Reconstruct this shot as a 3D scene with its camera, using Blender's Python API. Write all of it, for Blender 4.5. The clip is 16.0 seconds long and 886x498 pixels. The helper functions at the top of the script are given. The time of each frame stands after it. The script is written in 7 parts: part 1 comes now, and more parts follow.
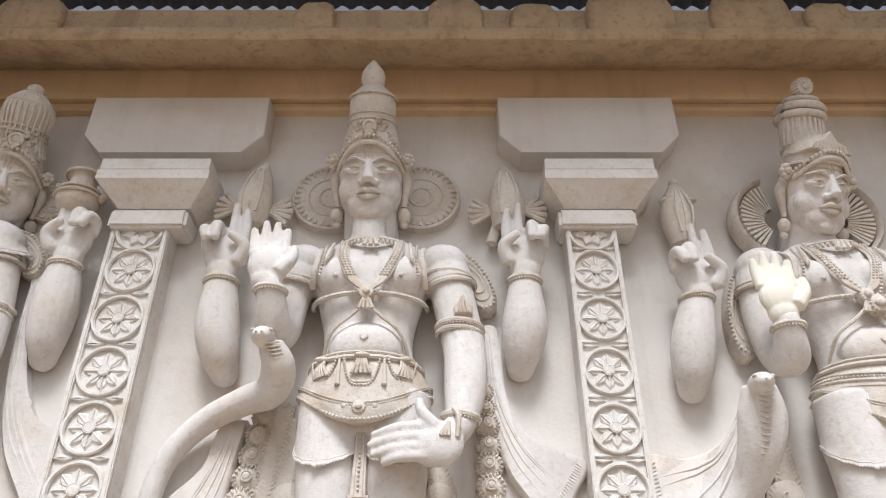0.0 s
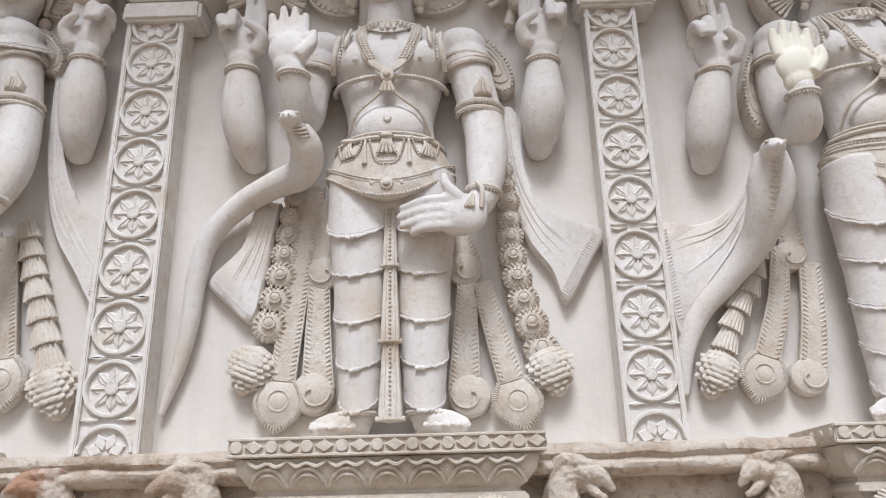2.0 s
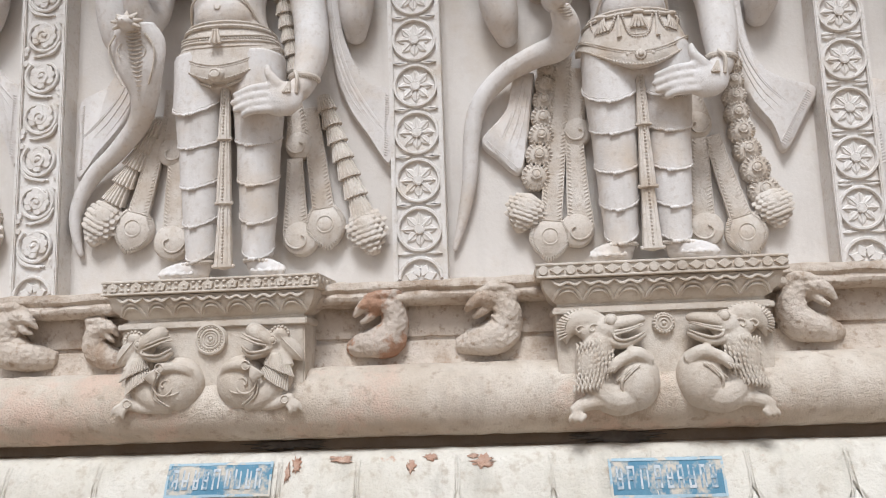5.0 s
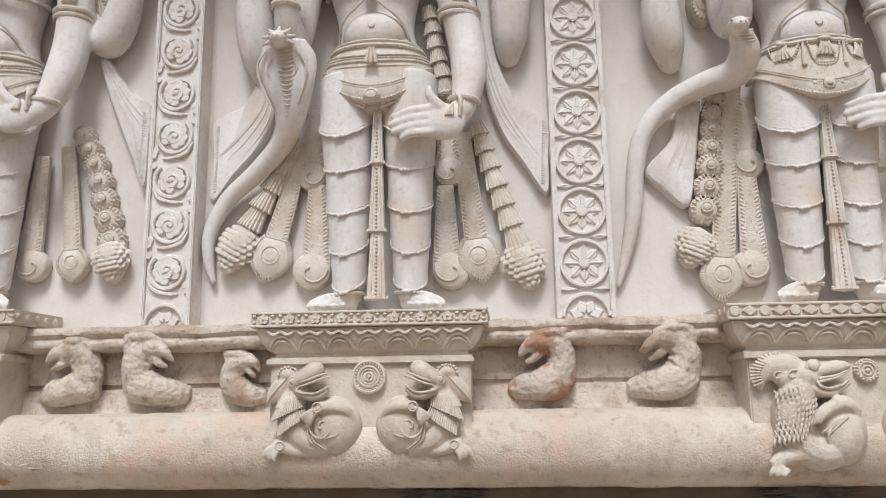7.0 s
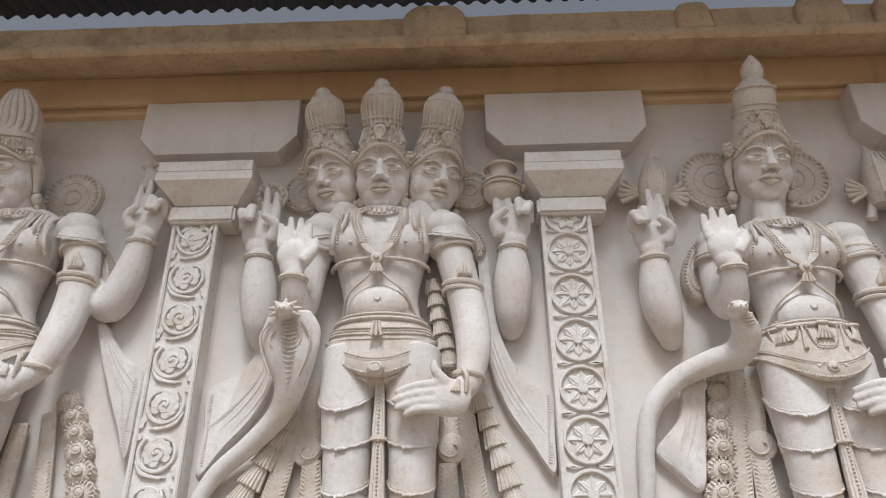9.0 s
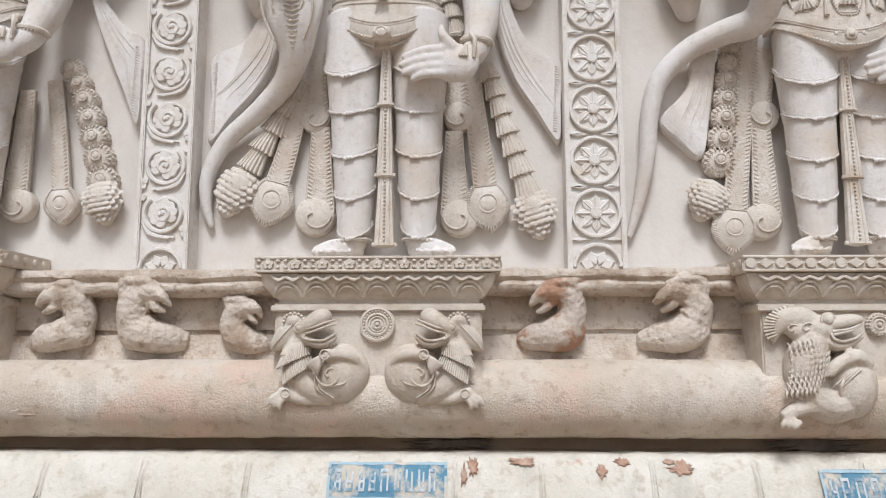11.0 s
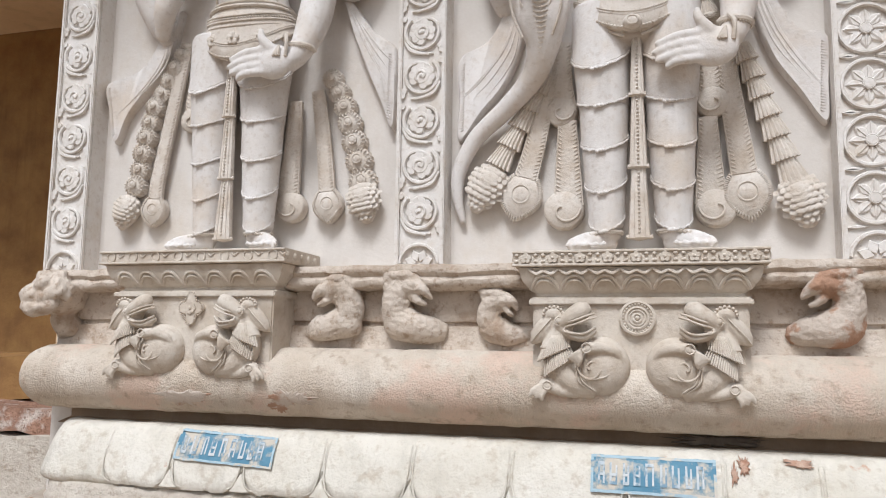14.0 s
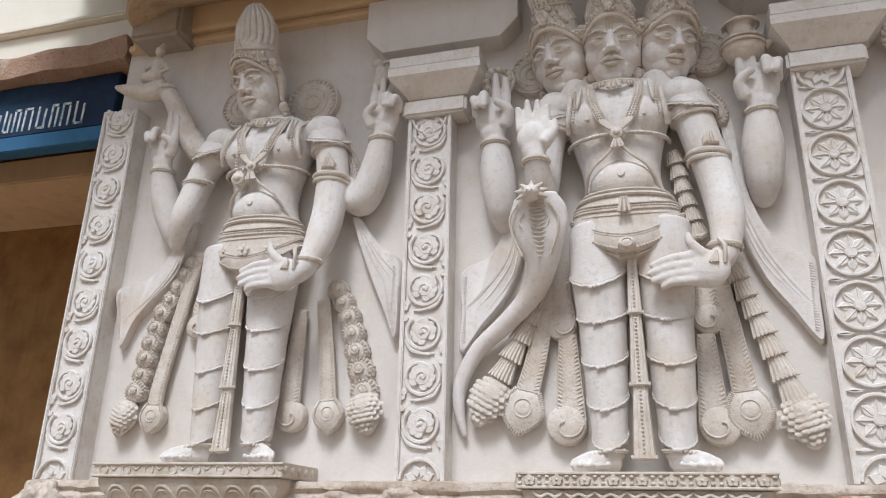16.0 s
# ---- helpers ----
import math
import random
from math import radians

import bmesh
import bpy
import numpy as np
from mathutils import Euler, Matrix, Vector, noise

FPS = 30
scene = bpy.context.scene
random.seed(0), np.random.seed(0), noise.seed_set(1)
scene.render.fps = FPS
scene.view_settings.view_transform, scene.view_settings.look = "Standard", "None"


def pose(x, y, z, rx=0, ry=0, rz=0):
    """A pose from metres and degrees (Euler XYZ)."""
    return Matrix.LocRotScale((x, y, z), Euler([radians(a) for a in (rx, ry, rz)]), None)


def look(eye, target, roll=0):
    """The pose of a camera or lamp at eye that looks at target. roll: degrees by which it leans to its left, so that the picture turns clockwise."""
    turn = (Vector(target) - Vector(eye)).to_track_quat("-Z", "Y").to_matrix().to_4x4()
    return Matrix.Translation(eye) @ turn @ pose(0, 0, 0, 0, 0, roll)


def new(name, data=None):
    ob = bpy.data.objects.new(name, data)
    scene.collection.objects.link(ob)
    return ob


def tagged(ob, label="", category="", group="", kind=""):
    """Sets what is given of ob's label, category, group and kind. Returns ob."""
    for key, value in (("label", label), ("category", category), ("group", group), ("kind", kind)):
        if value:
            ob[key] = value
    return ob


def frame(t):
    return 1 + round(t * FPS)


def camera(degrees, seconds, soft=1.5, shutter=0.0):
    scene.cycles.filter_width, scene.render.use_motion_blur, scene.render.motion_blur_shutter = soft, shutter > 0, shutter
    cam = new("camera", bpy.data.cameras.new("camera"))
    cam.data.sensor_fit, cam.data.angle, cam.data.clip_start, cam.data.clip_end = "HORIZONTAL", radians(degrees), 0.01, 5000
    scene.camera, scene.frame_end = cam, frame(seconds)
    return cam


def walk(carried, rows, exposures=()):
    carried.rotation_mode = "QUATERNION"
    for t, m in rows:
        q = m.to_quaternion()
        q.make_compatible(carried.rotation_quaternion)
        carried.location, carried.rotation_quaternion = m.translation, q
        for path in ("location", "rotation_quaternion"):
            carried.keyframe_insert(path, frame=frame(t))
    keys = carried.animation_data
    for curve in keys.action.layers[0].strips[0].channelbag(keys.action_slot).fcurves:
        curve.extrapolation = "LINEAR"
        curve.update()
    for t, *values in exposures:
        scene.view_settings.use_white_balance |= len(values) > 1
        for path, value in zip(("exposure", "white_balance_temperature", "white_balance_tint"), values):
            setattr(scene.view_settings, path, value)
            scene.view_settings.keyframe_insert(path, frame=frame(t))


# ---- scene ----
cam = camera(60.2, 16.0, soft=1.1)
PATH = [
    (0, (0.000, -2.420, 1.600), (0.000, -0.743, 2.689), 0.00),
    (0.5, (-0.016, -2.415, 1.587), (-0.062, -0.728, 2.660), -0.32),
    (1, (-0.050, -2.394, 1.537), (-0.095, -0.635, 2.488), -0.26),
    (1.5, (-0.065, -2.391, 1.483), (-0.094, -0.560, 2.286), -0.93),
    (2, (-0.050, -2.439, 1.437), (-0.077, -0.555, 2.109), -1.42),
    (2.5, (-0.089, -2.560, 1.412), (-0.116, -0.634, 1.950), -1.66),
    (3, (-0.169, -2.722, 1.380), (-0.179, -0.772, 1.825), -2.84),
    (3.5, (-0.241, -2.862, 1.366), (-0.275, -0.905, 1.776), -3.26),
    (4, (-0.385, -2.991, 1.351), (-0.474, -1.026, 1.713), -2.12),
    (4.5, (-0.678, -3.034, 1.326), (-0.809, -1.062, 1.634), -1.96),
    (4.7, (-0.740, -3.037, 1.323), (-0.888, -1.065, 1.619), -2.20),
    (6.8, (-1.450, -2.930, 1.350), (-1.602, -0.964, 1.685), -0.62),
    (7, (-1.484, -2.895, 1.370), (-1.630, -0.937, 1.751), -0.75),
    (7.5, (-1.591, -2.852, 1.437), (-1.694, -0.921, 1.948), -1.16),
    (8, (-1.602, -2.880, 1.509), (-1.655, -1.004, 2.201), -1.02),
    (8.2, (-1.594, -2.888, 1.512), (-1.644, -1.046, 2.290), -0.80),
    (8.5, (-1.600, -2.890, 1.518), (-1.648, -1.098, 2.404), -0.70),
    (8.8, (-1.610, -2.888, 1.520), (-1.660, -1.128, 2.468), -0.60),
    (9.1, (-1.620, -2.882, 1.515), (-1.672, -1.131, 2.480), -0.55),
    (9.4, (-1.632, -2.872, 1.495), (-1.686, -1.082, 2.387), -0.50),
    (9.8, (-1.646, -2.861, 1.455), (-1.704, -0.994, 2.172), -0.45),
    (10.3, (-1.658, -2.846, 1.405), (-1.722, -0.910, 1.902), -0.36),
    (10.5, (-1.656, -2.836, 1.377), (-1.723, -0.888, 1.823), -0.25),
    (11, (-1.646, -2.816, 1.328), (-1.708, -0.838, 1.612), -0.03),
    (11.5, (-1.639, -2.805, 1.288), (-1.702, -0.813, 1.446), -0.14),
    (12, (-1.661, -2.807, 1.271), (-1.733, -0.811, 1.380), -0.18),
    (12.5, (-1.736, -2.813, 1.265), (-1.914, -0.823, 1.349), -0.24),
    (13, (-1.818, -2.836, 1.266), (-2.177, -0.870, 1.344), -0.25),
    (13.5, (-1.871, -2.860, 1.294), (-2.360, -0.924, 1.417), -0.01),
    (14, (-1.882, -2.876, 1.350), (-2.424, -0.966, 1.595), 0.81),
    (14.5, (-1.887, -2.890, 1.391), (-2.432, -0.999, 1.750), 1.07),
    (15, (-1.883, -2.906, 1.429), (-2.406, -1.030, 1.886), 1.40),
    (15.5, (-1.879, -2.922, 1.460), (-2.397, -1.083, 2.053), 1.40),
    (16, (-1.877, -2.941, 1.486), (-2.396, -1.136, 2.174), 1.30),
]
walk(cam, [(t, look(eye, target, roll)) for t, eye, target, roll in PATH],
     exposures=((0.0, 0.33, 6060, 10), (1.5, 0.13, 5930, 10), (3.0, -0.03, 5910, 10), (4.5, -0.01, 5990, 10), (7.5, 0.00, 6180, 10), (8.0, -0.01, 6110, 10),
                (11.5, -0.01, 6050, 10), (12.5, 0.03, 6170, 10), (13.0, 0.03, 6100, 10), (14.5, 0.03, 6050, 10), (16.0, 0.01, 5940, 10)))

# ---- light: a bright overcast day, the wall faces the open yard ----
world = bpy.data.worlds.new("overcast_sky")
scene.world = world
world.use_nodes = True
wn, wl = world.node_tree.nodes, world.node_tree.links
sky = wn.new("ShaderNodeTexSky")
sky.sky_type, sky.sun_disc = "NISHITA", False
sky.sun_elevation, sky.sun_rotation = radians(54), radians(183)
sky.dust_density, sky.air_density = 4.0, 1.0
haze = wn.new("ShaderNodeHueSaturation")
haze.inputs["Saturation"].default_value = 0.25
wl.new(sky.outputs[0], haze.inputs["Color"])
wl.new(haze.outputs[0], wn["Background"].inputs[0])
wn["Background"].inputs[1].default_value = 0.092
sun = new("sun", bpy.data.lights.new("sun", "SUN"))
sun.data.energy, sun.data.angle, sun.data.color = 2.5, radians(17), (1.0, 0.985, 0.96)
sun.matrix_world = look((-0.15, -3.4, 4.9), (0.0, 0.0, 0.0))


# ---- materials ----
def material(name, colour, second, rough=0.85, scale=6.0, bump=0.15, fine=140.0, fine_amount=0.25,
             third=None, third_scale=2.0, third_cut=(0.55, 0.72), streak=0.0, spec=0.25, metal=0.0, grime=0.0, deep=0.01):
    """A weathered surface: two tones in cloudy patches, an optional third in sharp-edged stains, grain and relief."""
    m = bpy.data.materials.new(name)
    m.use_nodes = True
    n, l = m.node_tree.nodes, m.node_tree.links
    b = n["Principled BSDF"]
    b.inputs["Roughness"].default_value = rough
    b.inputs["Metallic"].default_value = metal
    b.inputs["Specular IOR Level"].default_value = spec
    geo = n.new("ShaderNodeNewGeometry")

    def cloud(sc, detail=6.0, stretch=None):
        t = n.new("ShaderNodeTexNoise")
        t.inputs["Scale"].default_value, t.inputs["Detail"].default_value = sc, detail
        t.inputs["Roughness"].default_value = 0.62
        if stretch:
            mp = n.new("ShaderNodeMapping")
            mp.inputs["Scale"].default_value = stretch
            l.new(geo.outputs["Position"], mp.inputs[0])
            l.new(mp.outputs[0], t.inputs["Vector"])
        else:
            l.new(geo.outputs["Position"], t.inputs["Vector"])
        return t.outputs["Fac"]

    def ramp(value, lo, hi):
        r = n.new("ShaderNodeMapRange")
        r.inputs["From Min"].default_value, r.inputs["From Max"].default_value = lo, hi
        l.new(value, r.inputs["Value"])
        return r.outputs[0]

    def mix(fac, a, c):
        x = n.new("ShaderNodeMix")
        x.data_type = "RGBA"
        for sock, v in ((x.inputs[0], fac), (x.inputs[6], a), (x.inputs[7], c)):
            if isinstance(v, tuple):
                sock.default_value = (*v, 1.0)
            elif isinstance(v, float):
                sock.default_value = v
            else:
                l.new(v, sock)
        return x.outputs[2]

    c = mix(ramp(cloud(scale), 0.35, 0.68), colour, second)
    if streak:
        dark = tuple(v * 0.62 for v in second)
        s = n.new("ShaderNodeMath")
        s.operation = "MULTIPLY"
        l.new(ramp(cloud(1.0, 5.0, (9.0, 9.0, 0.8)), 0.52, 0.75), s.inputs[0])
        s.inputs[1].default_value = streak
        c = mix(s.outputs[0], c, dark)
    if third:
        c = mix(ramp(cloud(third_scale, 9.0), *third_cut), c, third)
    if grime:
        g = n.new("ShaderNodeMath")
        g.operation = "MULTIPLY"
        l.new(ramp(cloud(scale * 6.0, 10.0), 0.54, 0.66), g.inputs[0])
        g.inputs[1].default_value = grime
        c = mix(g.outputs[0], c, tuple(v * k for v, k in zip(second, (0.62, 0.52, 0.43))))
    grain = n.new("ShaderNodeMath")
    grain.operation = "MULTIPLY"
    l.new(ramp(cloud(fine, 3.0), 0.3, 0.7), grain.inputs[0])
    grain.inputs[1].default_value = fine_amount * 0.45
    c = mix(grain.outputs[0], c, tuple(v * 0.6 for v in colour))
    l.new(c, b.inputs["Base Color"])
    add = n.new("ShaderNodeMath")
    add.operation = "ADD"
    l.new(cloud(scale * 5.0, 8.0), add.inputs[0])
    l.new(cloud(fine, 4.0), add.inputs[1])
    bp = n.new("ShaderNodeBump")
    bp.inputs["Strength"].default_value = bump
    bp.inputs["Distance"].default_value = deep
    l.new(add.outputs[0], bp.inputs["Height"])
    l.new(bp.outputs[0], b.inputs["Normal"])
    return m


STATUE = material("statue_stucco", (0.765, 0.735, 0.715), (0.68, 0.635, 0.595), scale=7.0, bump=0.22, fine=75, fine_amount=0.30,
                  third=(0.64, 0.535, 0.43), third_scale=3.6, third_cut=(0.50, 0.80), streak=0.35, grime=0.28)
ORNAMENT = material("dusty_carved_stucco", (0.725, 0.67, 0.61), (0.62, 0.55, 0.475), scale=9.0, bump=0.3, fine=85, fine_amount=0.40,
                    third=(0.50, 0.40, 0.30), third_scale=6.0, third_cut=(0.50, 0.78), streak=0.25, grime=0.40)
WALL = material("wall_stucco", (0.725, 0.685, 0.645), (0.65, 0.605, 0.56), scale=2.2, bump=0.14, fine=70, fine_amount=0.16,
                third=(0.60, 0.52, 0.43), third_scale=2.5, third_cut=(0.52, 0.80), streak=0.25, grime=0.10)
PILASTER = material("pilaster_stucco", (0.785, 0.755, 0.725), (0.70, 0.655, 0.605), scale=8.0, bump=0.2, fine=80, fine_amount=0.25,
                    third=(0.58, 0.49, 0.39), third_scale=7.0, third_cut=(0.54, 0.82), grime=0.30)
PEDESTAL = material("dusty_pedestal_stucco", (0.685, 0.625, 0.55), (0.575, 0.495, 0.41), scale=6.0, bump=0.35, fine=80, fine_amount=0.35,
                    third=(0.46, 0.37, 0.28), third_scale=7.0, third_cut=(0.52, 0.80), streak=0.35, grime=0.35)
BASE = material("worn_plaster", (0.74, 0.665, 0.575), (0.56, 0.46, 0.36), scale=3.4, bump=0.55, fine=120, fine_amount=0.5,
                third=(0.68, 0.52, 0.42), third_scale=3.2, third_cut=(0.55, 0.64), streak=0.45, grime=0.55, deep=0.02)
FRIEZE = material("crumbling_plaster", (0.67, 0.595, 0.52), (0.53, 0.44, 0.355), scale=6.0, bump=0.5, fine=55, fine_amount=0.3,
                  third=(0.37, 0.27, 0.195), third_scale=6.0, third_cut=(0.53, 0.70), grime=0.7, deep=0.016)
LOTUS = material("limewashed_plaster", (0.745, 0.71, 0.64), (0.645, 0.60, 0.515), scale=3.5, bump=0.45, fine=65, fine_amount=0.25,
                 third=(0.57, 0.40, 0.30), third_scale=5.0, third_cut=(0.67, 0.70), streak=0.55, grime=0.42, deep=0.016)
RED = material("red_sandstone", (0.45, 0.265, 0.185), (0.28, 0.155, 0.11), scale=9.0, bump=0.9, fine=50, fine_amount=0.4,
               third=(0.66, 0.58, 0.52), third_scale=7.0, third_cut=(0.53, 0.64), grime=0.9, deep=0.02, streak=0.5)
RUST = material("exposed_brick_red", (0.44, 0.25, 0.17), (0.60, 0.45, 0.36), scale=30.0, bump=0.6, fine=80, fine_amount=0.4)
RUSTED = material("rust_streaked_plaster", (0.60, 0.52, 0.45), (0.50, 0.42, 0.35), scale=8.0, bump=0.6, fine=60, fine_amount=0.3,
                  third=(0.40, 0.235, 0.155), third_scale=7.0, third_cut=(0.47, 0.54))
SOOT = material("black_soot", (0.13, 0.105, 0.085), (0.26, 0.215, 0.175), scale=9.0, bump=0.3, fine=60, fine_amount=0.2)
# dark brown that puts the groove's shade into its colour
GROOVE = material("shade_brown_plaster", (0.33, 0.235, 0.16), (0.42, 0.32, 0.235), scale=7.0, bump=0.5, fine=60, fine_amount=0.3)
MORTAR = material("grey_mortar", (0.50, 0.43, 0.35), (0.38, 0.32, 0.27), scale=9.0, bump=0.6, fine=60, fine_amount=0.4)
OCHRE = material("ochre_wash", (0.71, 0.54, 0.35), (0.63, 0.46, 0.285), scale=2.5, bump=0.2, fine=70, fine_amount=0.2, streak=0.4)
EAVE = material("weathered_eave_plaster", (0.54, 0.41, 0.275), (0.46, 0.33, 0.21), scale=5.0, bump=0.45, fine=60, fine_amount=0.3,
                third=(0.30, 0.23, 0.16), third_scale=5.0, third_cut=(0.55, 0.72), streak=0.6, grime=0.5, deep=0.016)
STRIP = material("pale_mortar", (0.66, 0.605, 0.53), (0.54, 0.48, 0.41), scale=6.0, bump=0.7, fine=60, fine_amount=0.4, grime=0.6, streak=0.3)
CANOPY = material("brown_canopy_stone", (0.47, 0.315, 0.225), (0.36, 0.225, 0.155), scale=8.0, bump=0.7, fine=60, fine_amount=0.4,
                  third=(0.62, 0.52, 0.44), third_scale=5.0, third_cut=(0.55, 0.68), grime=0.6, deep=0.016)
STONE = material("grey_granite", (0.46, 0.40, 0.34), (0.38, 0.32, 0.26), scale=10.0, bump=0.5, fine=70, fine_amount=0.4)
NEWCAST = material("fresh_cream_plaster", (0.82, 0.785, 0.69), (0.78, 0.735, 0.63), scale=6.0, bump=0.06, fine=90, fine_amount=0.06)
BLUE = material("worn_blue_paint", (0.10, 0.235, 0.34), (0.14, 0.29, 0.39), scale=10.0, bump=0.3, fine=60, fine_amount=0.3,
                third=(0.60, 0.54, 0.45), third_scale=11.0, third_cut=(0.50, 0.60))
PALEBLUE = material("pale_blue_rim_paint", (0.42, 0.55, 0.62), (0.34, 0.48, 0.57), scale=12.0, bump=0.3, fine=60, fine_amount=0.3,
                    third=(0.62, 0.57, 0.49), third_scale=12.0, third_cut=(0.52, 0.58))
NAVY = material("navy_sign_paint", (0.012, 0.022, 0.05), (0.02, 0.05, 0.10), scale=3.0, bump=0.1, fine=60, fine_amount=0.2)
SIGNBLUE = material("blue_sign_paint", (0.035, 0.12, 0.24), (0.05, 0.16, 0.29), scale=5.0, bump=0.1, fine=60, fine_amount=0.2)
WHITE = material("white_letter_paint", (0.64, 0.65, 0.65), (0.48, 0.54, 0.58), scale=20.0, bump=0.1, fine=60, fine_amount=0.2,
                 third=(0.20, 0.31, 0.40), third_scale=22.0, third_cut=(0.48, 0.58))
ROOFMETAL = material("dark_roof_sheet", (0.03, 0.034, 0.045), (0.05, 0.05, 0.06), scale=4.0, rough=0.6, bump=0.1, fine=50)
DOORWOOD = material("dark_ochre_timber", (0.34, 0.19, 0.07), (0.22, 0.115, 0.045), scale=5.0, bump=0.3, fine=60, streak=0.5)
GROUND = material("dusty_stone_paving", (0.35, 0.27, 0.19), (0.28, 0.21, 0.15), scale=1.2, bump=0.3, fine=40, fine_amount=0.3)


# ---- modelling tools ----
def smooth_path(pts, sub=5):
    """Points along a soft curve through the given ones."""
    p = np.array(pts, float)
    if len(p) < 3:
        k = np.linspace(0, 1, sub + 1)[:, None]
        return p[0] * (1 - k) + p[-1] * k
    q = np.vstack([2 * p[0] - p[1], p, 2 * p[-1] - p[-2]])
    out = []
    for i in range(1, len(q) - 2):
        for t in np.linspace(0, 1, sub, endpoint=False):
            a, b, c, d = q[i - 1:i + 3]
            out.append(0.5 * (2 * b + (c - a) * t + (2 * a - 5 * b + 4 * c - d) * t * t + (3 * b - a - 3 * c + d) * t ** 3))
    out.append(p[-1])
    return np.array(out)


BALLS = {}


def unit_ball(n, m):
    if (n, m) not in BALLS:
        v = [(0, 0, 1)]
        for i in range(1, m):
            a = math.pi * i / m
            v += [(math.sin(a) * math.cos(2 * math.pi * j / n), math.sin(a) * math.sin(2 * math.pi * j / n), math.cos(a)) for j in range(n)]
        v.append((0, 0, -1))
        f = [(0, 1 + j, 1 + (j + 1) % n) for j in range(n)]
        for i in range(m - 2):
            f += [(1 + i * n + j, 1 + (i + 1) * n + j, 1 + (i + 1) * n + (j + 1) % n, 1 + i * n + (j + 1) % n) for j in range(n)]
        last = len(v) - 1
        f += [(last, 1 + (m - 2) * n + (j + 1) % n, 1 + (m - 2) * n + j) for j in range(n)]
        BALLS[n, m] = (np.array(v), f)
    return BALLS[n, m]


class Clay:
    """Collects modelled pieces into one mesh."""

    def __init__(self):
        self.v, self.f, self.n = [], [], 0

    def add(self, v, f):
        v = np.asarray(v, float)
        self.f += [tuple(i + self.n for i in face) for face in f]
        self.v.append(v)
        self.n += len(v)
        return self

    def ball(self, c, r, n=14, m=9, turn=None):
        v, f = unit_ball(n, m)
        v = v * np.array(r if hasattr(r, "__len__") else (r, r, r))
        if turn is not None:
            v = v @ np.array(turn).T
        return self.add(v + np.array(c), f)

    def tube(self, pts, rad, n=12, sub=5, square=1.0):
        """A limb, cord or strip along a soft curve. rad: radii, or (across, deep) pairs; square below 1 flattens its section."""
        pts = np.array(pts, float)
        rad = np.array([(r if hasattr(r, "__len__") else (r, r)) for r in (rad if hasattr(rad, "__len__") else [rad] * len(pts))], float)
        if len(rad) != len(pts):
            rad = np.array([rad[0]] * len(pts))
        if sub > 1:
            all_ = smooth_path(np.hstack([pts, rad]), sub)
            pts, rad = all_[:, :3], np.maximum(all_[:, 3:], 0.001)
        tan = np.gradient(pts, axis=0)
        tan /= np.linalg.norm(tan, axis=1)[:, None] + 1e-9
        side = np.cross(tan, (0, 1, 0))
        weak = np.linalg.norm(side, axis=1) < 0.25
        side[weak] = (1, 0, 0)
        for i in range(1, len(side)):
            if side[i] @ side[i - 1] < 0:
                side[i] = -side[i]
        side /= np.linalg.norm(side, axis=1)[:, None]
        deep = np.cross(side, tan)
        a = np.linspace(0, 2 * math.pi, n, endpoint=False)
        ca, sa = np.cos(a), np.sin(a)
        ca, sa = np.sign(ca) * np.abs(ca) ** square, np.sign(sa) * np.abs(sa) ** square
        rings = pts[:, None] + rad[:, :1, None] * ca[None, :, None] * side[:, None] + rad[:, 1:, None] * sa[None, :, None] * deep[:, None]
        k = len(pts)
        v = np.vstack([rings.reshape(-1, 3), pts[:1] - tan[:1] * rad[0].min() * 0.5, pts[-1:] + tan[-1:] * rad[-1].min() * 0.5])
        f = [(i * n + j, i * n + (j + 1) % n, (i + 1) * n + (j + 1) % n, (i + 1) * n + j) for i in range(k - 1) for j in range(n)]
        f += [(k * n, (j + 1) % n, j) for j in range(n)]
        f += [(k * n + 1, (k - 1) * n + j, (k - 1) * n + (j + 1) % n) for j in range(n)]
        return self.add(v, f)

    def beads(self, pts, r, step, n=6, m=4, sub=8, tall=1.0):
        """A row of small beads along a curve."""
        p = smooth_path(pts, sub)
        d = np.r_[0, np.cumsum(np.linalg.norm(np.diff(p, axis=0), axis=1))]
        for s in np.arange(0, d[-1], step):
            c = [np.interp(s, d, p[:, i]) for i in range(3)]
            self.ball(c, (r, r, r * tall), n, m)
        return self

    def plate(self, outline, back, front, edge=0.006):
        """A raised flat shape facing the yard: outline of (x, z) points, softened at the rim."""
        o = np.array(outline, float)
        n = len(o)
        if (o[:, 0] * np.roll(o[:, 1], -1) - np.roll(o[:, 0], -1) * o[:, 1]).sum() < 0:
            o = o[::-1]
        c = o.mean(0)
        away = o - c
        inner = o - away / (np.linalg.norm(away, axis=1)[:, None] + 1e-9) * edge
        v = np.vstack([np.c_[o[:, 0], np.full(n, back), o[:, 1]], np.c_[o[:, 0], np.full(n, front + edge), o[:, 1]],
                       np.c_[inner[:, 0], np.full(n, front), inner[:, 1]]])
        f = []
        for k in range(2):
            f += [(k * n + j, k * n + (j + 1) % n, (k + 1) * n + (j + 1) % n, (k + 1) * n + j) for j in range(n)]
        f.append(tuple(range(2 * n, 3 * n)))
        return self.add(v, f)

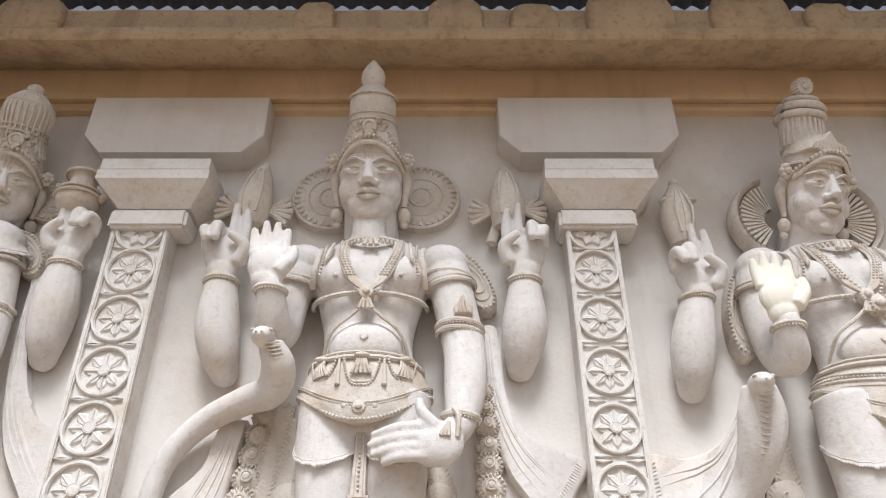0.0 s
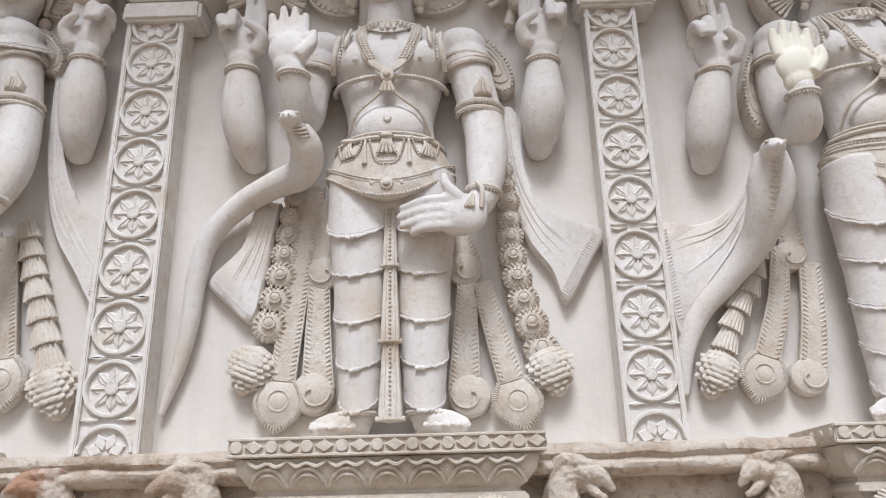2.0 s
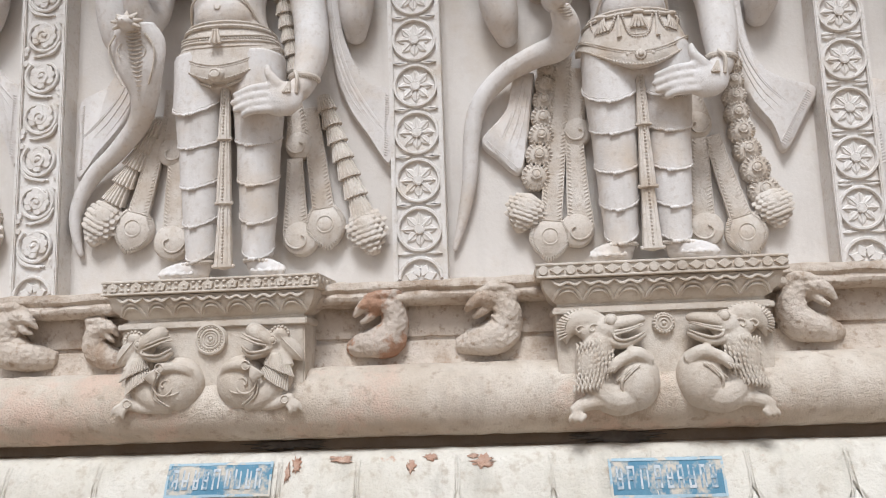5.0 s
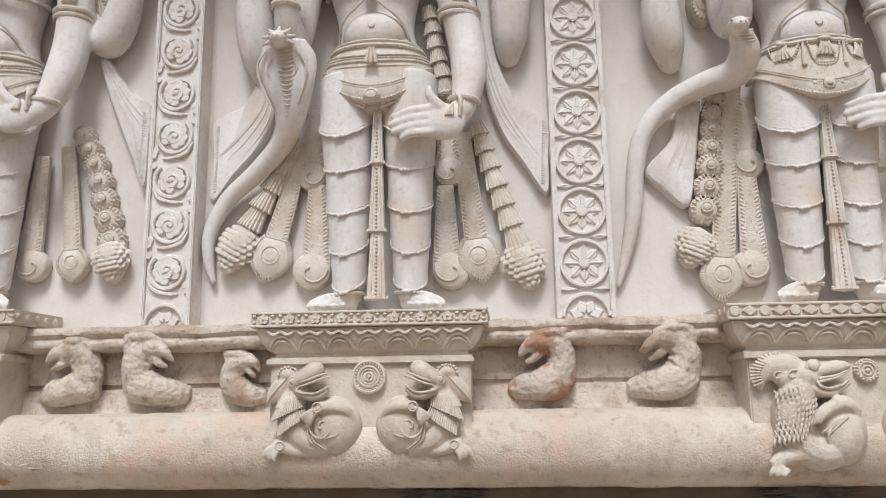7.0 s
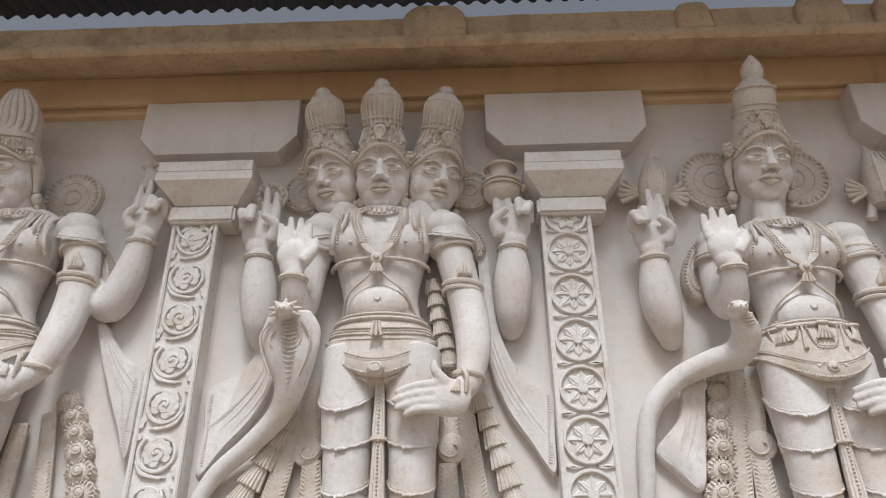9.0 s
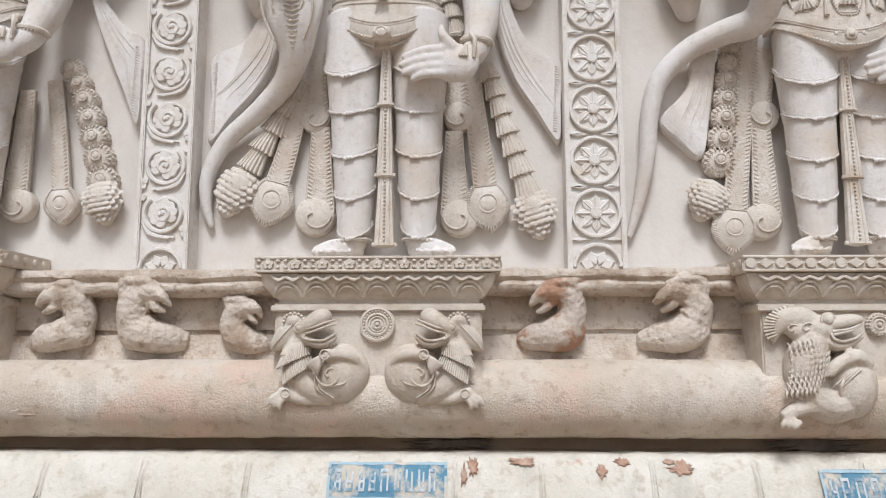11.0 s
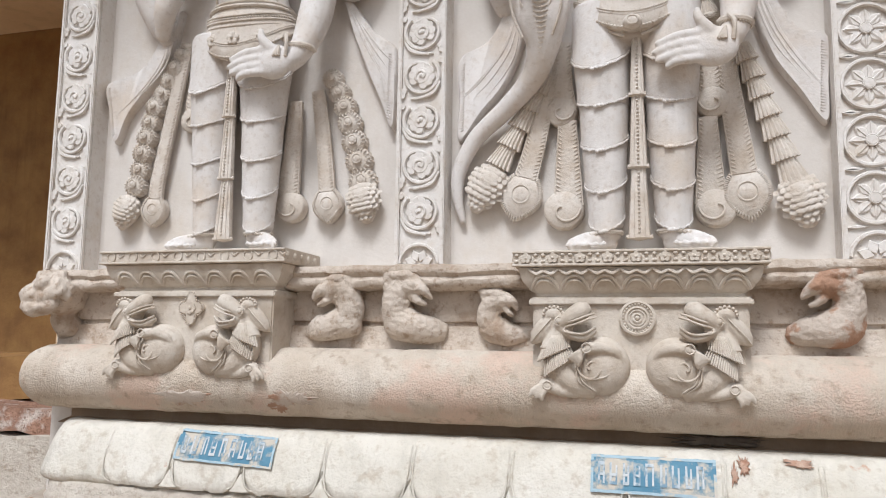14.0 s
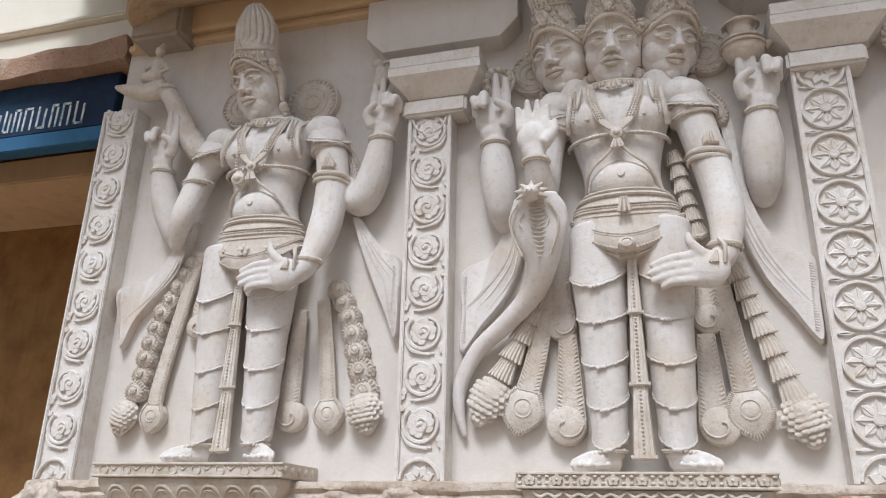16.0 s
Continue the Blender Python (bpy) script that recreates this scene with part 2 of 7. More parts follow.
    def disc(self, c, r, back, front, teeth=0, depth=0.12, n=40, flat=1.0):
        a = np.linspace(0, 2 * math.pi, max(n, teeth * 4), endpoint=False)
        rr = r * (1 - depth * np.abs(np.sin(a * teeth / 2))) if teeth else np.full(len(a), r)
        return self.plate(np.c_[c[0] + rr * np.cos(a), c[1] + rr * np.sin(a) * flat], back, front, r * 0.12)

    def ring(self, c, r, thick, y, n=28, m=6, flat=1.0, arc=(0.0, 2 * math.pi), deep=None):
        a = np.linspace(arc[0], arc[1], n)
        deep = deep or thick
        pts = np.c_[c[0] + r * np.cos(a), np.full(n, y), c[1] + r * np.sin(a) * flat]
        return self.tube(pts, [(thick, deep)] * n, n=m, sub=1)

    def moved(self, m):
        m = np.array(m)
        self.v = [v @ m[:3, :3].T + m[:3, 3] for v in self.v]
        return self

    def join(self, other):
        return self.add(np.vstack(other.v), other.f) if other.n else self

    def mesh(self, name, mats, sharp=38):
        me = bpy.data.meshes.new(name)
        me.from_pydata(np.vstack(self.v).tolist(), [], self.f)
        me.polygons.foreach_set("use_smooth", [True] * len(me.polygons))
        me.set_sharp_from_angle(angle=radians(sharp))
        for m in mats if isinstance(mats, (list, tuple)) else [mats]:
            me.materials.append(m)
        return me

    def fused(self, voxel, rounds=3):
        """The pieces grown into one skin."""
        me = bpy.data.meshes.new("lump")
        me.from_pydata(np.vstack(self.v).tolist(), [], self.f)
        ob = new("lump", me)
        r = ob.modifiers.new("skin", "REMESH")
        r.mode, r.voxel_size = "VOXEL", voxel
        s = ob.modifiers.new("soft", "SMOOTH")
        s.factor, s.iterations = 0.5, rounds
        got = bpy.data.meshes.new_from_object(ob.evaluated_get(bpy.context.evaluated_depsgraph_get()))
        v = np.empty(len(got.vertices) * 3)
        got.vertices.foreach_get("co", v)
        out = Clay().add(v.reshape(-1, 3), [tuple(p.vertices) for p in got.polygons])
        bpy.data.objects.remove(ob)
        bpy.data.meshes.remove(me)
        bpy.data.meshes.remove(got)
        return out


def thing(name, clay, mat, label="", category="", group="", kind="", sharp=38):
    return tagged(new(name, clay.mesh(name, mat, sharp)), label, category, group, kind)


def part(name, clay, mat, parent, label="", sharp=38):
    ob = new(name, clay if isinstance(clay, bpy.types.Mesh) else clay.mesh(name, mat, sharp))
    ob.parent = parent
    return tagged(ob, label)


def empty(name, at, label, category, group="", kind=""):
    ob = new(name)
    ob.location = at
    ob.empty_display_size = 0.1
    return tagged(ob, label, category, group, kind)


def box(x0, x1, y0, y1, z0, z1, bevel=0.006, cuts=0, rough=0.0, seed=0):
    """A block with softened edges, optionally uneven."""
    bm = bmesh.new()
    bmesh.ops.create_cube(bm, size=1.0)
    for v in bm.verts:
        v.co = Vector(((x0 + x1) / 2 + v.co.x * (x1 - x0), (y0 + y1) / 2 + v.co.y * (y1 - y0), (z0 + z1) / 2 + v.co.z * (z1 - z0)))
    if cuts:
        bmesh.ops.subdivide_edges(bm, edges=bm.edges[:], cuts=cuts, use_grid_fill=True)
        for v in bm.verts:
            v.co += noise.noise_vector(v.co * 9 + Vector((seed, 0, 0))) * rough
    else:
        bmesh.ops.bevel(bm, geom=bm.edges[:], offset=bevel, segments=2, affect="EDGES")
    out = Clay().add([v.co[:] for v in bm.verts], [[v.index for v in f.verts] for f in bm.faces])
    bm.free()
    return out


def sweep(profile, right, corner, rough=0.0, freq=6.0, step=0.03, back=0.5, sub=3, radius=1.0):
    """A moulding: (out, z) profile run along the wall from its right end to the left corner, round it and back."""
    prof = smooth_path(np.c_[profile, np.zeros(len(profile))], sub)[:, :2] if sub > 1 else np.array(profile, float)
    xs = np.linspace(right, corner, max(2, int((right - corner) / step)))
    rows = [[(x, -d, z) for d, z in prof] for x in xs]
    for a in np.linspace(0, math.pi / 2, 9)[1:]:
        rows.append([(corner - d * math.sin(a), -d * math.cos(a), z) for d, z in prof])
    rows += [[(corner - d, y, z) for d, z in prof] for y in np.linspace(0, back, 8)[1:]]
    v = np.array(rows)
    k = v.shape[1]
    v = v.reshape(-1, 3)
    if rough:
        for p in v:
            q = Vector(p)
            w = noise.noise(q * freq) * 0.6 + noise.noise(q * freq * 3.1) * 0.4
            p[1] += w * rough
            p[2] += noise.noise(q * freq * 1.7 + Vector((7, 3, 1))) * rough * 0.6
    f = [(i * k + j, (i + 1) * k + j, (i + 1) * k + j + 1, i * k + j + 1) for i in range(len(rows) - 1) for j in range(k - 1)]
    return Clay().add(v, f)


# ---- the wall and its mouldings ----
BACK = 0.11                    # face of the niche wall
LEFT, RIGHT = -4.62, 2.75      # ends of the wall
thing("ground", Clay().add([(-400, -400, 0), (400, -400, 0), (400, 400, 0), (-400, 400, 0)], [(0, 1, 2, 3)]), GROUND, kind="structure",
      label="dusty stone-paved temple yard", category="ground")
thing("wall_main", box(LEFT + 0.01, RIGHT, BACK, 0.62, 0.0, 4.30, 0.004), WALL, kind="structure",
      label="cream stucco temple wall behind the reliefs", category="wall")
# upper frieze: a narrow fillet, the hollow ochre beam and the weathered eave
thing("trim_fillet", sweep([(-0.11, 3.945), (-0.075, 3.948), (-0.065, 3.96), (-0.07, 3.985), (-0.09, 3.99), (-0.09, 4.02)], RIGHT, LEFT + 0.03, 0.004, sub=1, back=0.3), OCHRE,
      kind="structure", label="narrow ochre fillet along the top of the wall", category="trim")
thing("trim_beam", sweep([(-0.10, 3.995), (-0.055, 4.0), (-0.045, 4.03), (-0.04, 4.10), (-0.02, 4.17), (0.03, 4.21), (0.06, 4.22)], RIGHT, LEFT + 0.1, 0.006, sub=2, back=0.3), OCHRE,
      kind="structure", label="hollow ochre-washed cornice beam", category="cornice")
thing("trim_eave", sweep([(-0.06, 4.20), (0.0, 4.12), (0.12, 4.045), (0.285, 4.0), (0.30, 4.012), (0.30, 4.052), (0.272, 4.062), (0.272, 4.10), (0.265, 4.11), (0.265, 4.20), (0.20, 4.25), (-0.1, 4.27)],
                         RIGHT, LEFT + 0.42, 0.008, sub=1, back=0.3), EAVE, kind="structure",
      label="weathered brown plaster eave with a chipped edge", category="eave")
eave_blocks = ((-1.72, 0.30, 0.20), (-0.53, 0.17, 0.175), (0.05, 0.24, 0.19), (0.38, 0.20, 0.16), (0.78, 0.37, 0.25), (1.28, 0.34, 0.235), (1.60, 0.2, 0.16))
for i, (x, w, h) in enumerate(eave_blocks):
    o = [(x + w / 2 * math.copysign(abs(math.cos(t)) ** 0.45, math.cos(t)), 4.05 + h * abs(math.sin(t)) ** 0.55) for t in np.linspace(0, math.pi, 22)]
    b = Clay().plate(o, -0.18, -0.302, 0.018)
    b.v = [np.array([np.array(p) + np.array(noise.noise_vector(Vector(p) * 13)) * 0.007 for p in v]) for v in b.v]
    thing("eave_ornament", b, EAVE, "crumbled rounded plaster knob on the eave", "ornament", "knobs along the eave", sharp=60)

# base, from the ledge under the figures down to the red stone
thing("trim_ledge", sweep([(-0.11, 1.655), (0.06, 1.652), (0.085, 1.640), (0.09, 1.62), (0.075, 1.605), (0.085, 1.59), (0.075, 1.567), (0.03, 1.555), (-0.02, 1.555)],
                          RIGHT, LEFT + 0.10, 0.014, 9.0, sub=2), FRIEZE, kind="structure",
      label="chipped plaster ledge under the figures", category="ledge")
thing("trim_frieze", sweep([(-0.02, 1.57), (-0.012, 1.50), (-0.015, 1.435), (-0.028, 1.43), (-0.028, 1.418), (0.0, 1.412), (0.005, 1.36), (0.015, 1.31), (0.03, 1.29)],
                           RIGHT, LEFT + 0.13, 0.006, 7.0, sub=1), FRIEZE, kind="structure",
      label="pitted plaster frieze with a cut groove", category="frieze")
torus = [(0.0, 1.325)] + [(0.045 + 0.155 * math.sin(a), 1.188 + 0.137 * math.cos(a)) for a in np.linspace(0.1, math.pi - 0.25, 15)] + [(0.03, 1.05)]
thing("trim_torus", sweep(torus, RIGHT, LEFT + 0.195, 0.010, 8.0, sub=1), BASE, kind="structure",
      label="fat rounded plaster roll with rubbed patches", category="moulding")
# groove under the roll, coloured dark to deepen the shade in it
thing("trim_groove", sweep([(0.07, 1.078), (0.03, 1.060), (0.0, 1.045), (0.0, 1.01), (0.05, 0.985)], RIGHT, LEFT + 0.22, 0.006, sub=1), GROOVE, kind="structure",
      label="deep groove below the plaster roll, its shade painted in dark brown", category="groove")

# lotus course: broad petals side by side
PETAL_EDGES = [-4.05, -3.73, -3.42, -3.09, -2.75, -2.39, -2.0, -1.69, -1.40, -1.03, -0.69, -0.34, 0.0, 0.34, 0.68, 1.02, 1.36, 1.70, 2.04, 2.38, 2.72]
lotus_profile = [(0.03, 1.005), (0.10, 1.008), (0.14, 0.99), (0.165, 0.95), (0.185, 0.90), (0.20, 0.85), (0.214, 0.81), (0.212, 0.785), (0.19, 0.765), (0.12, 0.76)]
lotus = thing("trim_lotus_course", sweep(lotus_profile, RIGHT, LEFT + 0.37, 0.008, 7.0, sub=2), LOTUS, kind="structure",
              label="limewashed bulging lotus course", category="moulding")
thing("trim_lotus_foot", sweep([(0.15, 0.785), (0.205, 0.772), (0.218, 0.755), (0.225, 0.72), (0.232, 0.692), (0.15, 0.685)], RIGHT, LEFT + 0.42, 0.014, 11.0, sub=2), STRIP, kind="structure",
      label="rough grey-beige mortar strip below the lotus course", category="moulding")
SKIN_Z, SKIN_D = [-1.005, -0.99, -0.95, -0.90, -0.85, -0.81, -0.77], [0.105, 0.144, 0.172, 0.194, 0.209, 0.22, 0.222]


def lotus_skin(z):
    """How far the petals stand out at a height."""
    return float(np.interp(-z, SKIN_Z, SKIN_D)) + 0.010


def torus_skin(z):
    return 0.045 + 0.155 * math.sqrt(max(0.0, 1 - ((z - 1.188) / 0.137) ** 2))


def hem(u):
    """Lower edge of a petal across its width, -1 to 1."""
    return 0.778 + 0.085 * max(0.0, abs(u) - 0.52) ** 2.2 / 0.48 ** 2.2


for a, b in zip(PETAL_EDGES, PETAL_EDGES[1:]):
    # a petal: a shallow shell over the course with rounded lower corners
    w, nu, nv = b - a, 23, 12
    v = []
    for j in range(nv + 1):
        t = j / nv
        for i in range(nu + 1):
            u = i / nu * 2 - 1
            low = hem(u)
            z = 1.000 + (low - 1.000) * t
            d = lotus_skin(z) - 0.010
            d += (0.003 + 0.007 * t ** 2) * (1 - abs(u) ** 9) + 0.004 * t ** 3 - (0.011 if j == nv else 0) - (0.002 if abs(u) == 1 else 0)
            p = Vector((a + w * (u * 0.997 + 1) / 2, -d, z))
            d2 = noise.noise(p * 9) * 0.006
            v.append((p.x, p.y + d2, p.z + (noise.noise(p * 12) * 0.010 + noise.noise(p * 40) * 0.006) * t))
    k = nu + 1
    petal = Clay().add(v, [(j * k + i, (j + 1) * k + i, (j + 1) * k + i + 1, j * k + i + 1) for j in range(nv) for i in range(nu)])
    # worn rim that runs down each side and turns in along the hem, and the tip of the leaf behind
    for side in (-1, 1):
        pts = [(side * u, z) for u, z in ((0.95, 0.985), (0.955, 0.93), (0.95, 0.885), (0.92, 0.845), (0.86, 0.812), (0.76, 0.795), (0.62, 0.788))]
        pts = [(a + w * (u + 1) / 2, -lotus_skin(z) + 0.0005 - 0.002 * noise.noise(Vector((a + u, z * 9, 1))), z) for u, z in pts]
        petal.tube(pts, [0.0006, 0.0010, 0.0022, 0.0036, 0.0038, 0.003, 0.001], n=6, sub=3)
    petal.tube([(b, -lotus_skin(0.845) + 0.007, 0.845), (b, -lotus_skin(0.81) + 0.004, 0.815), (b, -lotus_skin(0.79) + 0.002, 0.785)], [(0.004, 0.006), (0.018, 0.010), (0.040, 0.010)], n=8)
    part("lotus_petal", petal, LOTUS, lotus, sharp=60)

# courses of red stone under the lotus course
core = thing("plinth_core", sweep([(0.10, 0.70), (0.292, 0.690), (0.296, 0.0)], RIGHT, LEFT + 0.42, 0.004, sub=1), MORTAR, kind="structure",
             label="mortar core of the stone plinth", category="plinth")
rnd = random.Random(5)
for row, (z0, z1, off) in enumerate(((0.40, 0.688, -0.07), (0.05, 0.39, 0.33))):
    x = -4.45
    cuts = [-2.914, -2.09, -1.328, -0.623] if row == 0 else []
    edges = [-4.42, -3.72] + cuts + [0.1, 0.85, 1.6, 2.3, 2.74] if row == 0 else [-4.42, -3.3, -2.5, -1.7, -0.9, -0.1, 0.7, 1.5, 2.3, 2.74]
    for a, b in zip(edges, edges[1:]):
        part("stone_block", box(a + 0.011, b - 0.011, -0.318 + rnd.uniform(-0.008, 0.008), -0.1, z0, z1 + rnd.uniform(-0.004, 0.003), cuts=6, rough=0.012, seed=x), RED, core)

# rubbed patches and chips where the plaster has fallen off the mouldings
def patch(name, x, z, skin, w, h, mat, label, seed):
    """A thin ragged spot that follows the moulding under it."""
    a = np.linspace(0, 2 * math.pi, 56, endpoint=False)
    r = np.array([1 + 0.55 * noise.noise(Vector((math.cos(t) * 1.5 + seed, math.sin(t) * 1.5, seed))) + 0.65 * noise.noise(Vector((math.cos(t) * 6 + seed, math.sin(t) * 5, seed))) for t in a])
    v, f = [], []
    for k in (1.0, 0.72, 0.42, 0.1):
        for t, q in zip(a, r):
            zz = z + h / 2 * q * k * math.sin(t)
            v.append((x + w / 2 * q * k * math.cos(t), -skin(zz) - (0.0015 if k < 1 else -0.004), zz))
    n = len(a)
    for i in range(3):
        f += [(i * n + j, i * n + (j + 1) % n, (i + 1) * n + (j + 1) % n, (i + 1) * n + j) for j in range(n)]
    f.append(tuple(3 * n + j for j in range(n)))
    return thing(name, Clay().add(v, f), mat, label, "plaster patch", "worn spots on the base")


for i, (x, z, w, h) in enumerate(((-0.93, 0.965, 0.12, 0.05), (-1.13, 0.985, 0.07, 0.03), (-1.46, 0.985, 0.13, 0.03), (-1.20, 0.955, 0.05, 0.05), (-1.63, 0.97, 0.05, 0.07), (-0.97, 0.985, 0.05, 0.02), (-1.66, 0.94, 0.03, 0.08))):
    patch("plaster_chip", x, z, lotus_skin, w * 0.7, h * 0.75, RUST, "red brick showing through chipped plaster", i * 1.7)
for i, (x, z, w, h) in enumerate(((-3.24, 1.135, 0.19, 0.07), (-3.30, 1.10, 0.09, 0.06), (-3.72, 1.12, 0.30, 0.06))):
    patch("rust_stain", x, z, torus_skin, w, h, RUSTED, "rusty brown stain on the plaster roll", 9 + i * 2.3)
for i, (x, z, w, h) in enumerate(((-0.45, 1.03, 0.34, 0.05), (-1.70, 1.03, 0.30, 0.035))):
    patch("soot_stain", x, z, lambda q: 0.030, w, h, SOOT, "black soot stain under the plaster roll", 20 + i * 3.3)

# painted name panels on the lotus course
def panel(x, w, z, h, tilt, seed):
    p = empty("painted_panel", (x, -0.19, z), "small worn blue painted name panel with white lettering", "painted sign", "name panels on the base")
    board = Clay()
    nx = 14
    a = radians(tilt)
    v, f = [], []
    for j, zz in enumerate((-h / 2, -h / 4, 0, h / 4, h / 2)):
        for i in range(nx + 1):
            xx = -w / 2 + w * i / nx
            dz = zz + xx * math.sin(a) + noise.noise(Vector((xx * 40, zz * 50, seed))) * 0.003
            v.append((xx * math.cos(a), 0.19 - lotus_skin(z + dz) - 0.003, dz))
    f = [(j * (nx + 1) + i, j * (nx + 1) + i + 1, (j + 1) * (nx + 1) + i + 1, (j + 1) * (nx + 1) + i) for j in range(4) for i in range(nx)]
    part("blue_ground", board.add(v, f), BLUE, p)
    rim = Clay()
    for u0, u1, w0, w1 in ((-0.5, 0.5, -0.5, -0.42), (-0.5, 0.5, 0.43, 0.5), (-0.5, -0.478, -0.5, 0.5), (0.478, 0.5, -0.5, 0.5)):
        m, q = 16, []
        for zz in (w0 * h, (w0 + w1) / 2 * h, w1 * h):
            for i in range(m + 1):
                xx = w * (u0 + (u1 - u0) * i / m)
                dz = zz + xx * math.sin(a) + noise.noise(Vector((xx * 40, zz * 50, seed))) * 0.003
                q.append((xx * math.cos(a), 0.19 - lotus_skin(z + dz) - 0.005, dz))
        rim.add(q, [(j * (m + 1) + i, j * (m + 1) + i + 1, (j + 1) * (m + 1) + i + 1, (j + 1) * (m + 1) + i) for j in range(2) for i in range(m)])
    part("pale_rim", rim, PALEBLUE, p, "pale blue painted rim")
    r = random.Random(seed)
    c = Clay()
    xx = -w / 2 * 0.88
    while xx < w / 2 * 0.86:
        lw = r.uniform(0.026, 0.042)
        bar = [(xx, -h * 0.27, 0.007, h * 0.58), (xx + lw * 0.55, -h * 0.25, 0.006, h * 0.5)]
        flat_ = [(xx, h * (0.24 if r.random() < 0.6 else -0.27), lw * 0.7, 0.010)] + ([(xx, -h * 0.04, lw * 0.6, 0.008)] if r.random() < 0.5 else [])
        for bx, bz, bw, bh in bar + flat_:
            q = []
            for dx, dz in ((0, 0), (bw, 0), (bw, bh), (0, bh)):
                hz = bz + dz + (bx + dx) * math.sin(a)
                q.append(((bx + dx) * math.cos(a), 0.19 - lotus_skin(z + hz) - 0.0065, hz))
            c.add(q, [(0, 1, 2, 3)])
        xx += lw + 0.008
    part("lettering", c, WHITE, p, "row of white painted bars")
    return p


panel(-1.915, 0.40, 0.925, 0.115, 0, 3)
panel(-3.51, 0.43, 0.935, 0.11, -2, 5)
panel(-0.29, 0.40, 0.90, 0.13, 0, 8)


# ---- pilasters ----
def petal_flower(c, r, y, petals, clay, tip=0.18):
    for i in range(petals):
        a = math.pi / 2 + 2 * math.pi * i / petals
        u, w = np.array([math.cos(a), math.sin(a)]), np.array([-math.sin(a), math.cos(a)])
        o = [c + u * r * 0.2 - w * r * 0.1, c + u * r * 0.5 - w * r * 0.28, c + u * r * 0.75 - w * r * 0.22, c + u * r,
             c + u * r * 0.75 + w * r * 0.22, c + u * r * 0.5 + w * r * 0.28, c + u * r * 0.2 + w * r * 0.1]
        clay.plate(o, y + 0.02, y - 0.002 * (i % 2), 0.006)
        m = c + u * r * 0.55
        clay.tube([(m[0] - u[0] * r * 0.3, y - 0.002, m[1] - u[1] * r * 0.3), (m[0] + u[0] * r * 0.3, y - 0.002, m[1] + u[1] * r * 0.3)], 0.004, n=5, sub=2)


def medallion(radius):
    c = Clay()
    c.ring((0, 0), radius * 0.93, radius * 0.085, 0.0, n=32, m=6, deep=0.010)
    petal_flower(np.zeros(2), radius * 0.80, 0.002, 8, c)
    c.disc((0, 0), radius * 0.19, 0.01, -0.008, n=16)
    c.ring((0, 0), radius * 0.21, 0.003, -0.005, n=16, m=4)
    for sx in (-1, 1):
        for sz in (-1, 1):
            c.plate([(sx * radius * 0.25, sz * radius * 1.06), (sx * radius * 0.65, sz * radius * 0.97), (sx * radius * 1.0, sz * radius * 1.08), (sx * radius * 0.7, sz * radius * 1.14)], 0.012, -0.003, 0.004)
    return c.mesh("flower_medallion", PILASTER)


def scroll(radius, flip):
    c = Clay()
    a = np.linspace(0.4, 2 * math.pi + 0.2, 34)
    r = radius * np.interp(a, [0.4, 5.0, 6.5], [0.95, 0.88, 0.62])
    p = np.c_[flip * r * np.cos(a + 1.9), np.zeros(len(a)), r * np.sin(a + 1.9)]
    c.tube(p, np.linspace(0.010, 0.007, len(a)), n=6, sub=1)
    c.tube([(flip * -radius * 1.0, 0, -radius * 0.4), (flip * -radius * 0.6, 0, -radius * 1.0), (flip * radius * 0.35, 0, -radius * 1.25)], [0.006, 0.009, 0.005], n=6)
    c.tube([(flip * -radius * 0.9, 0.002, -radius * 0.7), (flip * -radius * 0.2, 0.002, -radius * 1.1), (flip * radius * 0.6, 0.002, -radius * 1.2)], [0.004, 0.007, 0.004], n=6)
    k = 9
    for i in range(k):
        t = -0.5 + 2 * math.pi * i / k * 0.90
        q = (flip * radius * 0.50 * math.cos(t), radius * 0.50 * math.sin(t))
        c.disc(q, radius * 0.235, 0.012, -0.005 - 0.0012 * (i % 2), n=16)
    c.disc((0, 0), radius * 0.46, 0.012, -0.0075, n=24)
    a = np.linspace(0, 5.0, 22)
    r = np.linspace(radius * 0.36, radius * 0.12, 22)
    c.tube(np.c_[flip * r * np.cos(a - 0.9), np.full(22, -0.008), r * np.sin(a - 0.9)], np.linspace(0.0045, 0.0075, 22), n=6, sub=1)
    c.ball((0, -0.006, 0), (radius * 0.15, 0.008, radius * 0.15), 12, 8)
    for u, w in ((0.98, -0.78), (1.06, -1.02), (-1.04, 0.80)):
        c.disc((flip * radius * u, radius * w), radius * 0.17, 0.012, -0.003, n=12)
    return c.mesh("scroll_rosette", PILASTER)


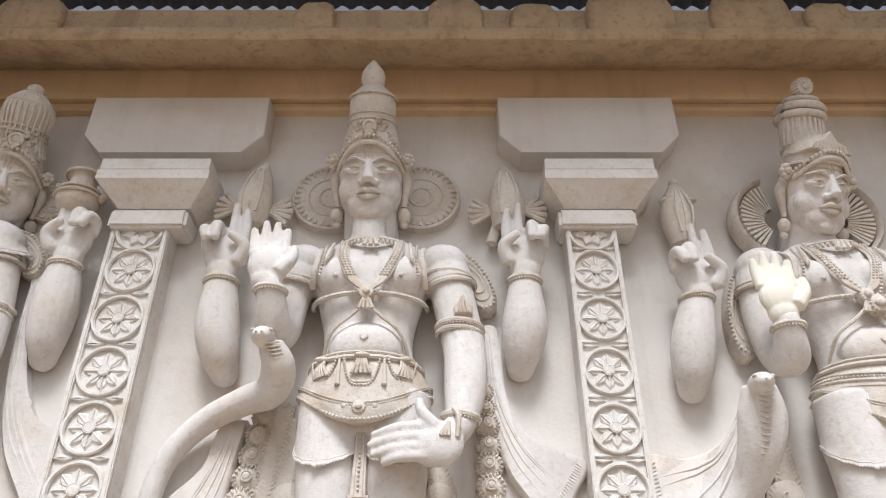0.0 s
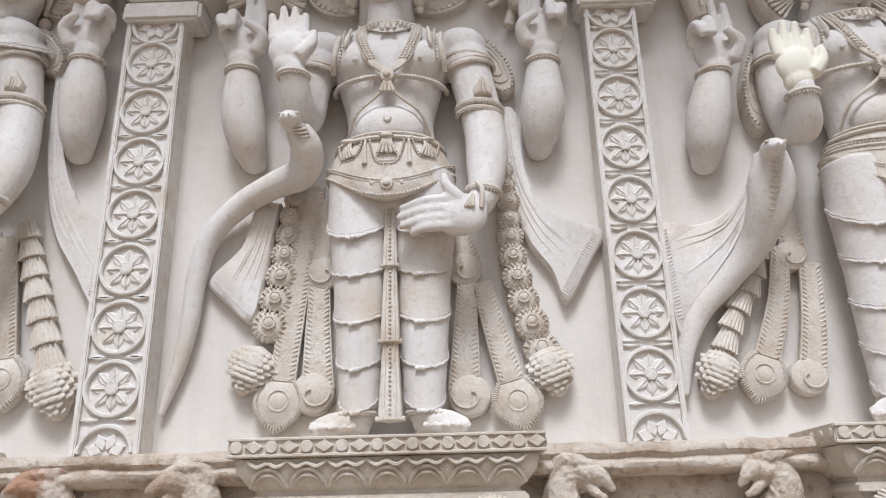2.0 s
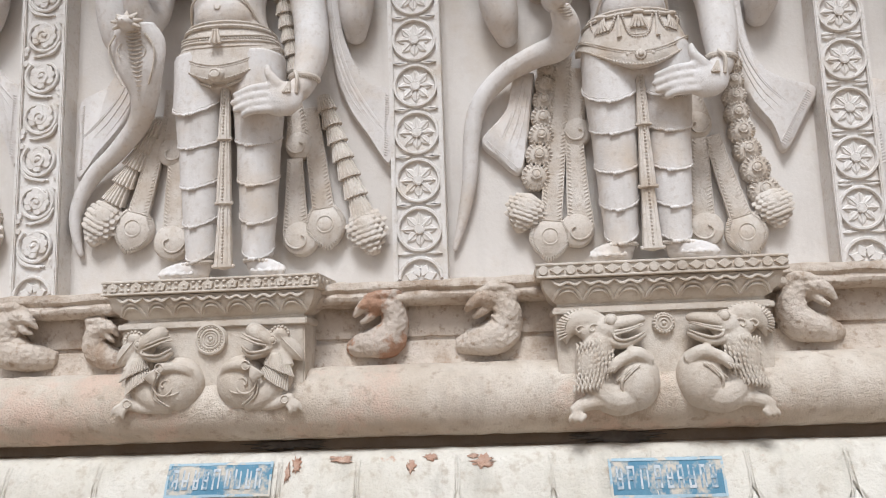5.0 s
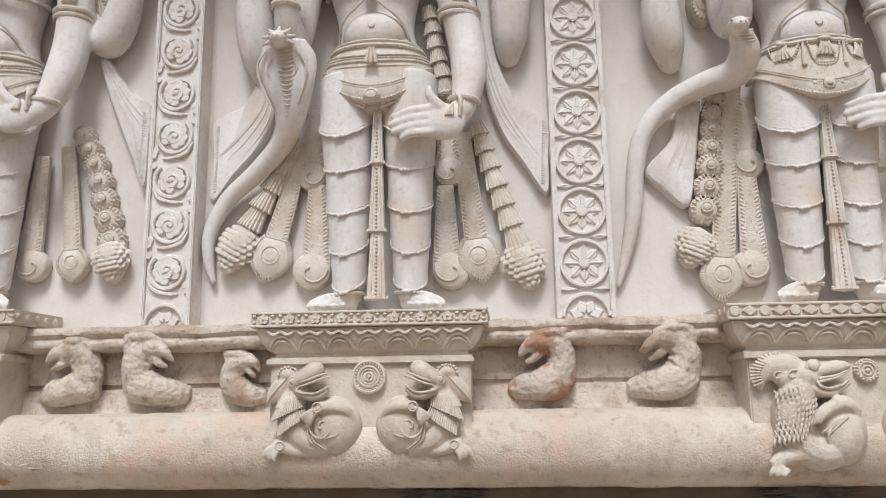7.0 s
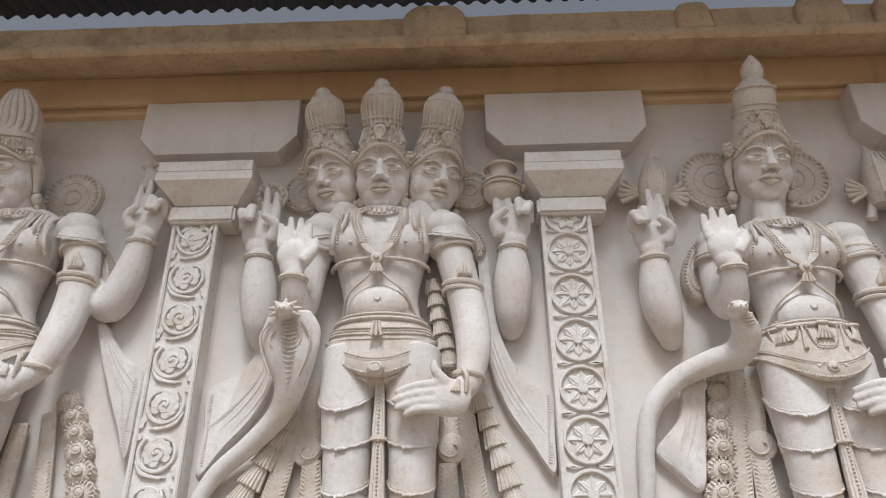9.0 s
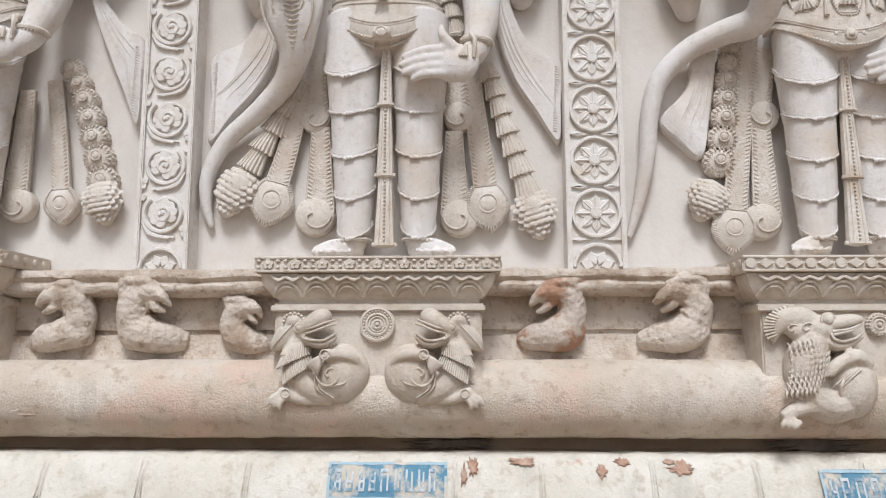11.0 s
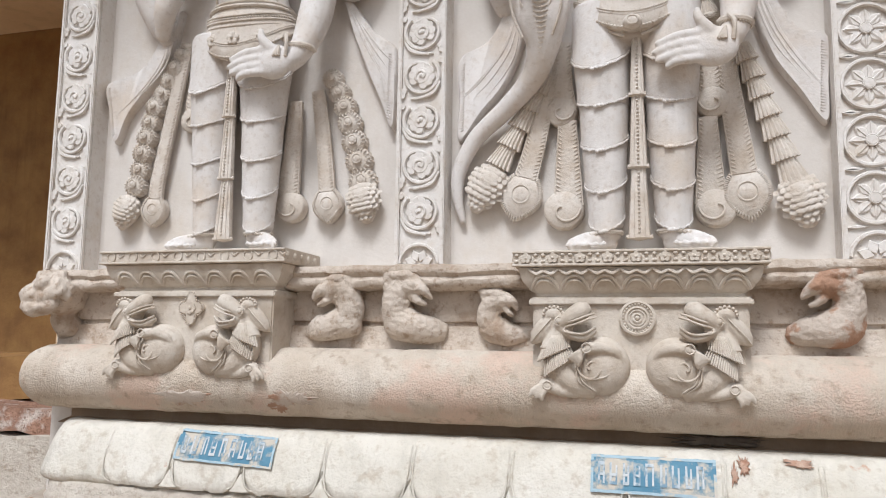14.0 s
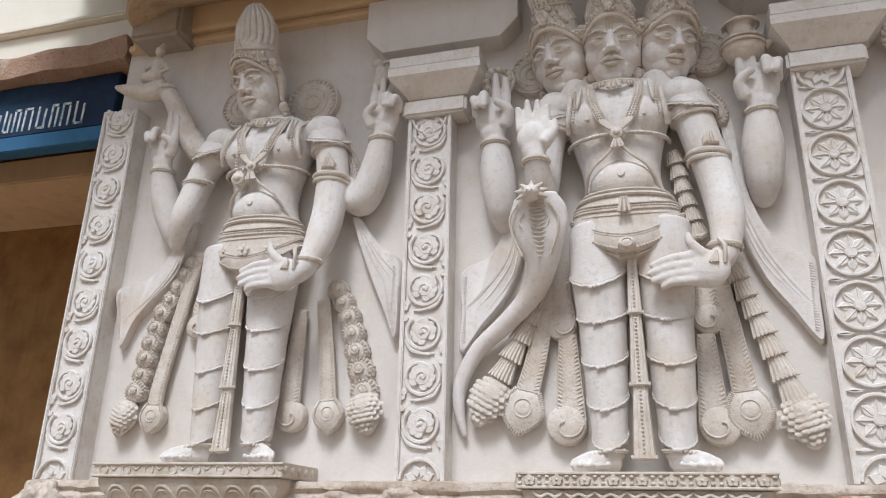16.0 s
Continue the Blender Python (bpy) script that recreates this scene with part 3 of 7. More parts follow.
def capital(p, x, w):
    """Bracket plaque, bevelled abacus and neck slab over a shaft."""
    h = w / 2
    o = [(x - 0.375, 3.943), (x - 0.375, 3.730), (x - 0.29, 3.636), (x + 0.29, 3.636), (x + 0.375, 3.730), (x + 0.375, 3.943)]
    part("bracket_plaque", Clay().plate(o, BACK + 0.02, -0.012, 0.004), WALL, p, sharp=20)
    # abacus: two fillets over a sloping bell
    c = Clay()
    levels = [(3.528, 0.212, 0.102), (3.478, 0.212, 0.102), (3.474, 0.206, 0.096), (3.470, 0.217, 0.107), (3.428, 0.217, 0.107), (3.358, 0.150, 0.035), (3.345, 0.142, 0.02)]
    v, f = [], []
    for z, hx, d in levels:
        v += [(x - hx, BACK, z), (x - hx, -d, z), (x + hx, -d, z), (x + hx, BACK, z)]
    for i in range(len(levels) - 1):
        f += [(i * 4 + j, (i + 1) * 4 + j, (i + 1) * 4 + j + 1, i * 4 + j + 1) for j in range(3)]
    f += [(3, 0, 1, 2), tuple(len(v) - 4 + j for j in (0, 3, 2, 1))]
    part("abacus", c.add(v, f), PILASTER, p, sharp=20)
    part("neck_slab", box(x - 0.150 - 0.015, x + 0.150 - 0.015, -0.028, BACK, 3.258, 3.342, 0.012), PILASTER, p)


def pilaster(x, w, top, z0, pitch, count, mesh_list, cap, label):
    p = empty("pilaster", (0, 0, 0), label, "pilaster", "pilasters between the figures")
    h = w / 2
    rim = w * 0.085
    part("shaft", box(x - h, x + h, 0.014, BACK + 0.02, 1.652, top, 0.003), PILASTER, p)
    for a, b in ((x - h, x - h + rim), (x + h - rim, x + h)):
        part("border_fillet", box(a, b, -0.004, 0.016, 1.652, top, 0.004), PILASTER, p)
    for i in range(count):
        z = z0 + pitch * i
        q = part("carved_flower", mesh_list[i % len(mesh_list)], None, p)
        q.matrix_basis = pose(x, 0.006, z)
    for z, lo in ((z0 - pitch, 1.655), (z0 + pitch * count, None)):
        c = Clay()
        r = pitch * 0.48
        up = lo is not None
        zc = 1.66 if up else top - 0.005
        arc = (0.05, math.pi - 0.05) if up else (math.pi + 0.05, 2 * math.pi - 0.05)
        c.ring((x, zc), r * 0.88, r * 0.085, 0.004, n=18, m=6, arc=arc, deep=0.010)
        for t in np.linspace(arc[0] + 0.3, arc[1] - 0.3, 4):
            u, ww = np.array([math.cos(t), math.sin(t)]), np.array([-math.sin(t), math.cos(t)])
            b = np.array([x, zc])
            c.plate([b + u * r * 0.12, b + u * r * 0.4 - ww * r * 0.24, b + u * r * 0.7, b + u * r * 0.4 + ww * r * 0.24], 0.02, 0.004, 0.004)
        part("half_flower", c, PILASTER, p)
    if cap:
        capital(p, x + 0.042, w)
    return p


med2, med3 = medallion(0.094), medallion(0.088)
sc_a, sc_b = scroll(0.078, 1), scroll(0.078, -1)
pilaster(-1.162, 0.220, 3.262, 1.866, 0.203, 7, [med2], 1, "cream stucco pilaster carved with eight-petalled flower medallions")
pilaster(0.568, 0.194, 3.262, 1.866, 0.203, 7, [med3], 1, "pale stucco pilaster carved with eight-petalled flower medallions")
pilaster(-2.800, 0.205, 3.262, 1.876, 0.187, 8, [sc_a, sc_b], 1, "cream stucco pilaster carved with a curling vine")
pilaster(-4.51, 0.210, 3.53, 1.885, 0.198, 9, [sc_a, sc_b], 0, "corner stucco pilaster carved with a curling vine")
pilaster(2.30, 0.20, 3.262, 1.866, 0.203, 7, [med3], 1, "pale stucco pilaster carved with flower medallions")


# ---- pedestals with crouching beasts ----
def beast_a(c, x, z, s, flip):
    """Open-jawed maned beast, crouched with its haunch tucked up to the mane."""
    y = -0.165
    L = Clay()
    def q(u, d, w):
        return (x + flip * u * s, y - d * s, z + (w * 0.86 + 0.010) * s)
    L.ball(q(0.068, 0.02, -0.115), (0.090 * s, 0.080 * s, 0.112 * s), 22, 16)         # haunch
    L.tube([q(0.06, 0.015, -0.17), q(0.0, 0.02, -0.185), q(-0.05, 0.02, -0.15), q(-0.075, 0.02, -0.08)], [0.066 * s, 0.068 * s, 0.066 * s, 0.062 * s], n=16)
    L.tube([q(-0.075, 0.02, -0.10), q(-0.078, 0.03, -0.03), q(-0.055, 0.035, 0.03), q(-0.030, 0.035, 0.08)], [0.066 * s, 0.064 * s, 0.058 * s, 0.048 * s], n=16)
    L.ball(q(-0.022, 0.04, 0.096), (0.054 * s, 0.052 * s, 0.050 * s), 18, 12)
    L.tube([q(-0.015, 0.05, 0.112), q(0.04, 0.06, 0.122), q(0.085, 0.055, 0.132), q(0.108, 0.045, 0.134)], [(0.032 * s, 0.040 * s), (0.027 * s, 0.036 * s), (0.021 * s, 0.028 * s), (0.012 * s, 0.018 * s)], n=14)
    L.tube([q(-0.02, 0.045, 0.052), q(0.025, 0.055, 0.032), q(0.07, 0.055, 0.048), q(0.110, 0.045, 0.070)], [(0.026 * s, 0.038 * s), (0.018 * s, 0.034 * s), (0.014 * s, 0.028 * s), (0.008 * s, 0.014 * s)], n=12)
    L.tube([q(0.115, 0.05, -0.04), q(0.070, 0.080, -0.008), q(0.025, 0.085, -0.025)], [0.030 * s, 0.027 * s, 0.021 * s], n=10)
    L.tube([q(0.025, 0.085, -0.022), q(-0.005, 0.090, -0.048), q(-0.022, 0.088, -0.075)], [0.021 * s, 0.021 * s, 0.015 * s], n=9)
    L.tube([q(-0.03, 0.03, -0.195), q(-0.085, 0.045, -0.200), q(-0.130, 0.050, -0.215), q(-0.160, 0.050, -0.240)], [0.042 * s, 0.030 * s, 0.025 * s, 0.022 * s], n=12)
    for k in range(3):
        L.tube([q(-0.150 + 0.014 * k, 0.062 + 0.006 * k, -0.238 - 0.006 * k), q(-0.172 + 0.018 * k, 0.066 + 0.006 * k, -0.262 - 0.004 * k), q(-0.176 + 0.020 * k, 0.060 + 0.004 * k, -0.282)], [0.011 * s, 0.0095 * s, 0.005 * s], n=8, sub=3)
    # curled crest behind the eye
    L.tube([q(-0.035, 0.045, 0.125), q(-0.080, 0.045, 0.143), q(-0.130, 0.035, 0.132), q(-0.163, 0.025, 0.095), q(-0.170, 0.02, 0.045)], [(0.026 * s, 0.02 * s), (0.036 * s, 0.024 * s), (0.040 * s, 0.024 * s), (0.028 * s, 0.02 * s), (0.006 * s, 0.008 * s)], n=12)
    L.ball(q(-0.085, 0.035, 0.095), (0.050 * s, 0.034 * s, 0.038 * s), 14, 10)
    c.join(L.fused(0.0042, 3))
    c.ball(q(-0.012, 0.082, 0.133), (0.020 * s, 0.016 * s, 0.020 * s), 14, 9)
    c.ring((q(-0.012, 0, 0)[0], z + 0.123 * s), 0.022 * s, 0.0045 * s, y - 0.083 * s, n=18, m=5)
    c.ball(q(-0.055, 0.070, 0.062), (0.016 * s, 0.012 * s, 0.013 * s), 10, 7)
    for t in np.linspace(0.25, 3.6, 22):
        c.tube([q(-0.105 + 0.070 * math.cos(t), 0.050, 0.104 + 0.062 * math.sin(t)), q(-0.106 + 0.094 * math.cos(t), 0.026, 0.102 + 0.086 * math.sin(t))], [0.0035 * s, 0.0065 * s], n=5, sub=2)
    for cu, cw, r0 in ((-0.075, 0.100, 0.024), (-0.122, 0.098, 0.020)):
        t = np.linspace(0, 5.2, 20)
        rr = np.linspace(r0, 0.004, 20)
        c.tube([q(cu + r * math.cos(a + 0.6), 0.071 - 0.25 * abs(cu + 0.08), cw + r * math.sin(a + 0.6)) for r, a in zip(rr, t)], [0.0035 * s] * 20, n=5, sub=1)
    # mane: overlapping wavy locks
    for r in range(9):
        for k in range(10):
            t = k / 9
            u = -0.138 + 0.118 * t + 0.004 * r - 0.0008 * r * r
            w = 0.022 - 0.0215 * r + 0.022 * t + 0.004 * (k % 2)
            dd = 0.046 + 0.044 * math.sin(math.pi * (0.10 + 0.76 * t))
            c.tube([q(u, dd - 0.004, w + 0.020), q(u + 0.006, dd + 0.002, w + 0.007), q(u + 0.002, dd + 0.003, w - 0.006), q(u + 0.008, dd - 0.001, w - 0.018)], [(0.003 * s, 0.003 * s), (0.0052 * s, 0.0045 * s), (0.0052 * s, 0.0045 * s), (0.0015 * s, 0.002 * s)], n=5, sub=2)
    for o in (0.0, 0.013, 0.026):
        c.tube([q(0.075 - o, 0.098 - o * 0.2, -0.055 - o * 0.3), q(0.045 - o, 0.098 - o * 0.3, -0.085 - o * 0.3), q(0.018 - o, 0.088 - o * 0.3, -0.118)], 0.0035 * s, n=5)
    arc = [q(0.062 - 0.052 * math.sin(a), 0.094 - 0.02 * abs(a - 1.2), -0.135 + 0.062 * math.cos(a)) for a in np.linspace(0.0, 2.6, 14)]
    c.tube(arc, [0.0055 * s] * 14, n=6, sub=1)
    for o in (0.0, 0.012):
        c.tube([q(0.0, 0.086, 0.086 - o), q(0.05, 0.096, 0.096 - o * 0.6), q(0.106, 0.064, 0.118 - o * 0.5)], [0.0055 * s, 0.0045 * s, 0.003 * s], n=6)
    c.tube([q(-0.006, 0.084, 0.078), q(0.002, 0.088, 0.058), q(0.03, 0.090, 0.048), q(0.07, 0.084, 0.060), q(0.108, 0.058, 0.082)], [0.006 * s, 0.006 * s, 0.005 * s, 0.005 * s, 0.003 * s], n=6)
    for k in range(4):
        c.tube([q(-0.008 - 0.010 * k, 0.106, -0.058 - 0.003 * k), q(-0.018 - 0.010 * k, 0.104, -0.080 - 0.002 * k)], [0.0065 * s, 0.005 * s], n=6, sub=2)
    return c


def beast_b(c, x, z, s, flip):
    """Blunt-snouted beast with fringed ruffs, feathered ears and a round curled belly."""
    y = -0.165
    L = Clay()
    def q(u, d, w):
        return (x + flip * u * s, y - d * s, z + w * s)
    L.ball(q(0.050, 0.012, -0.066), (0.098 * s, 0.074 * s, 0.102 * s), 24, 16)
    L.tube([q(0.03, 0.015, -0.13), q(-0.045, 0.02, -0.115), q(-0.090, 0.022, -0.065), q(-0.095, 0.028, -0.005), q(-0.080, 0.03, 0.055)], [0.05 * s, 0.052 * s, 0.054 * s, 0.046 * s, 0.040 * s], n=16)
    L.ball(q(-0.075, 0.038, 0.075), (0.038 * s, 0.044 * s, 0.036 * s), 16, 10)
    L.tube([q(-0.075, 0.045, 0.080), q(-0.045, 0.058, 0.100), q(-0.010, 0.062, 0.122), q(0.014, 0.052, 0.134)], [(0.026 * s, 0.040 * s), (0.031 * s, 0.040 * s), (0.033 * s, 0.032 * s), (0.020 * s, 0.014 * s)], n=14)
    L.tube([q(-0.070, 0.045, 0.056), q(-0.040, 0.060, 0.036), q(-0.002, 0.058, 0.032), q(0.034, 0.048, 0.056)], [(0.018 * s, 0.036 * s), (0.015 * s, 0.034 * s), (0.014 * s, 0.028 * s), (0.011 * s, 0.014 * s)], n=12)
    L.ball(q(-0.108, 0.045, 0.112), (0.036 * s, 0.026 * s, 0.026 * s), 14, 10)
    L.tube([q(-0.115, 0.045, 0.100), q(-0.145, 0.040, 0.062), q(-0.172, 0.030, 0.028), q(-0.188, 0.02, 0.010)], [(0.024 * s, 0.018 * s), (0.031 * s, 0.020 * s), (0.024 * s, 0.016 * s), (0.006 * s, 0.008 * s)], n=12)
    L.tube([q(-0.03, 0.03, -0.158), q(-0.085, 0.040, -0.150), q(-0.130, 0.045, -0.132), q(-0.152, 0.05, -0.136)], [0.018 * s, 0.020 * s, 0.024 * s, 0.018 * s], n=12)
    for k in range(3):
        L.tube([q(-0.150 + 0.008 * k, 0.056, -0.134 - 0.006 * k), q(-0.176 + 0.014 * k, 0.062, -0.150 - 0.008 * k), q(-0.190 + 0.022 * k, 0.060, -0.174 - 0.006 * k)], [0.011 * s, 0.0105 * s, 0.006 * s], n=8, sub=3)
    L.tube([q(0.120, 0.045, -0.048), q(0.095, 0.068, -0.015), q(0.050, 0.082, -0.002), q(0.008, 0.084, -0.006)], [(0.012 * s, 0.012 * s), (0.017 * s, 0.015 * s), (0.019 * s, 0.017 * s), (0.022 * s, 0.018 * s)], n=10)
    for k in range(4):
        L.tube([q(0.0 - 0.004 * k, 0.090, -0.008 - 0.004 * k), q(-0.030 + 0.006 * k, 0.094, -0.024 - 0.007 * k), q(-0.055 + 0.012 * k, 0.086, -0.040 - 0.009 * k)], [0.0095 * s, 0.0085 * s, 0.0055 * s], n=8, sub=3)
    # two bell-shaped ruffs
    for (u0, w0, u1, w1), (u2, w2, u3, w3) in (((-0.125, 0.036, -0.062, 0.040), (-0.160, -0.048, -0.052, 0.000)), ((-0.140, -0.030, -0.055, 0.002), (-0.135, -0.098, -0.036, -0.034))):
        L.tube([q((u0 + u1) / 2, 0.035, (w0 + w1) / 2), q((u2 + u3) / 2, 0.040, (w2 + w3) / 2 + 0.006)], [(0.034 * s, 0.034 * s), (0.054 * s, 0.044 * s)], n=14, sub=4)
    c.join(L.fused(0.0042, 3))
    for (u0, w0, u1, w1), (u2, w2, u3, w3) in (((-0.125, 0.036, -0.062, 0.040), (-0.160, -0.048, -0.052, 0.000)), ((-0.140, -0.030, -0.055, 0.002), (-0.135, -0.098, -0.036, -0.034))):
        for k in range(15):
            t = k / 14
            dd = 0.034 * math.sin(math.pi * (0.08 + 0.84 * t))
            a, b = (u0 + (u1 - u0) * t, w0 + (w1 - w0) * t), (u2 + (u3 - u2) * t, w2 + (w3 - w2) * t)
            c.tube([q(a[0], 0.040 + dd, a[1]), q((a[0] + b[0]) / 2, 0.050 + dd, (a[1] + b[1]) / 2), q(b[0], 0.056 + dd, b[1] - 0.003)], [(0.0028 * s, 0.003 * s), (0.0038 * s, 0.004 * s), (0.0042 * s, 0.005 * s)], n=5, sub=2)
    for k in range(9):                                                        # cap of the ear and its feathers
        t = -0.2 + 0.42 * k
        c.ball(q(-0.108 + 0.034 * math.cos(t), 0.062, 0.110 + 0.026 * math.sin(t)), (0.006 * s, 0.006 * s, 0.006 * s), 7, 5)
    for k in range(5):
        o = (k - 2) * 0.010
        c.tube([q(-0.120 + o * 0.6, 0.064, 0.090 + o * 0.7), q(-0.148 + o, 0.060 - abs(o) * 0.3, 0.058 + o), q(-0.176 + o * 0.5, 0.046, 0.026 + o * 0.6)], [0.0028 * s] * 3, n=5)
    c.ball(q(-0.085, 0.078, 0.086), (0.012 * s, 0.010 * s, 0.012 * s), 10, 7)
    c.ring((q(-0.085, 0, 0)[0], z + 0.086 * s), 0.015 * s, 0.0035 * s, y - 0.078 * s, n=16, m=5)
    for o in (0.0, 0.012):
        c.tube([q(-0.064 - o * 0.4, 0.082, 0.066 + o), q(-0.026 - o * 0.4, 0.096, 0.076 + o), q(0.012 - o * 0.3, 0.086, 0.092 + o), q(0.038 - o * 0.6, 0.060, 0.100 + o)], 0.0038 * s, n=6)
    c.tube([q(-0.066, 0.080, 0.064), q(-0.066, 0.088, 0.050), q(-0.036, 0.094, 0.044), q(0.000, 0.088, 0.044), q(0.036, 0.060, 0.066)], 0.0045 * s, n=6)
    c.ball(q(-0.060, 0.082, 0.104), (0.008 * s, 0.008 * s, 0.008 * s), 8, 6)
    a = np.linspace(0, 8.2, 26)
    rr = np.linspace(0.050, 0.006, 26)
    c.tube([q(0.022 + r * math.cos(t + 2.2), 0.084 - 0.12 * abs(r * math.sin(t)), -0.070 + r * math.sin(t + 2.2)) for r, t in zip(rr, a)], [0.0042 * s] * 26, n=6, sub=1)
    c.tube([q(0.030, 0.082, -0.108), q(0.070, 0.080, -0.098), q(0.098, 0.066, -0.068), q(0.105, 0.062, -0.040)], 0.0036 * s, n=6)
    for o in (0.0, 0.013):
        c.tube([q(-0.030 + o, 0.070, -0.070), q(-0.022 + o, 0.076, -0.115), q(0.020 + o, 0.062, -0.148)], 0.0032 * s, n=6)
    c.ring((q(-0.128, 0, 0)[0], z - 0.132 * s), 0.014 * s, 0.003 * s, y - 0.068 * s, n=14, m=4)
    c.ring((q(0.008, 0, 0)[0], z - 0.004 * s), 0.016 * s, 0.003 * s, y - 0.101 * s, n=14, m=4)
    return c


def pedestal(x, w, top, kind, label):
    p = empty("pedestal", (0, 0, 0), label, "pedestal", "pedestals under the figures")
    h, f = w / 2, -0.215
    slab = box(x - h, x + h, f + 0.006, BACK, top - 0.058, top, 0.004)
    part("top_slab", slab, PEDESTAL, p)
    band = Clay()
    zc = top - 0.028
    for z in (top - 0.006, top - 0.052):
        band.tube([(x - h, f + 0.002, z), (x + h, f + 0.002, z)], 0.005, n=6, sub=2)
    n = 18 if kind == "diamond" else (9 if kind == "flower" else 8)
    for i in range(n):
        u = x - h + w * (i + 0.5) / n
        if kind == "diamond":
            if i % 2:
                band.plate([(u - 0.027, zc), (u, zc - 0.019), (u + 0.027, zc), (u, zc + 0.019)], f + 0.012, f - 0.004, 0.003)
            else:
                band.disc((u, zc), 0.018, f + 0.012, f - 0.004, n=16)
        elif kind == "flower":
            for k in range(5):
                t = math.pi / 2 + k * 2 * math.pi / 5
                band.disc((u + 0.012 * math.cos(t), zc + 0.011 * math.sin(t)), 0.0085, f + 0.012, f - 0.003 - 0.0005 * k, n=10)
            band.ball((u, f - 0.003, zc), 0.006, 8, 6)
            for sx in (-1, 1):
                for sz in (-1, 1):
                    band.ball((u + sx * 0.034, f + 0.002, zc + sz * 0.011), (0.008, 0.006, 0.006), 8, 6)
        else:
            band.ring((u, zc), 0.019, 0.003, f + 0.003, n=20, m=5)
            band.tube([(u + 0.028, f + 0.004, zc + 0.014), (u + 0.045, f + 0.003, zc), (u + 0.062, f + 0.004, zc + 0.012)], 0.003, n=5)
    for side in (-1, 1):
        for i in range(5):
            yy = f + 0.03 + i * 0.06
            band.ball((x + side * (h + 0.001), yy, zc), (0.005, 0.018, 0.016), 8, 6)
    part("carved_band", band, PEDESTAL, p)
    # cyma cornice, narrowing downwards, wrapped round three sides
    prof = [(0.0, top - 0.06), (0.004, top - 0.085), (0.012, top - 0.105), (0.035, top - 0.135), (0.055, top - 0.148), (0.055, top - 0.158), (0.042, top - 0.162), (0.042, top - 0.172), (0.062, top - 0.176)]
    v, fc = [], []
    for d, z in prof:
        hh = h - 0.018 - d
        v += [(x - hh, BACK, z), (x - hh, f + 0.02 + d, z), (x + hh, f + 0.02 + d, z), (x + hh, BACK, z)]
    for i in range(len(prof) - 1):
        fc += [(i * 4 + j, (i + 1) * 4 + j, (i + 1) * 4 + j + 1, i * 4 + j + 1) for j in range(3)]
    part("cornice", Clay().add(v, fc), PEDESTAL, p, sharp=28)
    m = 7
    for i in range(m):
        pet = Clay()
        u = x - h + 0.055 + (w - 0.11) * (i + 0.5) / m
        r = (w - 0.11) / m / 2
        def arch(k, lift, th):
            a = np.linspace(math.pi, 2 * math.pi, 13)
            zz = top - 0.087 + lift + 0.0 * a
            pts = []
            for t in np.linspace(-1, 1, 13):
                zz = top - 0.088 - 0.048 + 0.048 * (1 - abs(t) ** 2.6) * k + 0.0
                d = np.interp(-zz, [-(top - 0.085), -(top - 0.105), -(top - 0.135), -(top - 0.148)], [0.004, 0.012, 0.035, 0.055])
                pts.append((u + t * r * 0.92 * (0.55 + 0.45 * k), f + 0.017 + d, zz))
            pet.tube(pts, [th] * 13, n=6, sub=1)
        arch(1.0, 0, 0.0068)
        arch(0.66, 0, 0.0055)
        if kind != "oval":
            pet.tube([(u - r, f + 0.018, top - 0.066), (u - r * 0.5, f + 0.012, top - 0.083), (u, f + 0.012, top - 0.073), (u + r * 0.5, f + 0.012, top - 0.083), (u + r, f + 0.018, top - 0.066)], 0.006, n=6)
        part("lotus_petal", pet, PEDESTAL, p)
    b = h - 0.065
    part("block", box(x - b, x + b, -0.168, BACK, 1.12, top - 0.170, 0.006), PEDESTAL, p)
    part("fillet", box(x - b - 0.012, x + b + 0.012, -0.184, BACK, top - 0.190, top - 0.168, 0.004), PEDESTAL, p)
    make = beast_a if kind == "diamond" else beast_b
    for side in (-1, 1):
        c = make(Clay(), x + side * b * 0.48, top - (0.345 if kind == "diamond" else 0.335), b / 0.3875 if kind == "diamond" else b / 0.36, -side)
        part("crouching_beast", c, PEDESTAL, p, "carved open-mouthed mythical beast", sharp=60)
    ros = Clay()
    if kind == "diamond":
        ros.disc((x, top - 0.235), 0.042, -0.165, -0.185, teeth=22, depth=0.08)
        for rr in (0.028, 0.016):
            ros.ring((x, top - 0.235), rr, 0.004, -0.187, n=24, m=5)
        for i in range(18):
            t = i * math.pi / 9
            ros.ball((x + 0.034 * math.cos(t), -0.187, top - 0.235 + 0.034 * math.sin(t)), 0.005, 6, 4)
    elif kind == "flower":
        ros.disc((x, top - 0.235), 0.062, -0.165, -0.185)
        for rr, th in ((0.055, 0.006), (0.036, 0.005), (0.026, 0.003), (0.014, 0.004)):
            ros.ring((x, top - 0.235), rr, th, -0.187, n=30, m=5)
        for i in range(26):
            t = i * math.pi / 13
            ros.ball((x + 0.047 * math.cos(t), -0.187, top - 0.235 + 0.047 * math.sin(t)), 0.005, 6, 4)
    else:
        o = []
        for i in range(32):
            t = i * math.pi / 16
            rr = 0.040 + 0.030 * abs(math.cos(2 * t)) ** 2.2
            o.append((x + rr * math.cos(t) * 0.85, top - 0.235 + rr * math.sin(t)))
        ros.plate(o, -0.165, -0.183, 0.005)
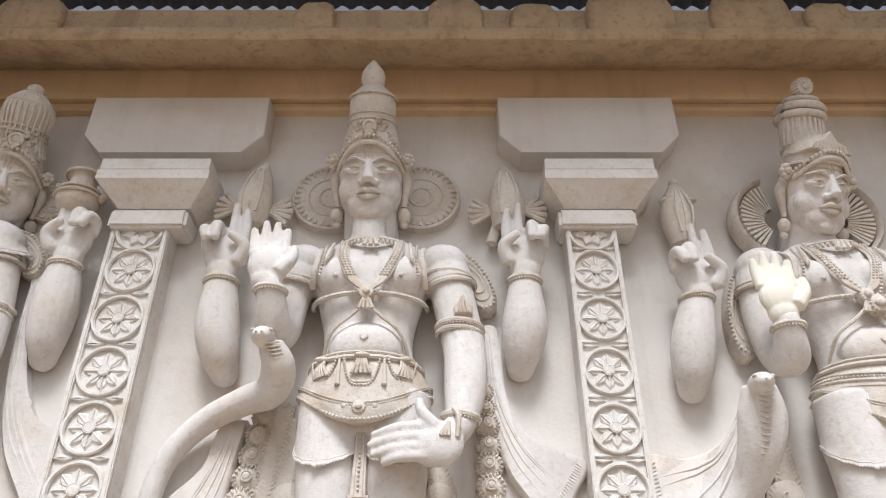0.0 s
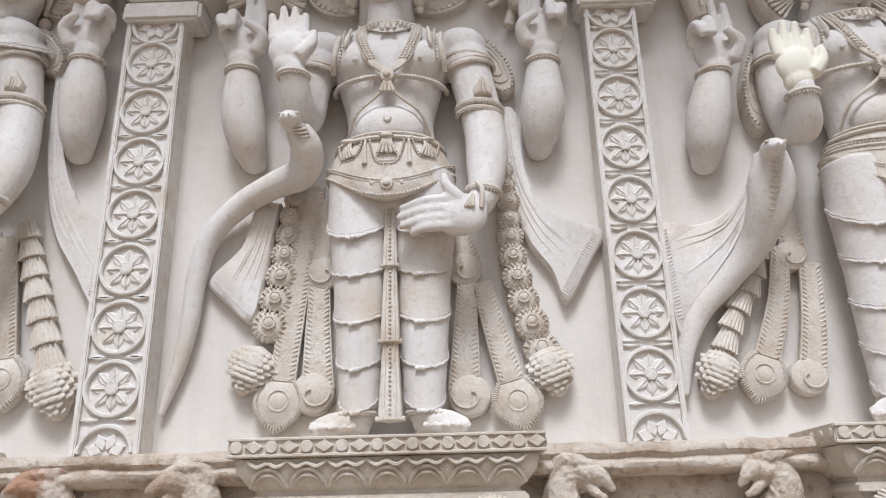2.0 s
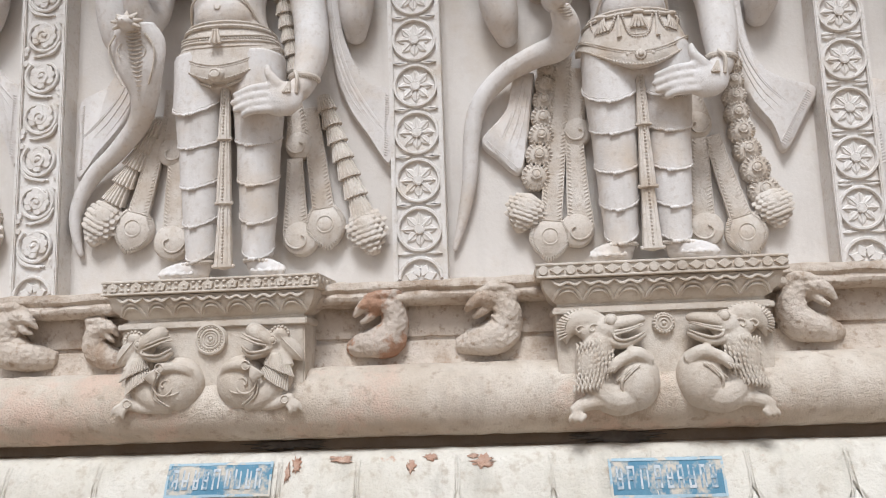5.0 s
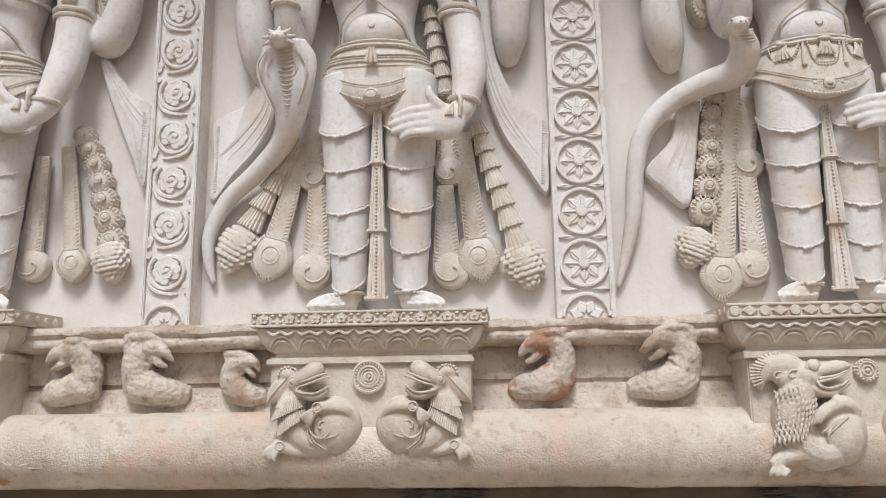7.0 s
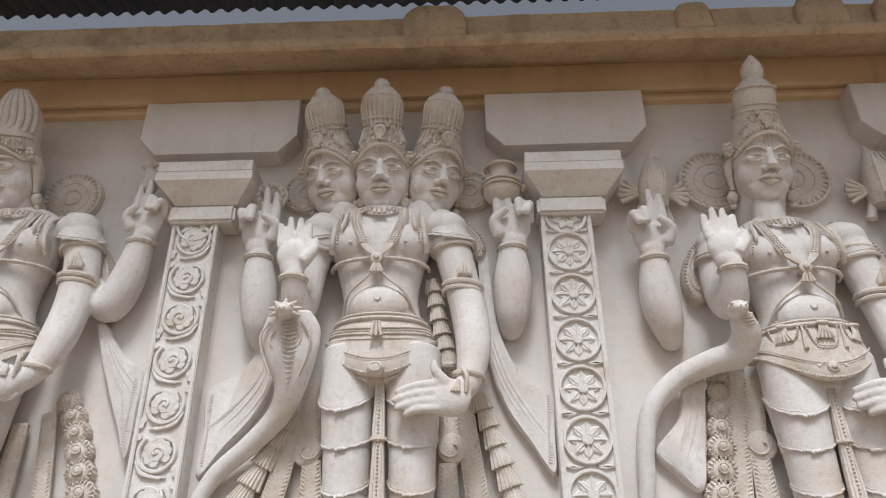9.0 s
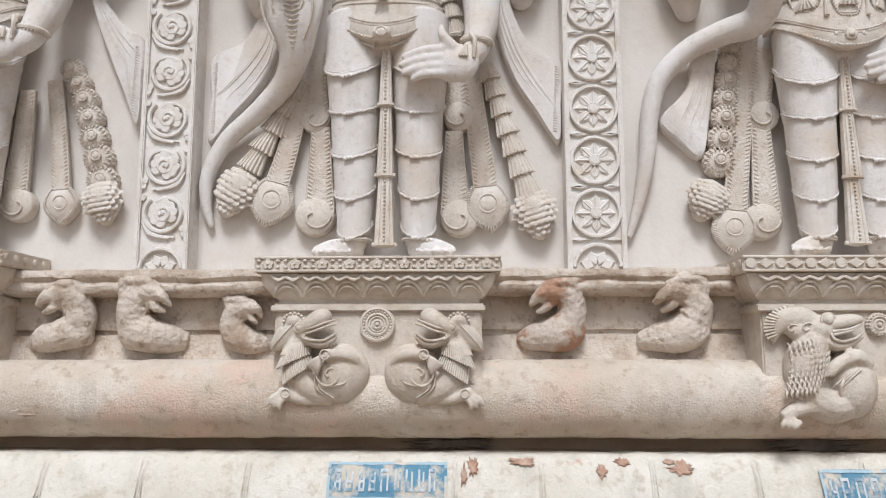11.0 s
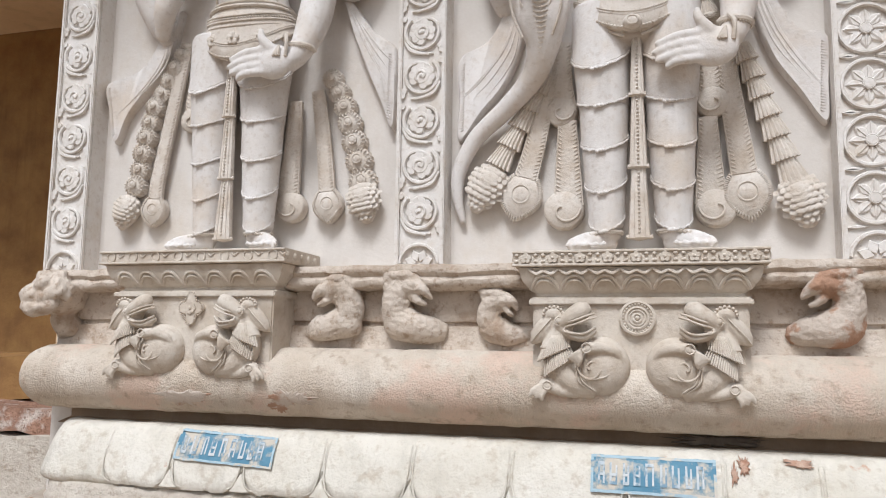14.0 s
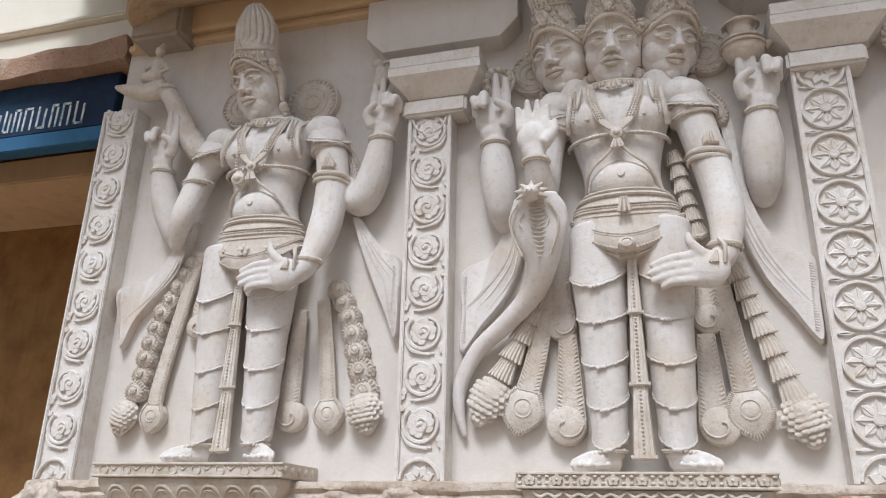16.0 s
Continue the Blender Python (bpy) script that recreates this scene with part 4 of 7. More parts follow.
        for i in range(8):
            t = i * math.pi / 4
            ros.disc((x + 0.016 * math.cos(t), top - 0.235 + 0.016 * math.sin(t)), 0.009, -0.18, -0.187 - 0.0004 * i, n=10)
        ros.beads([(x + (0.045 + 0.02 * abs(math.cos(2 * t))) * math.cos(t) * 0.8, -0.184, top - 0.235 + (0.045 + 0.02 * abs(math.cos(2 * t))) * math.sin(t)) for t in np.linspace(0, 2 * math.pi, 25)], 0.004, 0.011, sub=2)
    ros.ball((x, -0.187, top - 0.235), 0.008, 8, 6)
    part("rosette", ros, PEDESTAL, p)
    return p


pedestal(-0.257, 0.905, 1.676, "diamond", "carved stucco pedestal with a disc-and-diamond band")
pedestal(-1.955, 0.850, 1.680, "flower", "carved stucco pedestal with a flower band")
pedestal(-3.700, 0.850, 1.712, "oval", "carved stucco pedestal with an oval scroll band")
pedestal(1.462, 0.905, 1.676, "diamond", "end pedestal carved with a disc-and-diamond band")


# ---- squat animals jutting from the frieze ----
def frieze_beast(x, flip, s, mat, label, seed, z=1.472):
    """A worn animal sitting on its haunches, its beaked head turned back and its mane swept along the ledge."""
    L = Clay()
    r = random.Random(seed * 31)

    def q(u, d, w):
        return (x + flip * u * s, 0.038 - d * s, z + w * s)
    L.tube([q(-0.125, 0.035, -0.085), q(-0.07, 0.06, -0.078), q(0.0, 0.07, -0.065), q(0.055, 0.065, -0.045), q(0.095, 0.045, -0.02)], [0.035 * s, 0.055 * s, 0.070 * s, 0.078 * s, 0.060 * s], n=16)
    L.tube([q(0.045, 0.06, -0.06), q(0.075, 0.075, 0.0), q(0.078, 0.085, 0.055), q(0.05, 0.095, 0.10), q(0.02, 0.10, 0.115)], [0.075 * s, 0.066 * s, 0.058 * s, 0.052 * s, 0.044 * s], n=16)
    L.ball(q(0.0, 0.11, 0.10), (0.050 * s, 0.048 * s, 0.042 * s), 16, 11)
    L.tube([q(-0.005, 0.12, 0.108), q(-0.05, 0.135, 0.088), q(-0.085, 0.125, 0.050)], [0.034 * s, 0.026 * s, 0.010 * s], n=12)
    L.tube([q(0.0, 0.11, 0.068), q(-0.03, 0.125, 0.040), q(-0.062, 0.12, 0.024)], [0.024 * s, 0.017 * s, 0.009 * s], n=10)
    for k in range(6):                                                          # mane
        o = k * 0.012
        L.tube([q(-0.045 + o, 0.13 - 0.006 * k, 0.128 + o * 0.5), q(0.03, 0.135 - 0.006 * k, 0.140 + 0.004 * math.sin(k * 2.1) + o * 0.4), q(0.10 + 0.01 * r.uniform(-1, 1), 0.115, 0.150 - o * 0.9), q(0.145 - o, 0.085, 0.142 - o * 1.5)], [0.010 * s, 0.018 * s, 0.017 * s, 0.007 * s], n=8)
    L.ball(q(-0.022, 0.150, 0.112), (0.010 * s, 0.010 * s, 0.009 * s), 9, 7)
    for k in range(60):                                                         # rough coat on the neck and the back
        t, a = r.random(), r.uniform(-1.3, 1.3)
        u = float(np.interp(t, [0, 0.5, 1], [0.045, 0.078, 0.055])) + 0.062 * math.sin(a)
        L.ball(q(u, 0.075 + 0.060 * math.cos(a), -0.075 + 0.165 * t), (0.0085 * s, 0.006 * s, 0.010 * s), 7, 5)
    c = L.fused(0.0046, 1)
    c.v = [np.array([np.array(p) + np.array(noise.noise_vector(Vector(p) * 13 + Vector((seed, 0, 0)))) * 0.009 + np.array(noise.noise_vector(Vector(p) * 60)) * 0.003 for p in v]) for v in c.v]
    return thing("frieze_beast", c, mat, label, "carved animal", "animals along the frieze", sharp=60)


frieze_beast(-3.14, 1, 0.90, FRIEZE, "squat plaster animal with ribbed coat jutting from the frieze", 1)
frieze_beast(-2.80, -1, 0.94, FRIEZE, "worn squat plaster animal with its beaked head turned aside", 2)
frieze_beast(-2.45, -1, 0.72, FRIEZE, "small battered plaster animal beside the pedestal", 3, 1.44)
frieze_beast(-1.34, 1, 0.90, RUSTED, "squat plaster animal with rust-red brick showing through", 4)
frieze_beast(-0.90, 1, 0.94, FRIEZE, "squat plaster animal with scaly coat jutting from the frieze", 5)
frieze_beast(0.32, -1, 0.90, FRIEZE, "smooth worn plaster animal leaning from the frieze", 6)
frieze_beast(0.84, 1, 0.90, FRIEZE, "grey weathered plaster animal looking down", 7)


def corner_lion(x, z):
    L = Clay()
    L.ball((x, -0.04, z), (0.105, 0.13, 0.095), 20, 14)
    L.ball((x - 0.06, -0.13, z - 0.015), (0.075, 0.06, 0.06), 16, 12)
    L.tube([(x - 0.10, -0.15, z - 0.05), (x - 0.02, -0.17, z - 0.075), (x + 0.06, -0.14, z - 0.05)], [0.026, 0.034, 0.026], n=10)
    L.tube([(x - 0.02, -0.02, z - 0.08), (x + 0.02, 0.0, z - 0.17)], [0.06, 0.055], n=12, sub=3)
    for k in range(26):
        r = random.Random(90 + k)
        a, b = r.uniform(0, 6.28), r.uniform(-0.4, 1.2)
        L.ball((x + 0.10 * math.cos(a) * math.cos(b), -0.05 - 0.12 * abs(math.sin(a)) * math.cos(b), z + 0.09 * math.sin(b)), r.uniform(0.018, 0.034), 9, 7)
    c = L.fused(0.006, 2)
    c.v = [np.array([np.array(p) + np.array(noise.noise_vector(Vector(p) * 24)) * 0.009 for p in v]) for v in c.v]
    thing("lion_head", c, FRIEZE, "grey battered plaster lion head at the wall corner", "carved animal", sharp=60)


corner_lion(-4.455, 1.545)


# ---- the four relief figures ----
def carved_head(soft, crisp, at, s, yaw, crown, pitch=22, roll=0.0, ears=True):
    """A face with a crown, turned by yaw. Local: x across, -y outwards, z up; s scales a head 0.23 wide."""
    m = Matrix.Translation(at) @ Euler((radians(pitch), radians(roll), radians(yaw))).to_matrix().to_4x4() @ Matrix.Diagonal((s, s, s, 1))
    L, c = Clay(), Clay()
    L.ball((0, 0.0, 0.03), (0.112, 0.125, 0.135), 24, 16)
    L.ball((0, -0.022, -0.035), (0.107, 0.098, 0.110), 24, 16)                 # jaw
    L.ball((0, -0.055, -0.085), (0.082, 0.064, 0.066), 20, 14)
    L.ball((0, -0.098, -0.122), (0.036, 0.024, 0.024), 14, 10)                 # chin
    for sx in (-1, 1):
        L.ball((sx * 0.058, -0.058, -0.035), (0.048, 0.044, 0.056), 14, 10)    # cheek
        L.ball((sx * 0.050, -0.100, 0.026), (0.034, 0.018, 0.015), 14, 10)     # eyeball
    L.tube([(0, -0.114, 0.055), (0, -0.130, 0.015), (0, -0.146, -0.016)], [(0.012, 0.014), (0.015, 0.016), (0.022, 0.018)], n=10)
    for sx in (-1, 1):
        L.ball((sx * 0.022, -0.126, -0.020), (0.015, 0.016, 0.012), 10, 7)     # nostril
    L.tube([(0, 0.01, -0.08), (0, 0.055, -0.27)], [0.092, 0.098], n=16)
    wide = Matrix.Diagonal((1.15, 1.0, 1.0, 1))

    def longer(k):
        """Lengthen the face below the brow and lift the crown with it."""
        k.v = [np.array([(p[0], p[1], p[2] * 1.11 if p[2] < 0.15 else p[2] + 0.0165) for p in v]) for v in k.v]
        return k
    soft.join(longer(L.fused(0.0042, 2)).moved(m @ wide))
    # brows, lids, lips
    for sx in (-1, 1):
        c.tube([(sx * 0.013, -0.122, 0.050), (sx * 0.045, -0.121, 0.067), (sx * 0.085, -0.093, 0.058)], [(0.004, 0.007), (0.0065, 0.009), (0.003, 0.005)], n=8)
        c.tube([(sx * 0.018, -0.114, 0.026), (sx * 0.046, -0.121, 0.040), (sx * 0.090, -0.090, 0.026)], [0.003, 0.0045, 0.003], n=6)
        c.tube([(sx * 0.018, -0.114, 0.025), (sx * 0.048, -0.119, 0.013), (sx * 0.088, -0.091, 0.024)], [0.003, 0.004, 0.003], n=6)
        c.ring((sx * 0.050, 0.026), 0.0095, 0.0016, -0.1185, n=14, m=4)
        if ears:
            for k in range(7):
                a = 2 * math.pi * k / 7
                c.ball((sx * (0.128 + 0.014 * math.cos(a)), -0.045, 0.075 + 0.020 * math.sin(a)), (0.011, 0.014, 0.011), 8, 6)
            c.ball((sx * 0.128, -0.058, 0.075), (0.011, 0.012, 0.011), 8, 6)
            c.tube([(sx * 0.108, -0.01, 0.045), (sx * 0.124, -0.005, 0.015), (sx * 0.118, -0.01, -0.045), (sx * 0.112, -0.012, -0.085)], [(0.014, 0.02), (0.018, 0.024), (0.012, 0.016), (0.010, 0.012)], n=9)
            c.ball((sx * 0.115, -0.015, -0.115), (0.022, 0.022, 0.026), 12, 9)
            c.ball((sx * 0.115, -0.015, -0.150), (0.014, 0.014, 0.014), 10, 7)
    c.tube([(-0.042, -0.112, -0.058), (-0.014, -0.134, -0.050), (0, -0.135, -0.054), (0.014, -0.134, -0.050), (0.042, -0.112, -0.058)], [(0.004, 0.004), (0.010, 0.009), (0.009, 0.009), (0.010, 0.009), (0.004, 0.004)], n=9)
    c.tube([(-0.036, -0.112, -0.064), (0, -0.131, -0.073), (0.036, -0.112, -0.064)], [(0.004, 0.004), (0.012, 0.011), (0.004, 0.004)], n=9)
    for sx in (-1, 0, 1):
        c.tube([(sx * 0.010, -0.119, 0.062), (sx * 0.016, -0.117, 0.115)], 0.0026, n=5, sub=2)
    c.moved(wide)
    # brow band and crown
    band = [(0.130 * math.sin(a), -0.010 - 0.121 * math.cos(a) * 1.02, 0.122 - 0.085 * abs(math.sin(a)) ** 2.2) for a in np.linspace(-1, 1, 25) * (1.62 if crown in ("tall", "knob") else 1.2)]
    c.tube(band, [(0.009, 0.008)] * 25, n=8, sub=1)
    c.beads([(p[0] * 1.04, p[1] * 1.05, p[2] + 0.022) for p in band], 0.0075, 0.017, n=8, m=6, sub=2)
    if crown in ("tall", "knob"):
        top = 0.40 if crown == "tall" else 0.43
        c.tube([(0, 0.005, 0.09), (0, 0.005, 0.16), (0, 0.008, 0.23), (0, 0.010, top - 0.06), (0, 0.010, top)],
               [0.118, 0.112, 0.094, 0.090, 0.045] if crown == "tall" else [0.118, 0.108, 0.088, 0.096, 0.05], n=26, sub=6)
        for z, r in ((0.235, 0.097), (0.262, 0.095), (top - 0.055, 0.094)):
            c.tube([(r * math.sin(a), 0.009 - r * math.cos(a), z) for a in np.linspace(-1.9, 1.9, 24)], [0.005] * 24, n=6, sub=1)
        if crown == "tall":
            c.tube([(0, 0.01, top - 0.01), (0, 0.012, top + 0.035), (0, 0.014, top + 0.075), (0, 0.016, top + 0.118)], [0.040, 0.050, 0.038, 0.006], n=18)
        else:
            for a in np.linspace(-1.5, 1.5, 13):
                c.tube([(0.112 * math.sin(a), 0.005 - 0.112 * math.cos(a), 0.15), (0.090 * math.sin(a), 0.008 - 0.092 * math.cos(a), 0.23), (0.098 * math.sin(a), 0.01 - 0.100 * math.cos(a), 0.35), (0.05 * math.sin(a), 0.01 - 0.055 * math.cos(a), 0.425)], 0.006, n=6)
            c.ball((0, 0.01, top + 0.015), (0.038, 0.038, 0.034), 14, 10)
        # front jewel with curls to either side
        c.disc((0, 0.187), 0.030, -0.07, -0.122, n=20)
        c.ring((0, 0.187), 0.021, 0.004, -0.123, n=18, m=5)
        c.plate([(-0.024, 0.165), (0, 0.135), (0.024, 0.165), (0.010, 0.172), (-0.010, 0.172)], -0.09, -0.128, 0.004)
        for sx in (-1, 1):
            for k, (u, z, r) in enumerate(((0.045, 0.185, 0.017), (0.070, 0.165, 0.015), (0.090, 0.142, 0.014), (0.032, 0.218, 0.014), (0.060, 0.205, 0.012))):
                c.ball((sx * u, -0.108 + u * 0.55, z), (r, 0.014, r), 10, 7)
                c.ring((sx * u, z), r * 0.6, 0.0025, -0.122 + u * 0.55, n=12, m=4)
    elif crown == "turban":
        c.tube([(0, 0.0, 0.09), (0, 0.0, 0.155), (0, 0.03, 0.22), (0.01, 0.045, 0.31), (0.012, 0.05, 0.40)], [0.120, 0.118, 0.105, 0.10, 0.05], n=24, sub=6)
        for z, r in ((0.105, 0.124), (0.160, 0.122)):
            c.tube([(r * math.sin(a), -r * math.cos(a), z + 0.02 * math.cos(a) ** 4 * (z > 0.15)) for a in np.linspace(-1.6, 1.6, 24)], [0.007] * 24, n=6, sub=1)
        for a in np.linspace(-1.2, 1.2, 8):
            c.tube([(0.123 * math.sin(a), -0.122 * math.cos(a), 0.11), (0.121 * math.sin(a), -0.12 * math.cos(a), 0.16)], 0.004, n=5, sub=2)
        for k in range(11):
            a = -1.5 + 0.3 * k
            c.tube([(0.108 * math.sin(a), 0.01 - 0.108 * math.cos(a), 0.185), (0.108 * math.sin(a) + 0.006, 0.035 - 0.106 * math.cos(a), 0.25), (0.098 * math.sin(a) + 0.011, 0.046 - 0.098 * math.cos(a), 0.33), (0.045 * math.sin(a) + 0.012, 0.05 - 0.045 * math.cos(a), 0.425)], [0.012, 0.017, 0.016, 0.008], n=8)
        for k in range(7):                                                       # studs along the diadem
            a = -1.05 + 0.35 * k
            c.ball((0.124 * math.sin(a), -0.124 * math.cos(a), 0.136 + 0.008 * math.cos(a) ** 4), (0.012, 0.009, 0.013), 9, 7)
        c.plate([(-0.030, 0.150), (0.030, 0.150), (0.026, 0.190), (0.0, 0.232), (-0.026, 0.190)], -0.08, -0.124, 0.005)
        c.ring((0, 0.178), 0.012, 0.003, -0.125, n=14, m=5)
        c.tube([(0, -0.118, 0.18), (0, -0.10, 0.235)], [(0.020, 0.012), (0.004, 0.006)], n=8, sub=3)
    else:                                                                       # piled hair with a crescent comb
        c.tube([(0, 0.0, 0.09), (0, 0.0, 0.15), (-0.005, 0.02, 0.20), (-0.01, 0.03, 0.24)], [0.120, 0.117, 0.092, 0.078], n=22, sub=5)
        c.tube([(-0.01, 0.03, 0.20), (-0.015, 0.04, 0.27), (-0.015, 0.045, 0.33)], [0.088, 0.082, 0.084], n=20)
        for k in range(13):
            a = -1.5 + 0.25 * k
            c.tube([(0.090 * math.sin(a) - 0.01, 0.03 - 0.088 * math.cos(a), 0.20), (0.085 * math.sin(a) - 0.012, 0.038 - 0.085 * math.cos(a), 0.26), (0.082 * math.sin(a) - 0.015, 0.044 - 0.086 * math.cos(a), 0.315)], 0.0075, n=6)
        for z, r, th in ((0.335, 0.088, 0.016), (0.372, 0.084, 0.018), (0.405, 0.062, 0.016)):
            c.tube([(-0.015 + r * math.sin(a), 0.045 - r * math.cos(a), z) for a in np.linspace(-math.pi, math.pi, 28)], [th] * 28, n=8, sub=1)
        c.ball((-0.015, 0.045, 0.385), (0.062, 0.060, 0.035), 16, 10)
        c.disc((-0.015, 0.470), 0.044, 0.05, 0.01, teeth=18, depth=0.16)
        c.ball((-0.015, 0.006, 0.470), 0.014, 10, 7)
        for k in range(9):
            a = 0.2 + 0.34 * k
            c.tube([(-0.015 + 0.016 * math.cos(a), 0.008, 0.470 + 0.016 * math.sin(a)), (-0.015 + 0.040 * math.cos(a), 0.010, 0.470 + 0.040 * math.sin(a))], 0.0035, n=5, sub=2)
        c.plate([(-0.10, 0.150), (0.10, 0.150), (0.075, 0.180), (0.035, 0.195), (0, 0.235), (-0.035, 0.195), (-0.075, 0.180)], -0.06, -0.118, 0.006)
        for k in range(9):
            c.tube([(-0.08 + 0.02 * k, -0.119, 0.155), (-0.07 + 0.0175 * k, -0.119, 0.178)], 0.003, n=5, sub=2)
        for z, r in ((0.108, 0.125), (0.150, 0.120)):
            c.tube([(r * math.sin(a), -r * math.cos(a), z) for a in np.linspace(-1.5, 1.5, 22)], [0.007] * 22, n=6, sub=1)
    crisp.join(longer(c).moved(m))


def hand_up(soft, at, s, flip, open_palm):
    """A raised hand: an open palm, or two fingers up and two folded over."""
    x, y, z = at
    soft.ball((x, y, z), (0.056 * s, 0.028 * s, 0.060 * s), 16, 12)
    soft.ball((x, y + 0.004, z - 0.045 * s), (0.042 * s, 0.03 * s, 0.04 * s), 14, 10)
    if open_palm:
        for k, (u, h) in enumerate(((-0.042, 0.118), (-0.015, 0.142), (0.013, 0.138), (0.039, 0.115))):
            soft.tube([(x + flip * u * s, y, z + 0.03 * s), (x + flip * u * 1.12 * s, y + 0.004, z + 0.085 * s), (x + flip * u * 1.2 * s, y - 0.004, z + h * s)], [0.0165 * s, 0.0145 * s, 0.010 * s], n=9)
        soft.tube([(x + flip * 0.035 * s, y - 0.012, z - 0.03 * s), (x + flip * 0.066 * s, y - 0.012, z + 0.01 * s), (x + flip * 0.072 * s, y - 0.006, z + 0.055 * s)], [0.024 * s, 0.018 * s, 0.011 * s], n=9)
    else:
        for u, h in ((0.012, 0.170), (0.043, 0.150)):
            soft.tube([(x + flip * u * s, y, z + 0.03 * s), (x + flip * u * 1.1 * s, y, z + 0.09 * s), (x + flip * u * 1.0 * s, y - 0.004, z + h * s)], [0.0175 * s, 0.015 * s, 0.010 * s], n=9)
        for u, top_ in ((-0.050, 0.058), (-0.019, 0.072)):
            soft.tube([(x + flip * u * s, y - 0.004, z + 0.02 * s), (x + flip * u * 1.05 * s, y - 0.012, z + top_ * s), (x + flip * u * s, y - 0.046 * s, z + top_ * 0.95 * s), (x + flip * u * 0.8 * s, y - 0.056 * s, z + 0.020 * s)], [0.017 * s, 0.0165 * s, 0.0155 * s, 0.012 * s], n=9)
        soft.tube([(x + flip * 0.045 * s, y - 0.015, z - 0.03 * s), (x + flip * 0.058 * s, y - 0.032 * s, z + 0.012 * s), (x + flip * 0.020 * s, y - 0.050 * s, z + 0.040 * s)], [0.023 * s, 0.018 * s, 0.012 * s], n=9)


def bangle(c, at, r, tilt=0.0, n=20, th=0.009, toothed=True):
    pts = [(at[0] + r * math.sin(a), at[1] - r * math.cos(a) * 0.95, at[2] + tilt * math.sin(a)) for a in np.linspace(-2.0, 2.0, n)]
    c.tube(pts, [(th, th)] * n, n=7, sub=1)
    if toothed:
        c.beads([(p[0], p[1] - 0.003, p[2] - th * 0.9) for p in pts], th * 0.42, th * 1.0, sub=2, tall=1.5)


def drape(c, xs, y, z0, z1, r0, r1, drop, lean):
    """One layer of a leg's drapery: a thin shell whose scalloped, notched hem overhangs the next."""
    n, v = 29, []
    a = np.linspace(-1.75, 1.75, n)
    low = z1 - drop * np.cos(np.clip(a + lean, -1.75, 1.75))
    for t, k in ((0.0, 0.98), (0.35, 1.0), (0.7, 1.02), (0.92, 1.035), (1.0, 1.060), (1.005, 1.03), (0.97, 0.96)):
        x, r = xs[0] + (xs[1] - xs[0]) * t, r0 + (r1 - r0) * t
        for i in range(n):
            notch = 0.0035 * abs(math.sin(i * 2.1)) if t > 0.95 else 0.0
            v.append((x + r * k * math.sin(a[i]), y - r * k * math.cos(a[i]), z0 + (low[i] + notch - z0) * t))
    c.add(v, [(j * n + i, (j + 1) * n + i, (j + 1) * n + i + 1, j * n + i + 1) for j in range(6) for i in range(n - 1)])
    edge = [v[4 * n + i] for i in range(n)]
    c.beads([(p[0], p[1] + 0.001, p[2] + 0.002) for p in edge], 0.0034, 0.0088, sub=2, tall=1.7)
    c.tube([(p[0], p[1] + 0.003, p[2] + 0.014) for p in edge], [0.0022] * n, n=4, sub=1)
    k = n // 2 - 1
    for o in (-1, 0, 1):
        c.ball((edge[k + o][0], edge[k + o][1] - 0.002, edge[k + o][2] - 0.002), (0.009, 0.006, 0.007), 7, 5)


